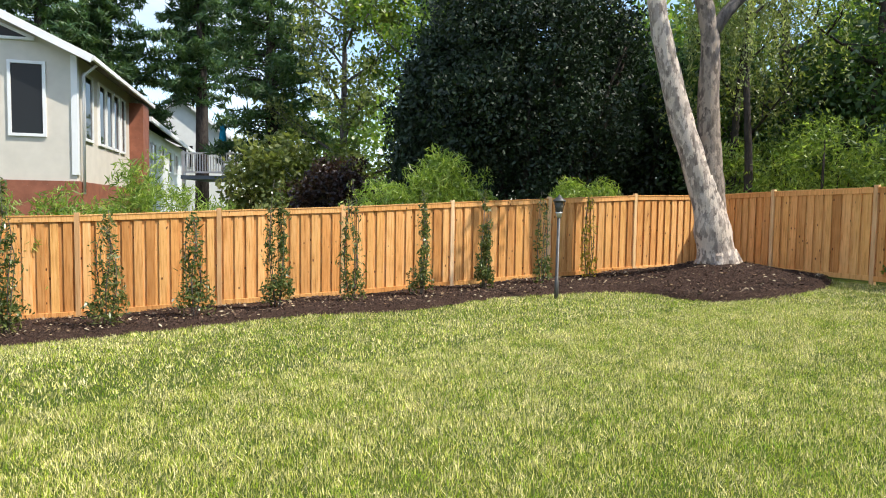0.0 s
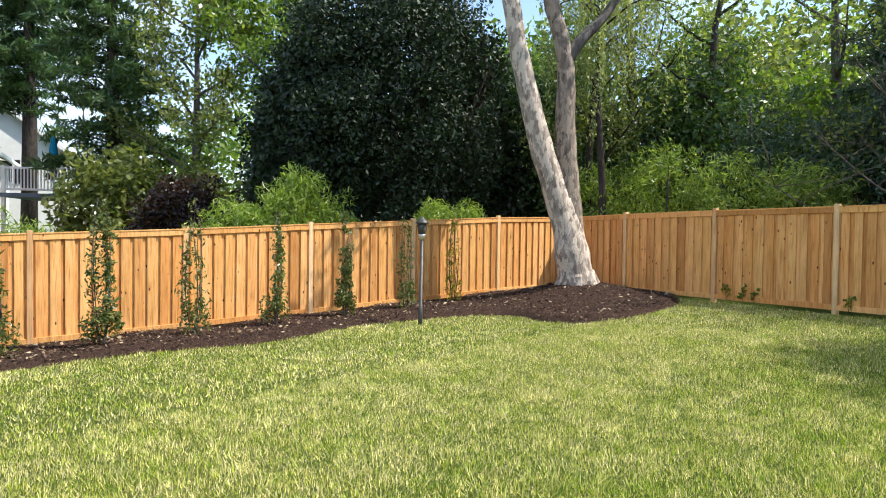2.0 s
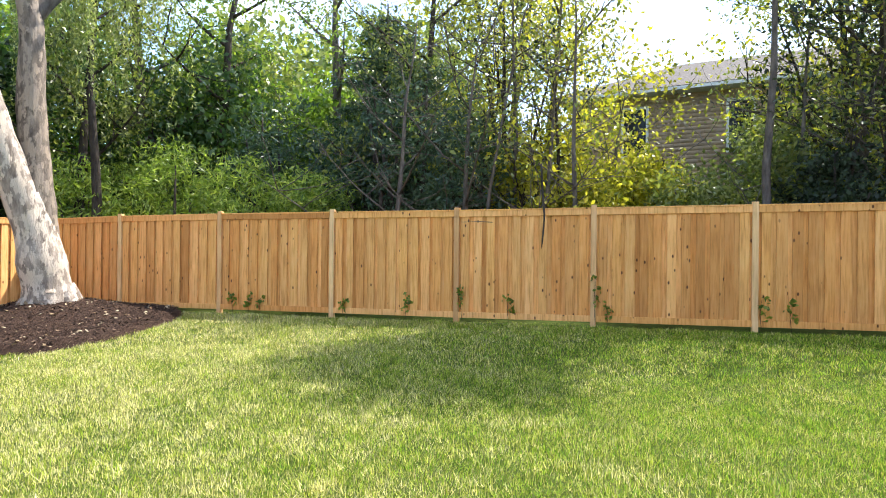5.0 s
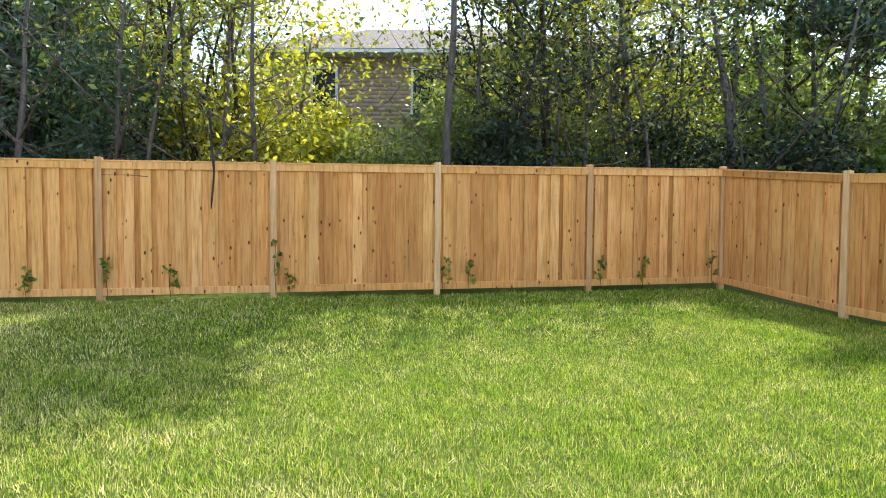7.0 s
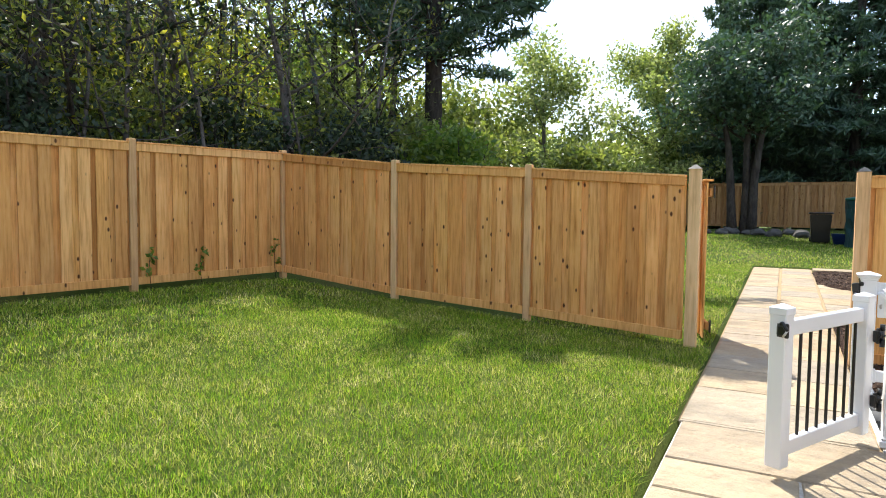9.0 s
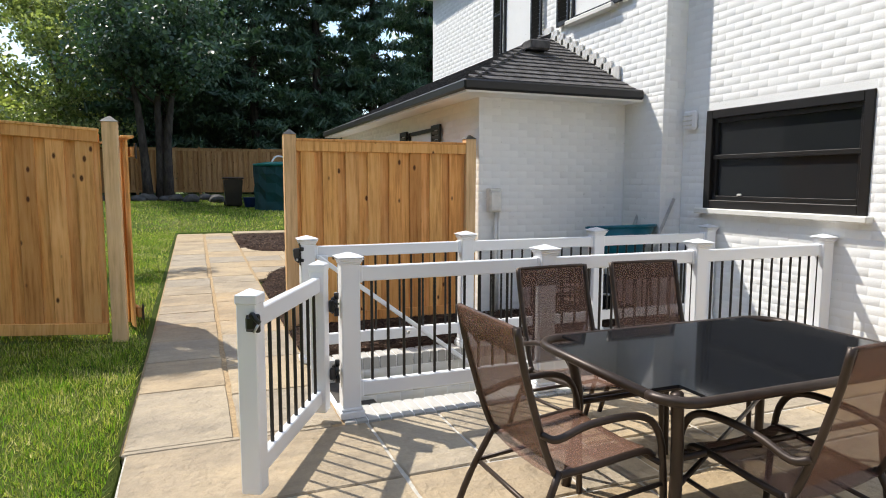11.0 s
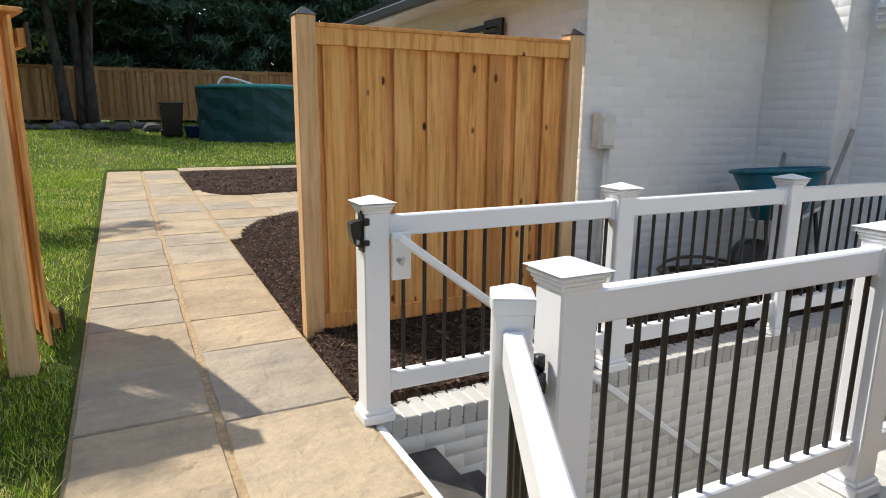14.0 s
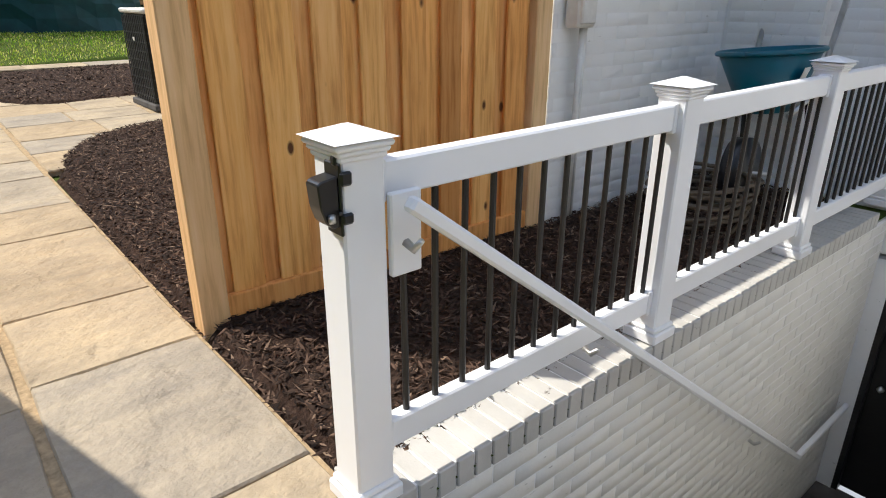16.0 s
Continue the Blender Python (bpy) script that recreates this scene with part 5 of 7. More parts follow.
for i in range(34):
    s = i / 33
    x, y = (15.2 + rsap.uniform(-1.2, 2.2) - 2.2 * s, 1.5 - 13.5 * s + rsap.uniform(-0.5, 0.5))
    if -4.6 < y < -0.7:
        continue
    broadleaf("sapling", x, y, rsap.uniform(6.0, 9.5), rsap.uniform(0.03, 0.07), 1.5, rsap.choice(("olive", "yellow", "holly", "olive")), "thin grey woodland sapling behind the cedar fence", 800 + i, 6, 7, 0.06, 0.3, (rsap.uniform(-0.16, 0.16), rsap.uniform(-0.2, 0.2)), rsap.choice(("bark", "bark", "bark_dark")), group="saplings behind the fence", twigs=2)
# a bare grey tree leaning over the long fence
broadleaf("tree", 15.9, 2.2, 6.5, 0.07, 3.4, "olive", "bare grey tree with long drooping twigs", 99, 14, 0, 0.05, 0.15, (-0.1, -0.05), "bark", True, twigs=7)
for bx_, by_, bh_, sd_ in ((15.3, 3.6, 7.0, 97), (15.6, 0.5, 6.4, 98), (15.1, -4.4, 7.4, 96), (14.2, -7.2, 7.2, 95)):
    broadleaf("tree", bx_, by_, bh_, 0.065, 3.0, "olive", "bare grey tree with many thin curved branches", sd_, 12, 0, 0.05, 0.12, (0.05, -0.06), "bark", True, twigs=8)
# understorey behind the fences
UNDER = [(17.6, 9.6, 1.6, 4.4, "bamboo", 0.08, 0.22), (17.3, 7.6, 1.5, 4.0, "bamboo", 0.08, 0.22), (17.2, 6.0, 1.3, 3.7, "bamboo", 0.08, 0.22), (18.9, 11.2, 1.7, 4.6, "bamboo", 0.08, 0.22), (16.8, 11.6, 1.2, 3.8, "bamboo", 0.08, 0.22), (19.8, 4.6, 2.2, 5.6, "spruce", 0.10, 0.3), (18.2, 3.8, 2.0, 6.6, "spruce", 0.09, 0.3), (16.9, 2.2, 1.5, 5.2, "spruce", 0.08, 0.3), (15.6, -0.6, 1.2, 3.4, "yellow", 0.06, 0.5), (15.0, -2.4, 1.1, 3.2, "olive", 0.06, 0.5), (16.4, -1.6, 1.3, 3.9, "yellow", 0.07, 0.5), (16.9, 0.4, 1.3, 4.6, "yellow", 0.07, 0.5), (18.6, -2.6, 1.6, 3.6, "holly", 0.07, 0.5), (18.8, 0.8, 1.6, 4.2, "holly", 0.07, 0.5), (15.6, -4.2, 1.2, 4.2, "olive", 0.06, 0.5), (16.8, -6.2, 1.4, 4.2, "holly", 0.06, 0.5), (15.4, -8.6, 1.4, 4.4, "olive", 0.06, 0.5), (14.0, -11.4, 1.5, 4.2, "olive", 0.06, 0.5), (19.0, 7.4, 1.8, 5.6, "spruce", 0.08, 0.3), (14.2, -4.6, 1.0, 3.6, "holly", 0.06, 0.5), (14.6, -6.6, 1.3, 3.9, "olive", 0.06, 0.5), (13.6, -8.4, 1.4, 3.8, "holly", 0.06, 0.5), (12.0, -9.9, 1.3, 3.4, "holly", 0.06, 0.5), (12.6, -12.4, 1.6, 3.9, "olive", 0.07, 0.5), (10.9, -12.0, 1.2, 3.2, "maple", 0.07, 0.5), (16.6, -3.8, 1.3, 2.9, "olive", 0.07, 0.5), (17.5, -9.0, 2.0, 5.0, "holly", 0.08, 0.5), (13.0, -17.5, 2.2, 4.2, "olive", 0.09, 0.5), (10.2, -20.0, 1.6, 3.4, "olive", 0.09, 0.5)]
for i, (x, y, rad, h, mt, lf, asp) in enumerate(UNDER):
    lbl = {"bamboo": "bright green feathery bamboo clump behind the fence", "spruce": "dark drooping evergreen behind the fence", "holly": "dark ivy-clad undergrowth behind the fence", "yellow": "yellow-green sunlit undergrowth behind the fence", "olive": "grey-green woodland undergrowth behind the fence", "maple": "green leafy undergrowth behind the fence"}[mt]
    hedge_cloud("bamboo" if mt == "bamboo" else "shrub", x, y, (rad, rad, h), mt, lbl, 200 + i, 110, 60, lf, asp, 0.42, "bamboo" if mt == "bamboo" else "shrub", 14, 0.5 if mt == "bamboo" else 0.2)
# bamboo along the sunny fence, leaning over its top
for i, (x, y, rad, h) in enumerate(((-5.2, 16.7, 1.2, 2.7), (-3.0, 16.3, 1.3, 2.7), (-0.9, 15.6, 1.2, 2.85), (0.9, 15.2, 1.1, 2.55), (2.4, 15.1, 1.1, 3.25), (3.6, 14.8, 0.9, 2.25), (6.9, 13.9, 1.0, 2.7), (7.7, 13.7, 0.9, 2.9), (8.3, 13.5, 0.7, 3.6), (9.2, 13.3, 0.7, 2.7), (11.9, 12.9, 0.7, 2.5), (12.8, 12.7, 0.6, 2.6))):
    hedge_cloud("bamboo", x, y, (rad, rad * 0.8, h), "bamboo", "green feathery bamboo leaning over the cedar fence", 240 + i, 105, 75, 0.085, 0.16, 0.3, "bamboo", 22, 0.6, "bamboo along the fence", "bamboo")
# neighbour's planting
hedge_cloud("shrub", 9.6, 22.5, (1.9, 1.6, 4.2), "purple", "dark purple-leaved shrub in the neighbour's garden", 260, 150, 70, 0.08, 0.5, 0.5)
hedge_cloud("shrub", 12.0, 21.5, (1.6, 1.4, 3.6), "purple", "dark purple-leaved shrub in the neighbour's garden", 261, 120, 70, 0.08, 0.5, 0.5)
hedge_cloud("magnolia", 9.0, 27.0, (2.6, 1.8, 5.4), "olive", "pale green large-leaved magnolia by the deck", 262, 150, 60, 0.13, 0.5, 0.6)
hedge_cloud("magnolia", 11.8, 26.5, (1.6, 1.6, 5.0), "olive", "pale green large-leaved magnolia by the deck", 263, 100, 60, 0.13, 0.5, 0.6)
# trees behind the short fence and the back garden
conifer("pine_tree", 12.6, -14.6, 14, 0.28, 7.4, "spruce", "tall pine with spreading branches behind the fence", 51, 0.36, 46, 0.2, 22, 0.1, 0.02)
broadleaf("tree", 12.6, -23.5, 7.4, 0.13, 2.6, "pale", "round grey-green tree beyond the fence", 52, 12, 80, 0.09, 0.2)
broadleaf("tree", 9.4, -31.5, 9.2, 0.2, 3.3, "pale", "round leafy tree with whitish flowers beyond the fence", 53, 20, 110, 0.10, 0.08)
for i, (x, y, h) in enumerate(((5.4, -32.0, 13.5), (1.5, -32.5, 18), (-1.6, -33, 18), (-4.5, -33, 18.5), (-8, -34, 18), (3.6, -36, 15), (7.0, -35, 13), (-11, -33, 14))):
    conifer("spruce_tree", x, y, h, 0.25, 3.6, "spruce", "tall dark blue-green spruce behind the back fence", 55 + i, 0.04, 40, 0.27, 34, 0.0, 0.22, "spruces behind the back fence")

# far woods that close the view
FAR = [(-14, 40, 7, 13, "pine"), (-24, 34, 7, 12, "pine"), (0, 56, 8, 15, "pine"), (24, 46, 8, 12, "maple"), (30, 30, 8, 13, "maple"), (26, 20, 5.5, 12.5, "maple"), (32, 12, 7, 13, "olive"), (30, 5, 5.5, 12, "olive"), (34, -18, 7, 9, "olive"), (28, -26, 7, 12, "maple"), (20, -32, 6, 7, "olive"), (14, -38, 6, 6, "olive"), (-14, -40, 8, 14, "spruce"), (0, -44, 8, 13, "spruce"), (8, -42, 6, 9, "spruce"), (21, 15, 4, 9, "pine"), (25, 11, 4, 10, "olive"), (25, 2.5, 3.0, 6, "spruce"), (18, 17, 3, 8, "holly"), (24, 7, 3.4, 8, "maple"), (23, -8.6, 3.0, 6.5, "olive"), (21, -13, 3.0, 6.5, "olive"), (19, -18, 3.2, 7, "olive"), (15.5, -21, 2.6, 6, "olive"), (22, 10.5, 3, 8, "pine")]
for i, (x, y, rad, h, mt) in enumerate(FAR):
    hedge_cloud("tree", x, y, (rad, rad * 0.8, h), mt, "distant leafy woodland crown", 300 + i, *((220, 60, 0.12) if math.hypot(x - 4, y) < 24.5 else (260, 34, 0.22)), 0.5, 1.3, "tree", 8, 0.2, "distant woodland")


# ---- neighbouring houses ----
MAT["stucco"] = plain_material("cream_stucco", (0.62, 0.57, 0.49), 0.9, 0, 0.2, 0.06, 2, 0.2)
MAT["white_trim"] = plain_material("white_trim", (0.78, 0.78, 0.77), 0.5, 0, 0.35, 0.04, 3, 0.03)
MAT["red_brick"] = brick_material("red_brick", (0.33, 0.12, 0.07), (0.42, 0.36, 0.3), 0.4)
MAT["tan_brick"] = brick_material("tan_brick", (0.50, 0.36, 0.25), (0.50, 0.40, 0.30), 0.25)
MAT["siding"] = plain_material("white_siding", (0.72, 0.73, 0.72), 0.6, 0, 0.3, 0.05, 2, 0.05)
MAT["blue_rim"] = plain_material("blue_grey_paint", (0.12, 0.16, 0.20), 0.6, 0, 0.3, 0.1, 3, 0.05)
MAT["umbrella"] = plain_material("teal_canvas", (0.01, 0.22, 0.36), 0.8, 0, 0.2, 0.15, 5, 0.2)
MAT["roof_far"] = plain_material("brown_shingle", (0.16, 0.14, 0.125), 0.9, 0, 0.15, 0.4, 9, 0.4)


def local_box(parent, name, b, material, label="", bevel=0.0):
    v, f = box_data(*b)
    return obj(name, v, f, material, parent, label)


def neighbour_window(parent, axis, at, s0, s1, z0, z1, out=1):
    """A white framed window on the face y = at (axis 'x') or x = at (axis 'y') of a house, proud on the side out."""
    w = new("window")
    w.parent = parent
    t = 0.09
    def bx(nm, a, b, c, d, p0, p1, mt):
        lo, hi = sorted((at + out * p0, at + out * p1))
        local_box(w, nm, (a, b, lo, hi, c, d) if axis == "x" else (lo, hi, a, b, c, d), mt)
    bx("pane", s0 + t, s1 - t, z0 + t, z1 - t, 0.0, 0.03, MAT["glass"])
    for a, b, c, d in ((s0, s0 + t, z0, z1), (s1 - t, s1, z0, z1), (s0 + t, s1 - t, z0, z0 + t), (s0 + t, s1 - t, z1 - t, z1)):
        bx("frame", a, b, c, d, 0.0, 0.07, MAT["white_trim"])


# cream house behind the sunny fence: local x runs left along its gable, local y away from us
nh = thing("house", pose(1.61, 24.26, 0, 0, 0, 160.9) @ Matrix.Diagonal((1, -1, 1, 1)), "cream stucco house with white windows and brick base", "house")
local_box(nh, "wall", (0, 9.6, 0, 9.0, 2.40, 6.35), MAT["stucco"], "cream stucco wall")
local_box(nh, "base", (-0.05, 9.65, -0.05, 9.05, -1.2, 2.40), MAT["red_brick"], "red brick base")
obj("gable", [(0, 0, 6.35), (9.6, 0, 6.35), (4.8, 0, 8.6), (0, 9, 6.35), (9.6, 9, 6.35), (4.8, 9, 8.6)], [(0, 1, 2), (5, 4, 3)], MAT["stucco"], nh)
obj("roof", [(-0.6, -0.5, 6.25), (4.8, -0.5, 8.78), (10.2, -0.5, 6.25), (-0.6, 9.2, 6.25), (4.8, 9.2, 8.78), (10.2, 9.2, 6.25), (-0.6, -0.5, 6.07), (4.8, -0.5, 8.6), (10.2, -0.5, 6.07), (-0.6, 9.2, 6.07), (4.8, 9.2, 8.6), (10.2, 9.2, 6.07)], [(0, 3, 4, 1), (1, 4, 5, 2), (6, 7, 10, 9), (7, 8, 11, 10), (0, 1, 7, 6), (1, 2, 8, 7), (0, 6, 9, 3), (2, 5, 11, 8)], MAT["roof_far"], nh, "brown shingle roof")
beam("rake_board", (-0.62, -0.53, 6.13), (4.8, -0.53, 8.68), 0.06, 0.24, MAT["white_trim"], nh)
beam("rake_board", (10.2, -0.53, 6.13), (4.8, -0.53, 8.68), 0.06, 0.24, MAT["white_trim"], nh)
beam("gutter", (-0.62, -0.5, 6.17), (-0.62, 9.2, 6.17), 0.12, 0.14, MAT["white_trim"], nh)
local_box(nh, "corner_board", (-0.06, 0.12, -0.06, 0.12, 2.6, 6.3), MAT["white_trim"])
tube("downpipe", [(-0.55, 0.25, 6.1), (-0.14, 0.3, 5.75), (-0.12, 0.3, 2.0)], [0.05, 0.05, 0.05], MAT["white_trim"], nh, 8)
for s0, s1 in ((0.82, 1.86), (2.2, 3.25), (4.4, 5.4)):
    neighbour_window(nh, "x", 0, s0, s1, 3.75, 6.05, -1)
tw = new("window")
tw.parent = nh
obj("pane", [(1.2, -0.05, 6.75), (4.6, -0.05, 6.75), (4.6, -0.05, 8.15)], [(0, 1, 2)], MAT["glass"], tw)
for a, b in (((1.1, 6.70), (4.65, 6.70)), ((1.1, 6.72), (4.65, 8.22)), ((4.65, 6.7), (4.65, 8.22))):
    beam("frame", (a[0], -0.06, a[1]), (b[0], -0.06, b[1] + 0.001), 0.06, 0.09, MAT["white_trim"], tw)
for s0, s1 in ((0.7, 1.7), (2.4, 3.3), (3.4, 4.3), (4.4, 5.3), (5.6, 6.3)):
    neighbour_window(nh, "y", 0, s0, s1, 3.75, 5.95, -1)
local_box(nh, "chimney", (-0.55, 0.4, 7.2, 8.4, -1.0, 6.0), MAT["red_brick"], "red brick chimney breast")
local_box(nh, "wall", (0.1, 8, 9.05, 24, -1.0, 5.45), MAT["siding"], "white clapboard rear wing")
obj("roof", [(-0.5, 9.1, 5.75), (4.4, 9.1, 7.6), (8.6, 9.1, 5.6), (-0.5, 24.3, 5.4), (4.4, 24.3, 7.6), (8.6, 24.3, 5.6)], [(0, 3, 4, 1), (1, 4, 5, 2)], MAT["roof_far"], nh, "brown shingle roof")
beam("gutter", (-0.5, 9.1, 5.62), (-0.5, 24.3, 5.35), 0.12, 0.2, MAT["white_trim"], nh)
for k in range(5):
    neighbour_window(nh, "y", 0.1, 10.0 + 2.4 * k, 11.0 + 2.4 * k, 3.6, 4.9, -1)
# deck with white balusters and a closed umbrella
deck = thing("deck", pose(6.3, 32.6, 0, 0, 0, -33.6), "raised timber deck with white balustrade behind a house", "deck")
local_box(deck, "floor", (0, 4.6, 0, 3.4, 2.95, 3.12), MAT["blue_rim"], "blue-grey deck floor")
for x in (0.1, 2.3, 4.5):
    box("post", pose(x, 0.1, -0.8), 0.14, 0.14, 4.95 + 0.1, MAT["white_trim"], deck, 0.01)
for z in (3.28, 4.16):
    beam("rail", (0, 0.1, z), (4.6, 0.1, z), 0.07, 0.09, MAT["white_trim"], deck)
    beam("rail", (4.5, 0.1, z), (4.5, 3.4, z), 0.07, 0.09, MAT["white_trim"], deck)
for k in range(36):
    box("baluster", pose(0.12 + 0.125 * k, 0.1, 3.3), 0.045, 0.045, 0.85, MAT["white_trim"], deck, 0)
for k in range(20):
    box("baluster", pose(4.5, 0.25 + 0.16 * k, 3.3), 0.045, 0.045, 0.85, MAT["white_trim"], deck, 0)
par = thing("umbrella", pose(8.4, 33.3, 3.12), "closed teal garden umbrella standing on the deck", "umbrella")
tube("pole", [(0, 0, 0), (0, 0, 2.75)], [0.03, 0.025], MAT["white_trim"], par, 8)
tube("canopy", [(0, 0, 1.0), (0.02, 0, 1.2), (0, 0, 2.0), (0, 0, 2.6), (0, 0, 2.8)], [0.16, 0.22, 0.17, 0.10, 0.02], MAT["umbrella"], par, 10, "furled teal canopy")
h2 = thing("house", pose(10.2, 52.5, -0.5, 0, 0, -20), "white clapboard gabled house beyond the trees", "house")
local_box(h2, "wall", (-3.5, 3.5, 0, 7, 0, 7.6), MAT["siding"], "white clapboard wall")
obj("gable", [(-3.5, 0, 7.6), (3.5, 0, 7.6), (0, 0, 10.2)], [(0, 1, 2)], MAT["siding"], h2)
obj("roof", [(-3.9, -0.4, 7.35), (0, -0.4, 10.4), (3.9, -0.4, 7.35), (-3.9, 7.4, 7.35), (0, 7.4, 10.4), (3.9, 7.4, 7.35)], [(0, 3, 4, 1), (1, 4, 5, 2)], MAT["roof_far"], h2)
beam("rake_board", (-3.9, -0.42, 7.3), (0, -0.42, 10.35), 0.06, 0.25, MAT["white_trim"], h2)
beam("rake_board", (3.9, -0.42, 7.3), (0, -0.42, 10.35), 0.06, 0.25, MAT["white_trim"], h2)
neighbour_window(h2, "x", 0, -0.5, 0.5, 5.2, 6.8, -1)
for x in (-0.85, 0.55):
    local_box(h2, "shutter", (x, x + 0.3, -0.06, 0, 5.2, 6.8), MAT["black_trim"], "dark shutter")
# tan brick house beyond the long fence
hb = thing("house", pose(27.4, -1.6, -0.45, 0, 0, -113.5), "tan brick house behind the woodland trees", "house")
local_box(hb, "wall", (0, 13, 0, 9, 0, 8.0), MAT["tan_brick"], "tan brick wall")
brick_far = brick_skin("bricks", (0, 0, 0), 0, brick_rows(13, 3.2, 7.8, [(5.55, 6.5, 5.6, 7.5), (1.9, 2.9, 5.6, 7.5), (9.4, 10.4, 5.6, 7.5)], 0.15, 0.42), 0.015, MAT["tan_brick"], hb, "tan bricks")
obj("roof", [(-0.7, -0.7, 8.0), (13.7, -0.7, 8.0), (13.7, 9.7, 8.0), (-0.7, 9.7, 8.0), (3.5, 4.5, 10.2), (9.5, 4.5, 10.2)], [(0, 1, 5, 4), (1, 2, 5), (2, 3, 4, 5), (3, 0, 4)], MAT["roof_far"], hb, "brown shingle hip roof")
local_box(hb, "soffit", (-0.7, 13.7, -0.7, 0.0, 7.86, 7.98), MAT["white_trim"], "white eaves")
for s0, s1, z0, z1 in ((5.55, 6.5, 5.6, 7.5), (1.9, 2.9, 5.6, 7.5), (9.4, 10.4, 5.6, 7.5)):
    neighbour_window(hb, "x", 0, s0, s1, z0, z1, -1)


# ---- things in the lawn and beds ----
def bed_z(x, y):
    return ground_z(x, y) + 0.05 + (float(mound(np.array(x), np.array(y))))


MAT["shrub_leaf"] = leaf_material("evergreen_leaf", (0.04, 0.07, 0.02), (0.095, 0.135, 0.04), (0.24, 0.26, 0.10), 0.35, 0.3)


def column_shrub(x, y, h, w, seed, mat, label, per=1.0, tint="bark"):
    rg, nr = random.Random(seed), np.random.default_rng(seed)
    root = thing("shrub", pose(x, y, bed_z(x, y) - 0.05), label, "shrub", "young shrubs along the fence")
    ch, cs, sp = [], [], []
    for k in range(6):
        a = rg.uniform(0, 6.28)
        top = h * rg.uniform(0.7, 1.12)
        p = [Vector((0.03 * math.cos(a), 0.03 * math.sin(a), 0)), Vector((w * 0.5 * math.cos(a), w * 0.5 * math.sin(a), top * 0.4)), Vector((w * 0.45 * math.cos(a + 0.5), w * 0.45 * math.sin(a + 0.5), top * 0.75)), Vector((w * 0.2 * math.cos(a), w * 0.2 * math.sin(a), top))]
        p = smooth_curve(p, 4)
        ch.append(tube_data(p, [0.011 - 0.0006 * i for i in range(len(p))], 5))
        for i, q in enumerate(p[2:]):
            dens = (1.0, 0.8, 0.6, 0.75, 0.9, 0.6, 0.5, 0.55, 0.4, 0.3, 0.25)[min(i, 10)]
            if rg.random() < dens:
                cs.append(tuple(q))
                s = w * rg.uniform(0.3, 0.62) * (1.1 if q.z < 0.45 * h else 0.8)
                sp.append((s, s, s * 1.2))
    for k in range(16):
        a = rg.uniform(0, 6.28)
        cs.append((w * 0.75 * math.cos(a), w * 0.6 * math.sin(a), rg.uniform(0.1, 0.5) * h * 0.6))
        sp.append((w * 0.45, w * 0.45, w * 0.5))
    v, f = joined(ch)
    obj("stem", v, f, MAT[tint], root, "", True)
    V_, F_ = leaves(np.array(cs), np.array(sp), max(8, int(20 * per)), 0.046, 0.33, -0.3, nr)
    V_[:, 2] = np.maximum(V_[:, 2], 0.02)
    array_obj("leaves", V_, F_, MAT[mat], root)


for i, (x, y, h, w, per) in enumerate(((-3.0, 13.3, 2.0, 0.3, 1), (-1.5, 13.0, 2.1, 0.3, 1), (-0.05, 12.55, 2.2, 0.30, 1.3), (1.25, 12.35, 1.9, 0.30, 1.1), (2.55, 12.25, 1.9, 0.30, 0.9), (3.92, 12.1, 2.1, 0.26, 1.5), (5.28, 11.92, 2.1, 0.27, 0.8), (6.70, 11.76, 2.05, 0.25, 0.9), (8.05, 11.45, 1.9, 0.20, 1.5), (9.39, 11.2, 1.95, 0.2, 0.6))):
    column_shrub(x, y, h, w, 400 + i, "shrub_leaf", "young narrow evergreen shrub planted in mulch by the fence", per)
column_shrub(10.85, 11.25, 1.8, 0.2, 420, "yellow", "young half-bare shrub with rusty leaves in mulch", 0.25)

lamp = thing("lamp_post", pose(8.53, 9.85, ground_z(8.53, 9.85), 0, 0.6, 0), "slender grey garden lamp post with glass lantern", "lamp post")
tube("post", [(0, 0, -0.15), (0, 0, 0.35), (0, 0, 0.36), (0, 0, 1.55)], [0.042, 0.042, 0.032, 0.03], MAT["lamp_grey"], lamp, 12)
tube("collar", [(0, 0, 1.53), (0, 0, 1.57), (0, 0, 1.60), (0, 0, 1.64)], [0.032, 0.055, 0.05, 0.075], MAT["steel"], lamp, 12, "bright metal collar")
MAT["lantern_glass"] = glass_material("smoky_lantern_glass", (0.10, 0.10, 0.09), 0.15)
tube("lantern", [(0, 0, 1.64), (0, 0, 1.84)], [0.06, 0.095], MAT["lantern_glass"], lamp, 6, "smoky glass lantern")
for k in range(6):
    a = 2 * math.pi * k / 6
    tube("lantern_bar", [(0.062 * math.cos(a), 0.062 * math.sin(a), 1.64), (0.098 * math.cos(a), 0.098 * math.sin(a), 1.84)], [0.006, 0.006], MAT["lamp_grey"], lamp, 5)
tube("roof", [(0, 0, 1.835), (0, 0, 1.86), (0, 0, 1.92), (0, 0, 1.95), (0, 0, 1.97)], [0.125, 0.115, 0.045, 0.02, 0.006], MAT["lamp_grey"], lamp, 12, "grey domed lantern roof")


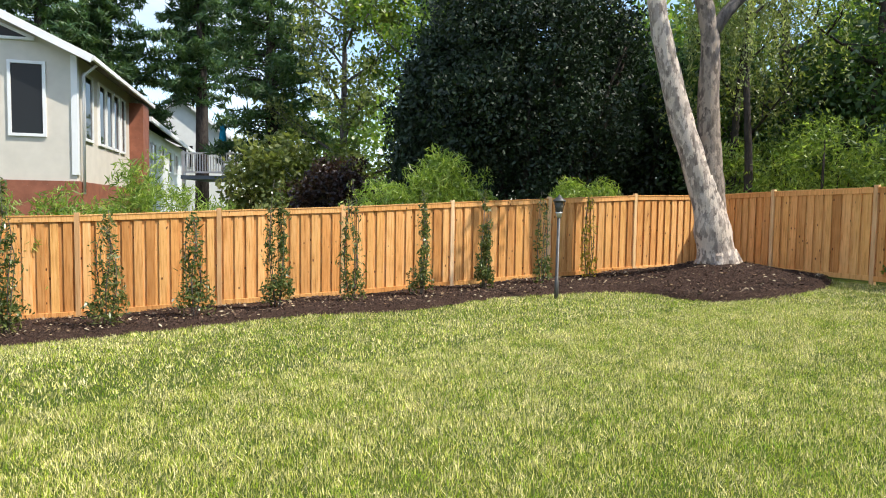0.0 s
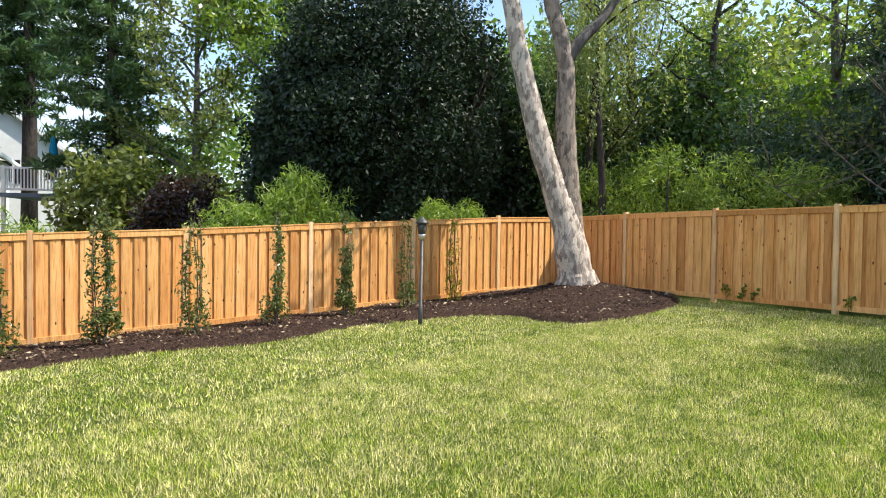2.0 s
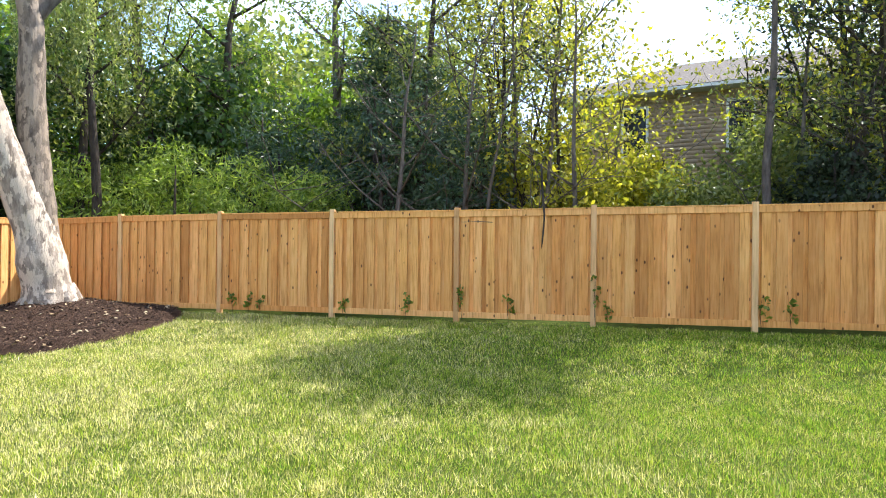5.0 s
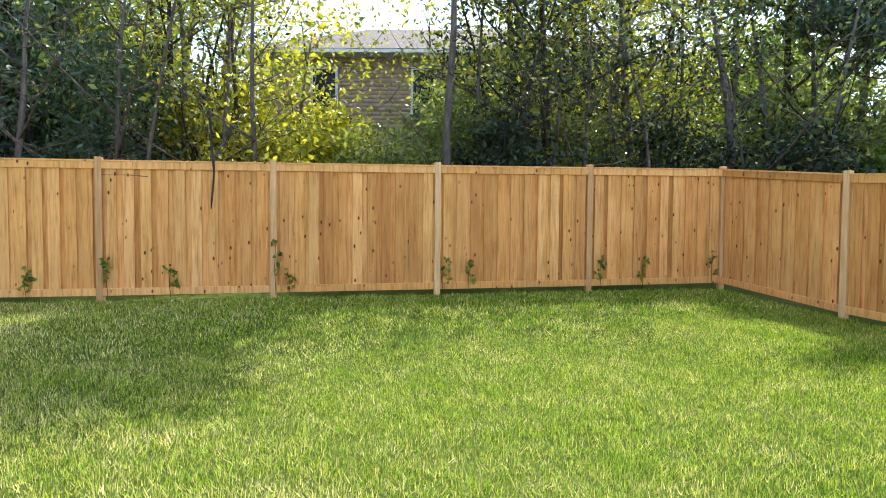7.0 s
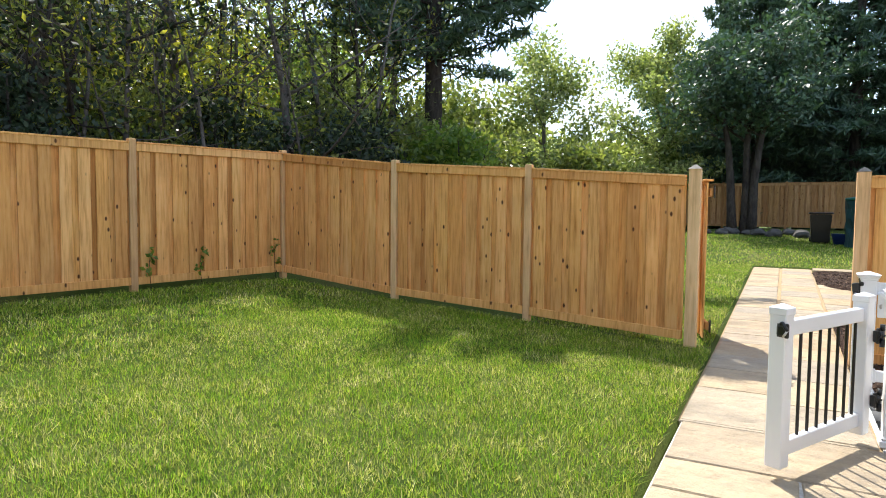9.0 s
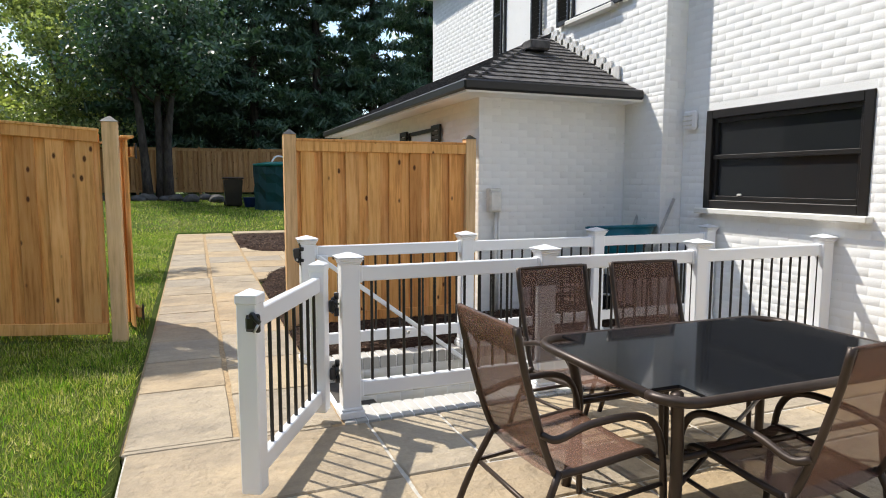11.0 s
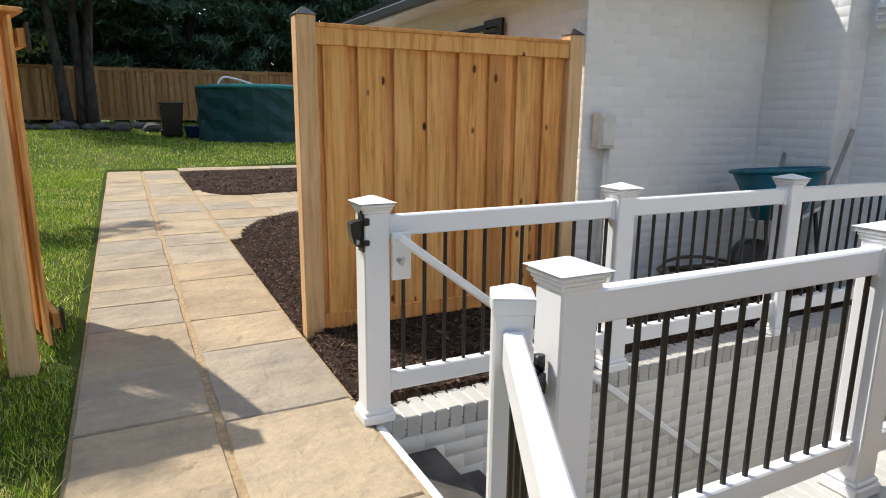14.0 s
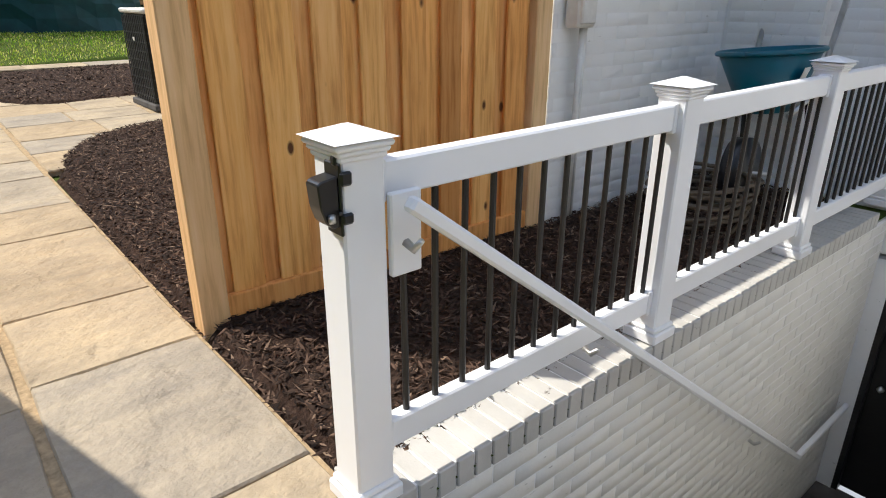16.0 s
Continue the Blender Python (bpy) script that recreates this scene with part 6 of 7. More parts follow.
# ---- patio furniture ----
slm, slnt, slb = mat_base("brown_sling_mesh", 0.7, 0, 0.2)
wv = slnt.nodes.new("ShaderNodeTexWave")
wv.inputs["Scale"].default_value = 60
slnt.links.new(coords(slnt), wv.inputs["Vector"])
slnt.links.new(ramp(slnt, wv.outputs["Fac"], [(0.2, (0.12, 0.064, 0.045)), (0.8, (0.24, 0.135, 0.095))]), slb.inputs["Base Color"])
tp = slnt.nodes.new("ShaderNodeBsdfTransparent")
tx = slnt.nodes.new("ShaderNodeMixShader")
tx.inputs["Fac"].default_value = 0.42
slnt.links.new(slb.outputs["BSDF"], tx.inputs[1])
slnt.links.new(tp.outputs["BSDF"], tx.inputs[2])
slnt.links.new(tx.outputs["Shader"], slnt.nodes["Material Output"].inputs["Surface"])
MAT["sling"] = slm


def ribbon(name, profile, half_width, thick, material, parent, sag=0.02, label=""):
    """A sling: the profile (y, z) swept across x, sagging in the middle."""
    pts = smooth_curve([(0, y, z) for y, z in profile], 4)
    xs = (-1, -0.5, 0, 0.5, 1)
    verts, faces = [], []
    for side in (0, 1):
        for p in pts:
            for s in xs:
                verts.append((s * half_width, p.y + side * thick * 0.3, p.z - sag * (1 - s * s) - side * thick))
    n, m_ = len(pts), len(xs)
    for side in (0, 1):
        o = side * n * m_
        for i in range(n - 1):
            for j in range(m_ - 1):
                q = (o + i * m_ + j, o + i * m_ + j + 1, o + (i + 1) * m_ + j + 1, o + (i + 1) * m_ + j)
                faces.append(q if side == 0 else q[::-1])
    return obj(name, verts, faces, material, parent, label, True)


def patio_chair(m):
    """An armchair facing local +y, its middle over the origin."""
    c = thing("patio_chair", m, "brown sling patio armchair with dark bronze frame", "chair", "chairs round the patio table")
    ribbon("backrest", [(-0.19, 0.44), (-0.25, 0.58), (-0.31, 0.78), (-0.345, 0.93), (-0.35, 0.955)], 0.222, 0.006, MAT["sling"], c, 0.0)
    ribbon("head_fold", [(-0.332, 0.855), (-0.350, 0.90), (-0.362, 0.955), (-0.354, 0.966)], 0.222, 0.005, MAT["sling"], c, 0.0, "doubled fold of sling fabric")
    ribbon("seat", [(0.25, 0.415), (0.22, 0.435), (0.0, 0.415), (-0.19, 0.40)], 0.222, 0.006, MAT["sling"], c, 0.018)
    for s in (-1, 1):
        x = 0.235 * s
        back = smooth_curve([(x, 0.27, 0.40), (x, 0.2, 0.425), (x, -0.12, 0.40), (x, -0.2, 0.44), (x, -0.31, 0.78), (x, -0.35, 0.96)], 4)
        tube("side_frame", back, [0.014] * len(back), MAT["bronze"], c, 8)
        xa = 0.275 * s
        arm = smooth_curve([(xa, 0.30, 0.0), (xa, 0.285, 0.35), (xa, 0.25, 0.52), (xa, 0.15, 0.59), (xa, -0.06, 0.59), (xa, -0.20, 0.555), (0.245 * s, -0.25, 0.57)], 4)
        tube("arm", arm, [0.0145] * len(arm), MAT["bronze"], c, 8)
        leg = smooth_curve([(0.245 * s, -0.17, 0.42), (0.27 * s, -0.28, 0.2), (0.28 * s, -0.36, 0.0)], 4)
        tube("leg", leg, [0.0145] * len(leg), MAT["bronze"], c, 8)
        tube("brace", [(xa, 0.285, 0.30), (0.27 * s, -0.25, 0.26)], [0.010, 0.010], MAT["bronze"], c, 6)
    tube("head_bar", smooth_curve([(-0.235, -0.35, 0.955), (0, -0.353, 0.958), (0.235, -0.35, 0.955)], 3), [0.009] * 7, MAT["bronze"], c, 8)
    tube("cross_bar", [(-0.275, 0.27, 0.385), (0.275, 0.27, 0.385)], [0.012, 0.012], MAT["bronze"], c, 6)
    tube("cross_bar", [(-0.27, -0.24, 0.26), (0.27, -0.24, 0.26)], [0.010, 0.010], MAT["bronze"], c, 6)
    return c


first_chair = patio_chair(pose(2.97, -2.70, 0.0, 0, 0, 92))
copy_thing(first_chair, pose(2.34, -3.45, 0.0, 0, 0, 3))
copy_thing(first_chair, pose(1.71, -3.46, 0.0, 0, 0, -4))
copy_thing(first_chair, pose(2.27, -2.22, 0.0, 0, 0, 183))

table = thing("patio_table", pose(2.08, -2.71, 0), "dark glass-topped patio table with bronze frame", "table")
MAT["table_glass"] = glass_material("black_table_glass", (0.012, 0.013, 0.015), 0.06)
bm = bmesh.new()
bmesh.ops.create_cube(bm, size=1.0)
bmesh.ops.transform(bm, matrix=Matrix.Translation((0, 0, 0.705)) @ Matrix.Diagonal((1.46, 0.95, 0.012, 1)), verts=bm.verts)
up = [e for e in bm.edges if abs(e.verts[0].co.z - e.verts[1].co.z) > 0.005]
bmesh.ops.bevel(bm, geom=up, offset=0.14, segments=8, affect="EDGES")
part("tabletop", bm, MAT["table_glass"], table, "black glass top")
rim = []
for cx, cy, a0 in ((0.60, 0.345, 0), (-0.60, 0.345, 90), (-0.60, -0.345, 180), (0.60, -0.345, 270)):
    for k in range(7):
        a = radians(a0 + 15 * k)
        rim.append((cx + 0.142 * math.cos(a), cy + 0.142 * math.sin(a), 0.695))
rim.append(rim[0])
tube("rim", rim, [0.02] * len(rim), MAT["bronze"], table, 8)
for sx in (-1, 1):
    for sy in (-1, 1):
        lg = smooth_curve([(0.62 * sx, 0.36 * sy, 0.69), (0.58 * sx, 0.33 * sy, 0.4), (0.62 * sx, 0.36 * sy, 0.0)], 4)
        tube("leg", lg, [0.024] * len(lg), MAT["bronze"], table, 8)
for sy in (-1, 1):
    tube("stretcher", [(-0.58, 0.33 * sy, 0.42), (0.58, 0.33 * sy, 0.42)], [0.014, 0.014], MAT["bronze"], table, 6)
tube("stretcher", [(-0.6, -0.34, 0.3), (0.6, 0.34, 0.3)], [0.012, 0.012], MAT["bronze"], table, 6)

# ---- by the house ----
MAT["rock"] = plain_material("grey_field_stone", (0.10, 0.095, 0.09), 0.9, 0, 0.2, 0.4, 5, 0.6)
meter = thing("meter_box", pose(1.30, -6.80, 1.13), "grey electric meter box with conduit on white brick", "meter box")
box("box", pose(0, 0.035, 0), 0.15, 0.10, 0.26, MAT["grey_plastic"], meter, 0.012)
box("cover", pose(0.005, 0.09, 0.02), 0.12, 0.03, 0.21, MAT["grey_plastic"], meter, 0.008)
tube("conduit", [(-0.02, 0.04, 0.0), (-0.02, 0.035, -0.5), (-0.02, 0.03, -1.2)], [0.018, 0.018, 0.018], MAT["grey_plastic"], meter, 8)
tube("conduit", [(-0.06, 0.03, 0.0), (-0.06, 0.03, -1.2)], [0.012, 0.012], MAT["grey_plastic"], meter, 8)
vent = thing("wall_vent", pose(-0.70, -6.02, 2.02), "small white weathered vent cover on brick wall", "vent")
box("body", pose(0.03, 0, 0), 0.07, 0.17, 0.2, MAT["vinyl"], vent, 0.02)
for k in range(3):
    box("slat", pose(0.07, 0, 0.04 + 0.05 * k, 0, 25, 0), 0.02, 0.13, 0.012, MAT["grey_plastic"], vent, 0.002)
barrow = thing("wheelbarrow", pose(-0.02, -6.20, 0.05, 5, 0, 4) @ Matrix.Scale(1.08, 4), "teal plastic wheelbarrow leaning by white brick wall", "wheelbarrow")
bm = bmesh.new()
bmesh.ops.create_cone(bm, cap_ends=False, segments=22, radius1=0.17, radius2=0.33, depth=0.34)
bmesh.ops.scale(bm, verts=bm.verts, vec=(1.15, 0.8, 1))
bmesh.ops.translate(bm, verts=bm.verts, vec=(0, 0, 0.69))
bmesh.ops.solidify(bm, geom=bm.faces[:], thickness=0.012)
part("tray", bm, MAT["teal"], barrow, "teal plastic tray", True)
bm = bmesh.new()
bmesh.ops.create_cone(bm, cap_ends=True, segments=22, radius1=0.17, radius2=0.172, depth=0.01)
bmesh.ops.scale(bm, verts=bm.verts, vec=(1.15, 0.8, 1))
bmesh.ops.translate(bm, verts=bm.verts, vec=(0, 0, 0.525))
part("tray_floor", bm, MAT["teal"], barrow)
rimp = [(0.385 * math.cos(a), 0.27 * math.sin(a), 0.86) for a in np.linspace(0, 2 * math.pi, 25)]
tube("tray_rim", rimp, [0.014] * 25, MAT["teal"], barrow, 6)
box("sticker", pose(0.12, 0.205, 0.68, -22, 0, 0), 0.09, 0.004, 0.1, MAT["white_trim"], barrow, 0, "white sticker")
for s in (-1, 1):
    tube("handle", [(0.1, 0.16 * s, 0.5), (-0.2, 0.2 * s, 0.6), (-0.5, 0.22 * s, 1.12)], [0.016, 0.016, 0.018], MAT["steel"], barrow, 8)
    tube("leg", [(-0.15, 0.18 * s, 0.56), (-0.2, 0.2 * s, 0.0)], [0.014, 0.014], MAT["black"], barrow, 8)
wheel = tube("wheel", [(0.3, -0.045, 0.2), (0.3, 0.045, 0.2)], [0.2, 0.2], MAT["latch"], barrow, 22)
tube("axle", [(0.3, -0.15, 0.2), (0.3, 0.15, 0.2)], [0.012, 0.012], MAT["steel"], barrow, 8)
hose = thing("garden_hose", pose(0.72, -6.22, 0.03), "coiled brown garden hose lying on dark mulch", "hose")
MAT["hose"] = plain_material("brown_rubber", (0.10, 0.075, 0.05), 0.55, 0, 0.4, 0.25, 10, 0.1)
rh = random.Random(6)
for k in range(8):
    a0, rx_, ry_, zz = rh.uniform(0, 6), rh.uniform(0.26, 0.40), rh.uniform(0.2, 0.3), 0.02 + 0.035 * k
    loop = [(rx_ * math.cos(a0 + a) + rh.uniform(-0.02, 0.02), ry_ * math.sin(a0 + a) + rh.uniform(-0.02, 0.02), zz + 0.02 * math.sin(a * 2 + k)) for a in np.linspace(0, 6.6, 26)]
    tube("coil", loop, [0.013] * 26, MAT["hose"], hose, 6)
ac = thing("air_conditioner", pose(1.72, -12.15, hpath(-12.1)), "dark grey outdoor air conditioner with wire guard", "air conditioner")
box("base", pose(0, 0, 0), 0.84, 0.84, 0.07, MAT["rock"], ac, 0.01, "dark stone-coloured pad")
box("cabinet", pose(0, 0, 0.07), 0.78, 0.78, 0.93, MAT["black_trim"], ac, 0.03)
box("top", pose(0, 0, 1.0), 0.82, 0.82, 0.05, MAT["grey_plastic"], ac, 0.015, "pale grey top")
MAT["ac_wire"] = plain_material("dark_grey_wire", (0.06, 0.062, 0.066), 0.5, 0.3, 0.4, 0.1, 6, 0.02)
for k in range(9):
    for sgn, ax in ((1, 0), (1, 1)):
        z = 0.14 + 0.095 * k
        if ax == 0:
            beam("guard_wire", (0.395, -0.38, z), (0.395, 0.38, z), 0.012, 0.012, MAT["ac_wire"], ac, 0)
        else:
            beam("guard_wire", (-0.38, 0.395, z), (0.38, 0.395, z), 0.012, 0.012, MAT["ac_wire"], ac, 0)
for k in range(12):
    box("guard_wire", pose(0.40, -0.36 + 0.065 * k, 0.08), 0.01, 0.01, 0.9, MAT["ac_wire"], ac, 0)
    box("guard_wire", pose(-0.36 + 0.065 * k, 0.40, 0.08), 0.01, 0.01, 0.9, MAT["ac_wire"], ac, 0)
box("badge", pose(0.41, 0.0, 0.72, 0, 0, 0), 0.006, 0.06, 0.035, MAT["grey_plastic"], ac, 0.002, "small oval badge")

# ---- back garden ----
tz = ground_z(0.9, -22.4)
cover = thing("covered_frame", pose(0.75, -22.6, tz), "large dark green tarpaulin-covered frame on the grass", "covered frame")
bm = bmesh.new()
bmesh.ops.create_cone(bm, cap_ends=True, segments=26, radius1=1.72, radius2=1.72, depth=1.50)
bmesh.ops.subdivide_edges(bm, edges=[e for e in bm.edges if abs(e.verts[0].co.z - e.verts[1].co.z) > 0.5], cuts=4)
for i, vv in enumerate(bm.verts):
    k = 1 + 0.018 * math.sin(i * 2.7) + (0.02 if vv.co.z < -0.7 else 0)
    vv.co.x, vv.co.y = vv.co.x * k, vv.co.y * k * 0.8
bmesh.ops.translate(bm, verts=bm.verts, vec=(0, 0, 0.75))
part("skirt", bm, MAT["green_cover"], cover, "dark green tarpaulin", False)
MAT["green_top"] = plain_material("green_sheet", (0.01, 0.16, 0.14), 0.5, 0, 0.4, 0.25, 4, 0.3)
tube("top_sheet", [(0, 0, 1.46), (0, 0, 1.53), (0, 0, 1.60), (0, 0, 1.62)], [1.75, 1.76, 1.3, 0.2], MAT["green_top"], cover, 26, "bright green top sheet").scale = (1, 0.8, 1)
tube("hoop", smooth_curve([(1.2, 0.3, 1.55), (1.0, 0.3, 1.78), (0.6, 0.3, 1.72), (0.2, 0.3, 1.6)], 4), [0.03] * 13, MAT["white_trim"], cover, 8)
bin_ = thing("wheeled_bin", pose(3.05, -24.4, ground_z(3.05, -24.4)), "black wheeled rubbish bin standing on grass", "bin")
bm = bmesh.new()
bmesh.ops.create_cone(bm, cap_ends=True, segments=4, radius1=0.36, radius2=0.46, depth=0.95)
bmesh.ops.rotate(bm, verts=bm.verts, matrix=Matrix.Rotation(radians(45), 3, "Z"))
bmesh.ops.translate(bm, verts=bm.verts, vec=(0, 0, 0.5))
bmesh.ops.bevel(bm, geom=bm.edges[:], offset=0.03, segments=2, affect="EDGES")
part("body", bm, MAT["latch"], bin_)
box("lid", pose(0, 0, 0.98), 0.72, 0.74, 0.06, MAT["latch"], bin_, 0.02)
for s in (-1, 1):
    tube("wheel", [(0.25 * s, -0.32, 0.12), (0.31 * s, -0.32, 0.12)], [0.12, 0.12], MAT["latch"], bin_, 14)
blue = thing("bucket", pose(2.45, -24.2, ground_z(2.45, -24.2)), "blue plastic tub beside the black bin", "bucket")
MAT["blue_plastic"] = plain_material("blue_plastic", (0.012, 0.03, 0.13), 0.4, 0, 0.4, 0.1, 4, 0.03)
tube("tub", [(0, 0, 0), (0, 0, 0.02), (0, 0, 0.33), (0, 0, 0.36)], [0.2, 0.22, 0.29, 0.30], MAT["blue_plastic"], blue, 16)
rk = random.Random(12)
for k in range(9):
    x, y_ = 3.6 + 0.45 * k + rk.uniform(-0.1, 0.1), -25.6 + rk.uniform(-0.4, 0.3)
    bm = bmesh.new()
    bmesh.ops.create_icosphere(bm, subdivisions=2, radius=1)
    for vv in bm.verts:
        vv.co *= 0.8 + 0.3 * noise.noise(vv.co * 1.3 + Vector((k * 3, 0, 0)))
    s = rk.uniform(0.2, 0.36)
    bmesh.ops.scale(bm, verts=bm.verts, vec=(s * 1.2, s, s * 0.75))
    rock = part("rock", bm, MAT["rock"], None, "", False)
    rock.location = (x, y_, ground_z(x, y_) + s * 0.3)
    tagged(rock, "grey field stone lying in the back garden grass", "rock", "stones in the back garden")
for k, (x, y_, lx) in enumerate(((5.9, -26.0, 0.14), (5.5, -26.1, -0.03), (5.25, -26.0, -0.12))):
    broadleaf("tree", x, y_, 7.5, 0.17, 2.6, "spruce", "leaning multi-stem tree in the back garden", 700 + k, 8, 50, 0.10, 0.5, (lx, 0.02), "bark_dark")

vine = thing("vine", pose(12.62, 0.75, 0.42), "dry brown vine hanging over the cedar fence", "vine")
tube("stem", smooth_curve([(0.1, 0.02, 2.6), (0.0, 0.0, 2.05), (-0.09, -0.02, 1.7), (-0.10, 0.02, 1.2)], 4), [0.018] * 8 + [0.014] * 4 + [0.006], MAT["bark_dark"], vine, 6)
# ---- ivy on the long fence and litter ----
ri = random.Random(14)
for k, (s, z) in enumerate(((4.6, 0.35), (4.95, 0.3), (5.2, 0.28), (9.1, 0.55), (9.9, 0.4), (11.3, 0.75), (8.1, 0.35), (11.5, 0.3), (13.7, 0.45), (14.1, 0.42), (16.2, 0.5), (16.9, 0.45), (6.9, 0.3), (18.1, 0.55))):
    t = s / 18.3
    px_ = 14.94 + (10.99 - 14.94) * t - 0.05
    py_ = 10.96 + (-6.92 - 10.96) * t
    gz = 0.36 + 0.11 * t
    root = thing("ivy", pose(px_, py_, gz - 0.02), "small green ivy sprig climbing the cedar boards", "ivy", "ivy sprigs on the fence")
    tube("stem", [(-0.02, 0, 0), (-0.015, 0.02, z * 0.5), (-0.01, 0, z)], [0.004, 0.004, 0.002], MAT["bark_dark"], root, 5)
    V_, F_ = leaves(np.array([(-0.03, ri.uniform(-0.07, 0.07), z * q) for q in (0.5, 0.75, 1.0)]), (0.02, 0.07, 0.09), 8, 0.038, 0.7, 0.3)
    array_obj("leaves", V_, F_, MAT["maple"], root)


def scatter(grid, n, rg, keep=None):
    X, Y, Z, inner = grid
    idx = np.argwhere(inner)
    p = idx[rg.integers(0, len(idx), n)]
    st = X[0, 1] - X[0, 0]
    x = X[p[:, 0], p[:, 1]] + rg.uniform(-0.5, 0.5, n) * st
    y_ = Y[p[:, 0], p[:, 1]] + rg.uniform(-0.5, 0.5, n) * st
    return np.stack([x, y_, Z[p[:, 0], p[:, 1]]], 1)


def chips(name, pts, length, width, material, label, rg, up=0.012, flat=0.35):
    n = len(pts)
    a = rg.uniform(0, 6.283, n)
    d = np.stack([np.cos(a), np.sin(a), rg.normal(0, flat, n)], 1)
    w = np.stack([-np.sin(a), np.cos(a), rg.normal(0, flat, n)], 1)
    L = (length * rg.uniform(0.4, 1.4, n))[:, None]
    W = (width * rg.uniform(0.5, 1.5, n))[:, None]
    c = pts + np.array((0, 0, up))
    top = c + np.array((0, 0, 1)) * (W * 0.5)
    verts = np.stack([c - d * L, c + w * W, c + d * L, c - w * W, top], 1).reshape(-1, 3)
    o = np.arange(n)[:, None] * 5
    faces = np.concatenate([o + np.array(t) for t in ((0, 3, 4), (3, 2, 4), (2, 1, 4), (1, 0, 4))])
    ob = array_obj(name, verts, faces, material, None, label)
    return tagged(ob, "", "debris", "", "stuff")


cm, cnt, cb = mat_base("bark_chip", 0.9, 0, 0.2)
cnt.links.new(ramp(cnt, island_random(cnt), [(0.0, (0.014, 0.009, 0.007)), (0.6, (0.05, 0.03, 0.021)), (0.9, (0.12, 0.072, 0.05)), (1.0, (0.26, 0.18, 0.125))]), cb.inputs["Base Color"])
fm_, fnt, fb = mat_base("dry_leaf", 0.8, 0, 0.2)
fnt.links.new(ramp(fnt, island_random(fnt), [(0.0, (0.20, 0.13, 0.07)), (0.5, (0.36, 0.27, 0.17)), (1.0, (0.5, 0.43, 0.3))]), fb.inputs["Base Color"])
rgc = np.random.default_rng(77)
chips("mulch_chips", scatter(bed_main_grid, 26000, rgc), 0.035, 0.010, cm, "shredded dark brown bark chips", rgc)
chips("mulch_chips", scatter(bed_one_grid, 42000, rgc), 0.024, 0.005, cm, "shredded dark brown bark chips", rgc)
chips("mulch_chips", scatter(bed_two_grid, 6000, rgc), 0.03, 0.008, cm, "shredded dark brown bark chips", rgc)
chips("fallen_leaves", scatter(bed_main_grid, 900, rgc), 0.035, 0.022, fm_, "pale fallen leaves scattered over mulch", rgc, 0.02)

# ---- grass ----
grm, grnt, grb = mat_base("grass_blade", 0.55, 0, 0.22)
g_rnd = island_random(grnt)
g_patch = noise_node(grnt, world_coords(grnt), 1.9, 5, 0.68)
g_mix = grnt.nodes.new("ShaderNodeMath")
g_mix.operation = "MULTIPLY_ADD"
grnt.links.new(g_patch, g_mix.inputs[0])
g_mix.inputs[1].default_value = 1.15
g_sc = grnt.nodes.new("ShaderNodeMath")
g_sc.operation = "MULTIPLY_ADD"
grnt.links.new(g_rnd, g_sc.inputs[0])
g_sc.inputs[1].default_value, g_sc.inputs[2].default_value = 0.85, -0.51
g_xyz = grnt.nodes.new("ShaderNodeSeparateXYZ")
grnt.links.new(world_coords(grnt), g_xyz.inputs["Vector"])
g_dry = grnt.nodes.new("ShaderNodeMapRange")
g_dry.inputs["From Min"].default_value, g_dry.inputs["From Max"].default_value = -1.0, 5.0
g_dry.inputs["To Min"].default_value, g_dry.inputs["To Max"].default_value = -0.20, 0.10
grnt.links.new(g_xyz.outputs["Y"], g_dry.inputs["Value"])
g_sum = grnt.nodes.new("ShaderNodeMath")
grnt.links.new(g_sc.outputs["Value"], g_sum.inputs[0])
grnt.links.new(g_dry.outputs["Result"], g_sum.inputs[1])
grnt.links.new(g_sum.outputs["Value"], g_mix.inputs[2])
g_colr = ramp(grnt, g_mix.outputs["Value"], [(0.05, (0.165, 0.32, 0.022)), (0.34, (0.35, 0.44, 0.042)), (0.58, (0.50, 0.48, 0.14)), (0.92, (0.88, 0.80, 0.48))])
g_val = grnt.nodes.new("ShaderNodeTexWhiteNoise")
g_val.noise_dimensions = "1D"
grnt.links.new(g_rnd, g_val.inputs["W"])
g_colr = mixed(grnt, 1.0, g_colr, ramp(grnt, g_val.outputs["Value"], [(0.0, (0.22, 0.27, 0.22)), (0.45, (0.95, 0.95, 0.90)), (1.0, (1.8, 1.75, 1.6))]), "MULTIPLY")
grnt.links.new(g_colr, grb.inputs["Base Color"])
gtr = grnt.nodes.new("ShaderNodeBsdfTranslucent")
grnt.links.new(g_colr, gtr.inputs["Color"])
gmx = grnt.nodes.new("ShaderNodeMixShader")
gmx.inputs["Fac"].default_value = 0.4
grnt.links.new(grb.outputs["BSDF"], gmx.inputs[1])
grnt.links.new(gtr.outputs["BSDF"], gmx.inputs[2])
grnt.links.new(gmx.outputs["Shader"], grnt.nodes["Material Output"].inputs["Surface"])


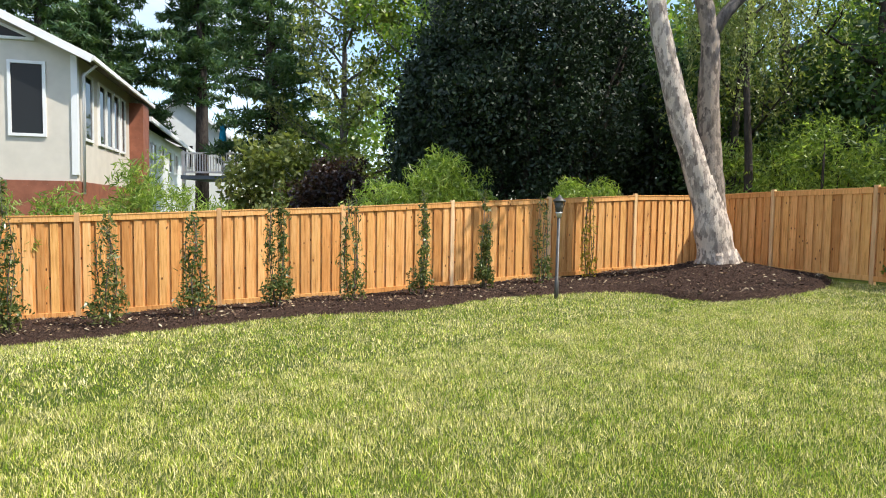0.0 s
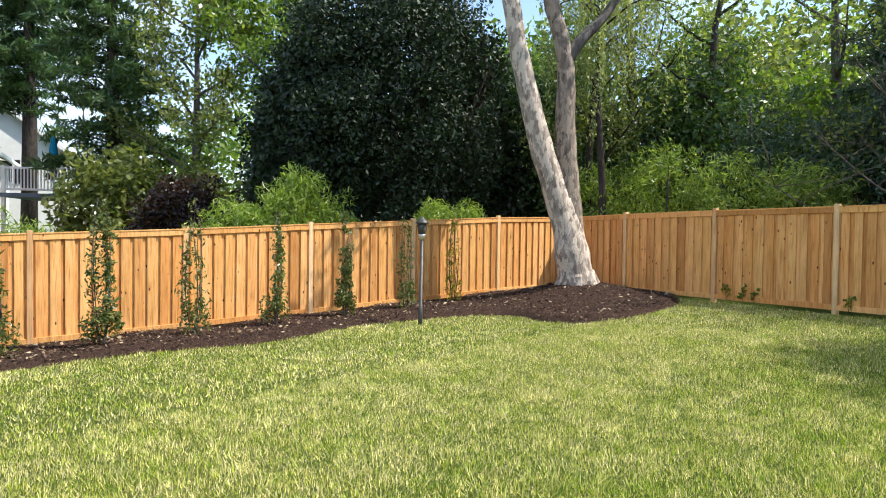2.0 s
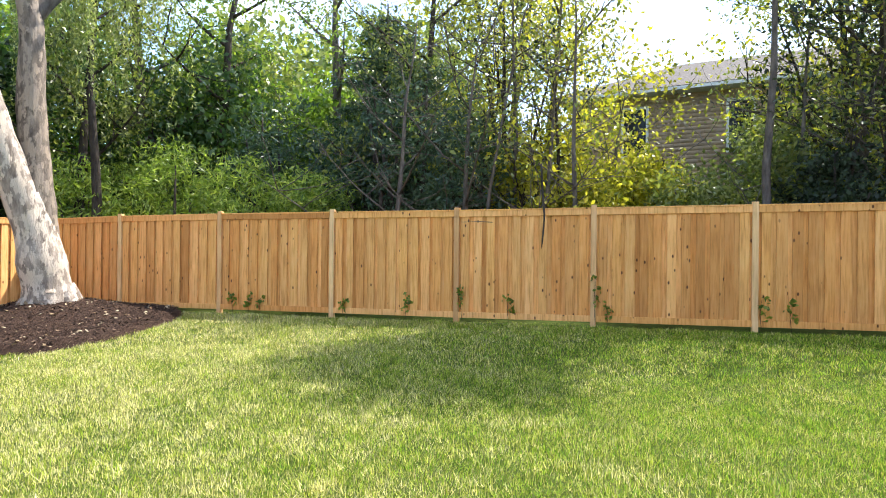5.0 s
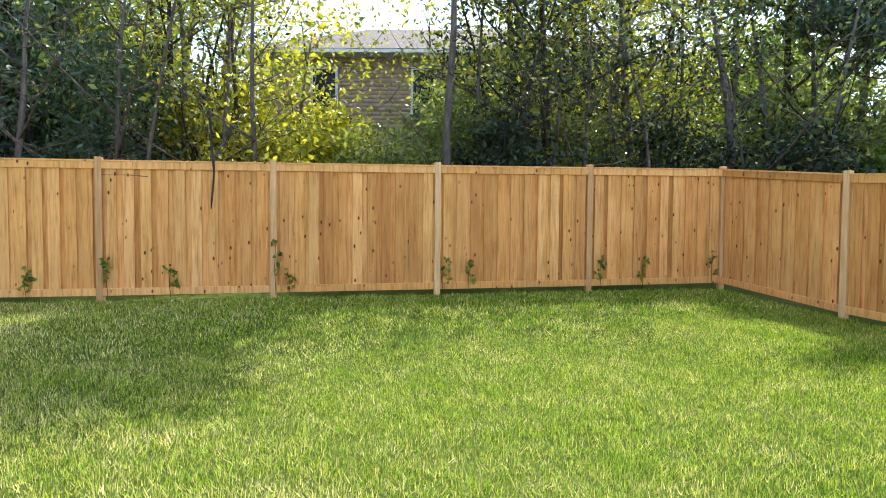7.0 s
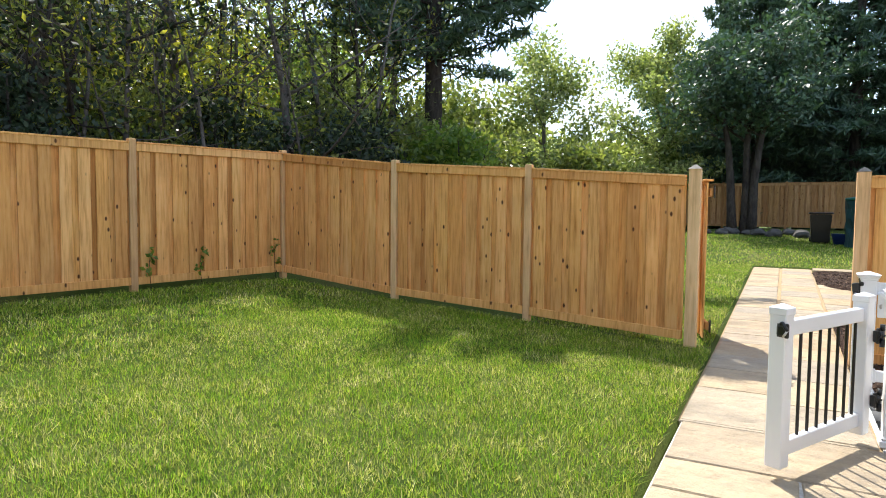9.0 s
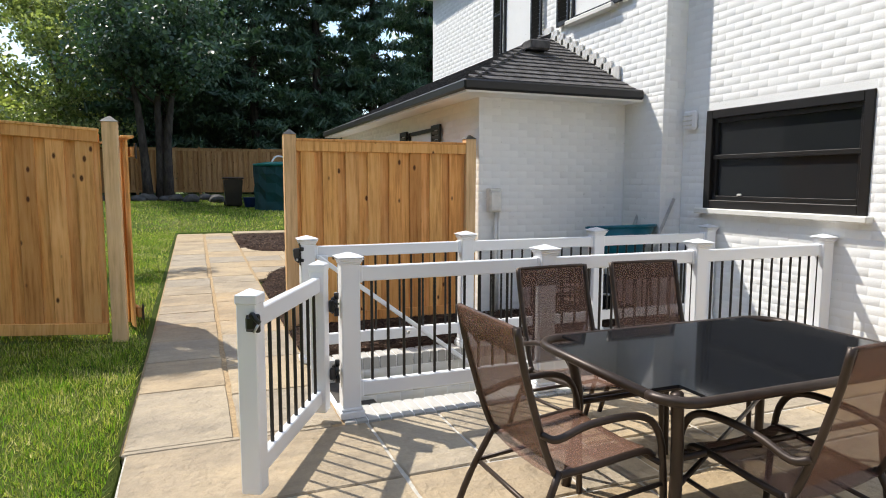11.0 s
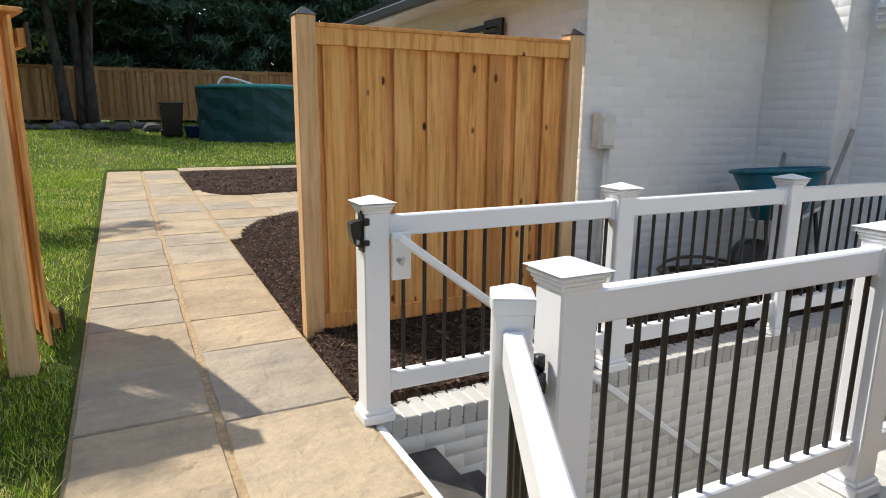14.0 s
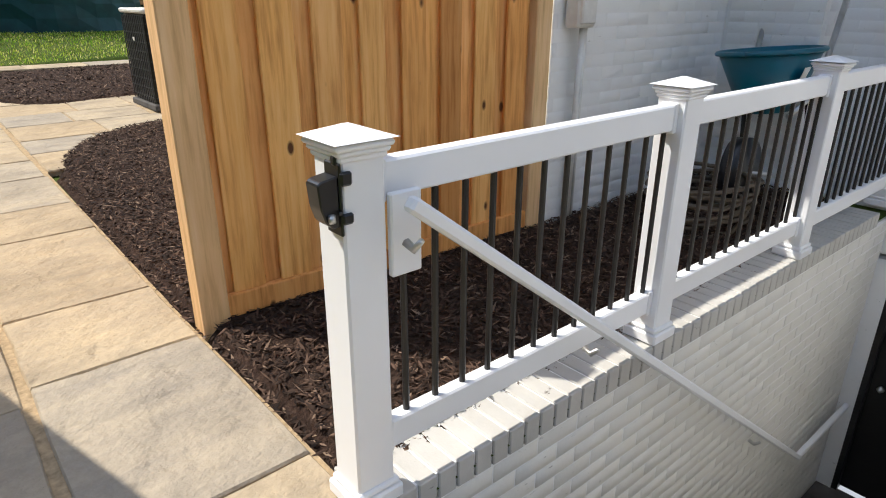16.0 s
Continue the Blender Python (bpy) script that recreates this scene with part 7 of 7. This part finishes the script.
def grass(name, region, density, height, width, rg, label):
    x0, x1, y0, y1 = region
    n = int((x1 - x0) * (y1 - y0) * density)
    x, y_ = rg.uniform(x0, x1, n), rg.uniform(y0, y1, n)
    ok = inside_lawn(x, y_) & ~in_polygon(x, y_, *BED_POLY)
    ok &= np.hypot(x - 12.65, y_ - 9.25) > 1.5
    x, y_ = x[ok], y_[ok]
    n = len(x)
    z = land(x, y_) - 0.004
    # blades lie in tufts: neighbours lean much the same way
    tuft = 2.4 * np.sin(x * 9.1 + 2.0 * np.sin(y_ * 5.3)) + 2.2 * np.sin(y_ * 8.3 + 1.7 * np.sin(x * 6.1)) + 1.5 * np.sin(x * 2.3 - y_ * 1.9)
    tall = 1.0 + 0.28 * np.sin(x * 7.7 + 1.3 * np.sin(y_ * 9.7)) * np.sin(y_ * 6.9 + 1.1 * np.sin(x * 8.9))
    a, lean, h = np.where(rg.random(n) < 0.45, tuft + rg.normal(0, 0.6, n), rg.uniform(0, 6.283, n)), np.abs(rg.normal(0.25, 0.7, n)), 0.9 * height * tall * rg.uniform(0.5, 1.3, n)
    b = a + rg.uniform(1.0, 2.1, n)
    base = np.stack([x, y_, z], 1)
    tip = base + np.stack([np.cos(a) * lean * h, np.sin(a) * lean * h, h], 1)
    side = np.stack([np.cos(b), np.sin(b), np.zeros(n)], 1) * (width * rg.uniform(0.6, 1.3, n))[:, None]
    verts = np.stack([base - side, base + side, tip], 1).reshape(-1, 3)
    ob = array_obj(name, verts, np.arange(3 * n).reshape(n, 3), grm, None, label)
    return tagged(ob, "", "grass", "", "stuff")


rgg = np.random.default_rng(123)
LBL = "mown green lawn grass with straw-coloured patches"
grass("grass", (4.76, 9.5, -6.9, 2.7), 6200, 0.050, 0.0030, rgg, LBL)
grass("grass", (-3.5, 10.5, 2.6, 7.5), 5800, 0.050, 0.0030, rgg, LBL)
grass("grass", (9.5, 14.5, -6.9, 2.7), 2800, 0.05, 0.0044, rgg, LBL)
grass("grass", (-9.0, 14.5, 7.5, 13.0), 1500, 0.05, 0.006, rgg, LBL)
grass("grass", (10.5, 14.5, 2.7, 7.5), 2400, 0.05, 0.0045, rgg, LBL)
grass("grass", (4.76, 7.0, -17.3, -6.95), 2600, 0.05, 0.004, rgg, LBL)
grass("grass", (-8.0, 11.0, -27.0, -17.2), 450, 0.055, 0.009, rgg, LBL)
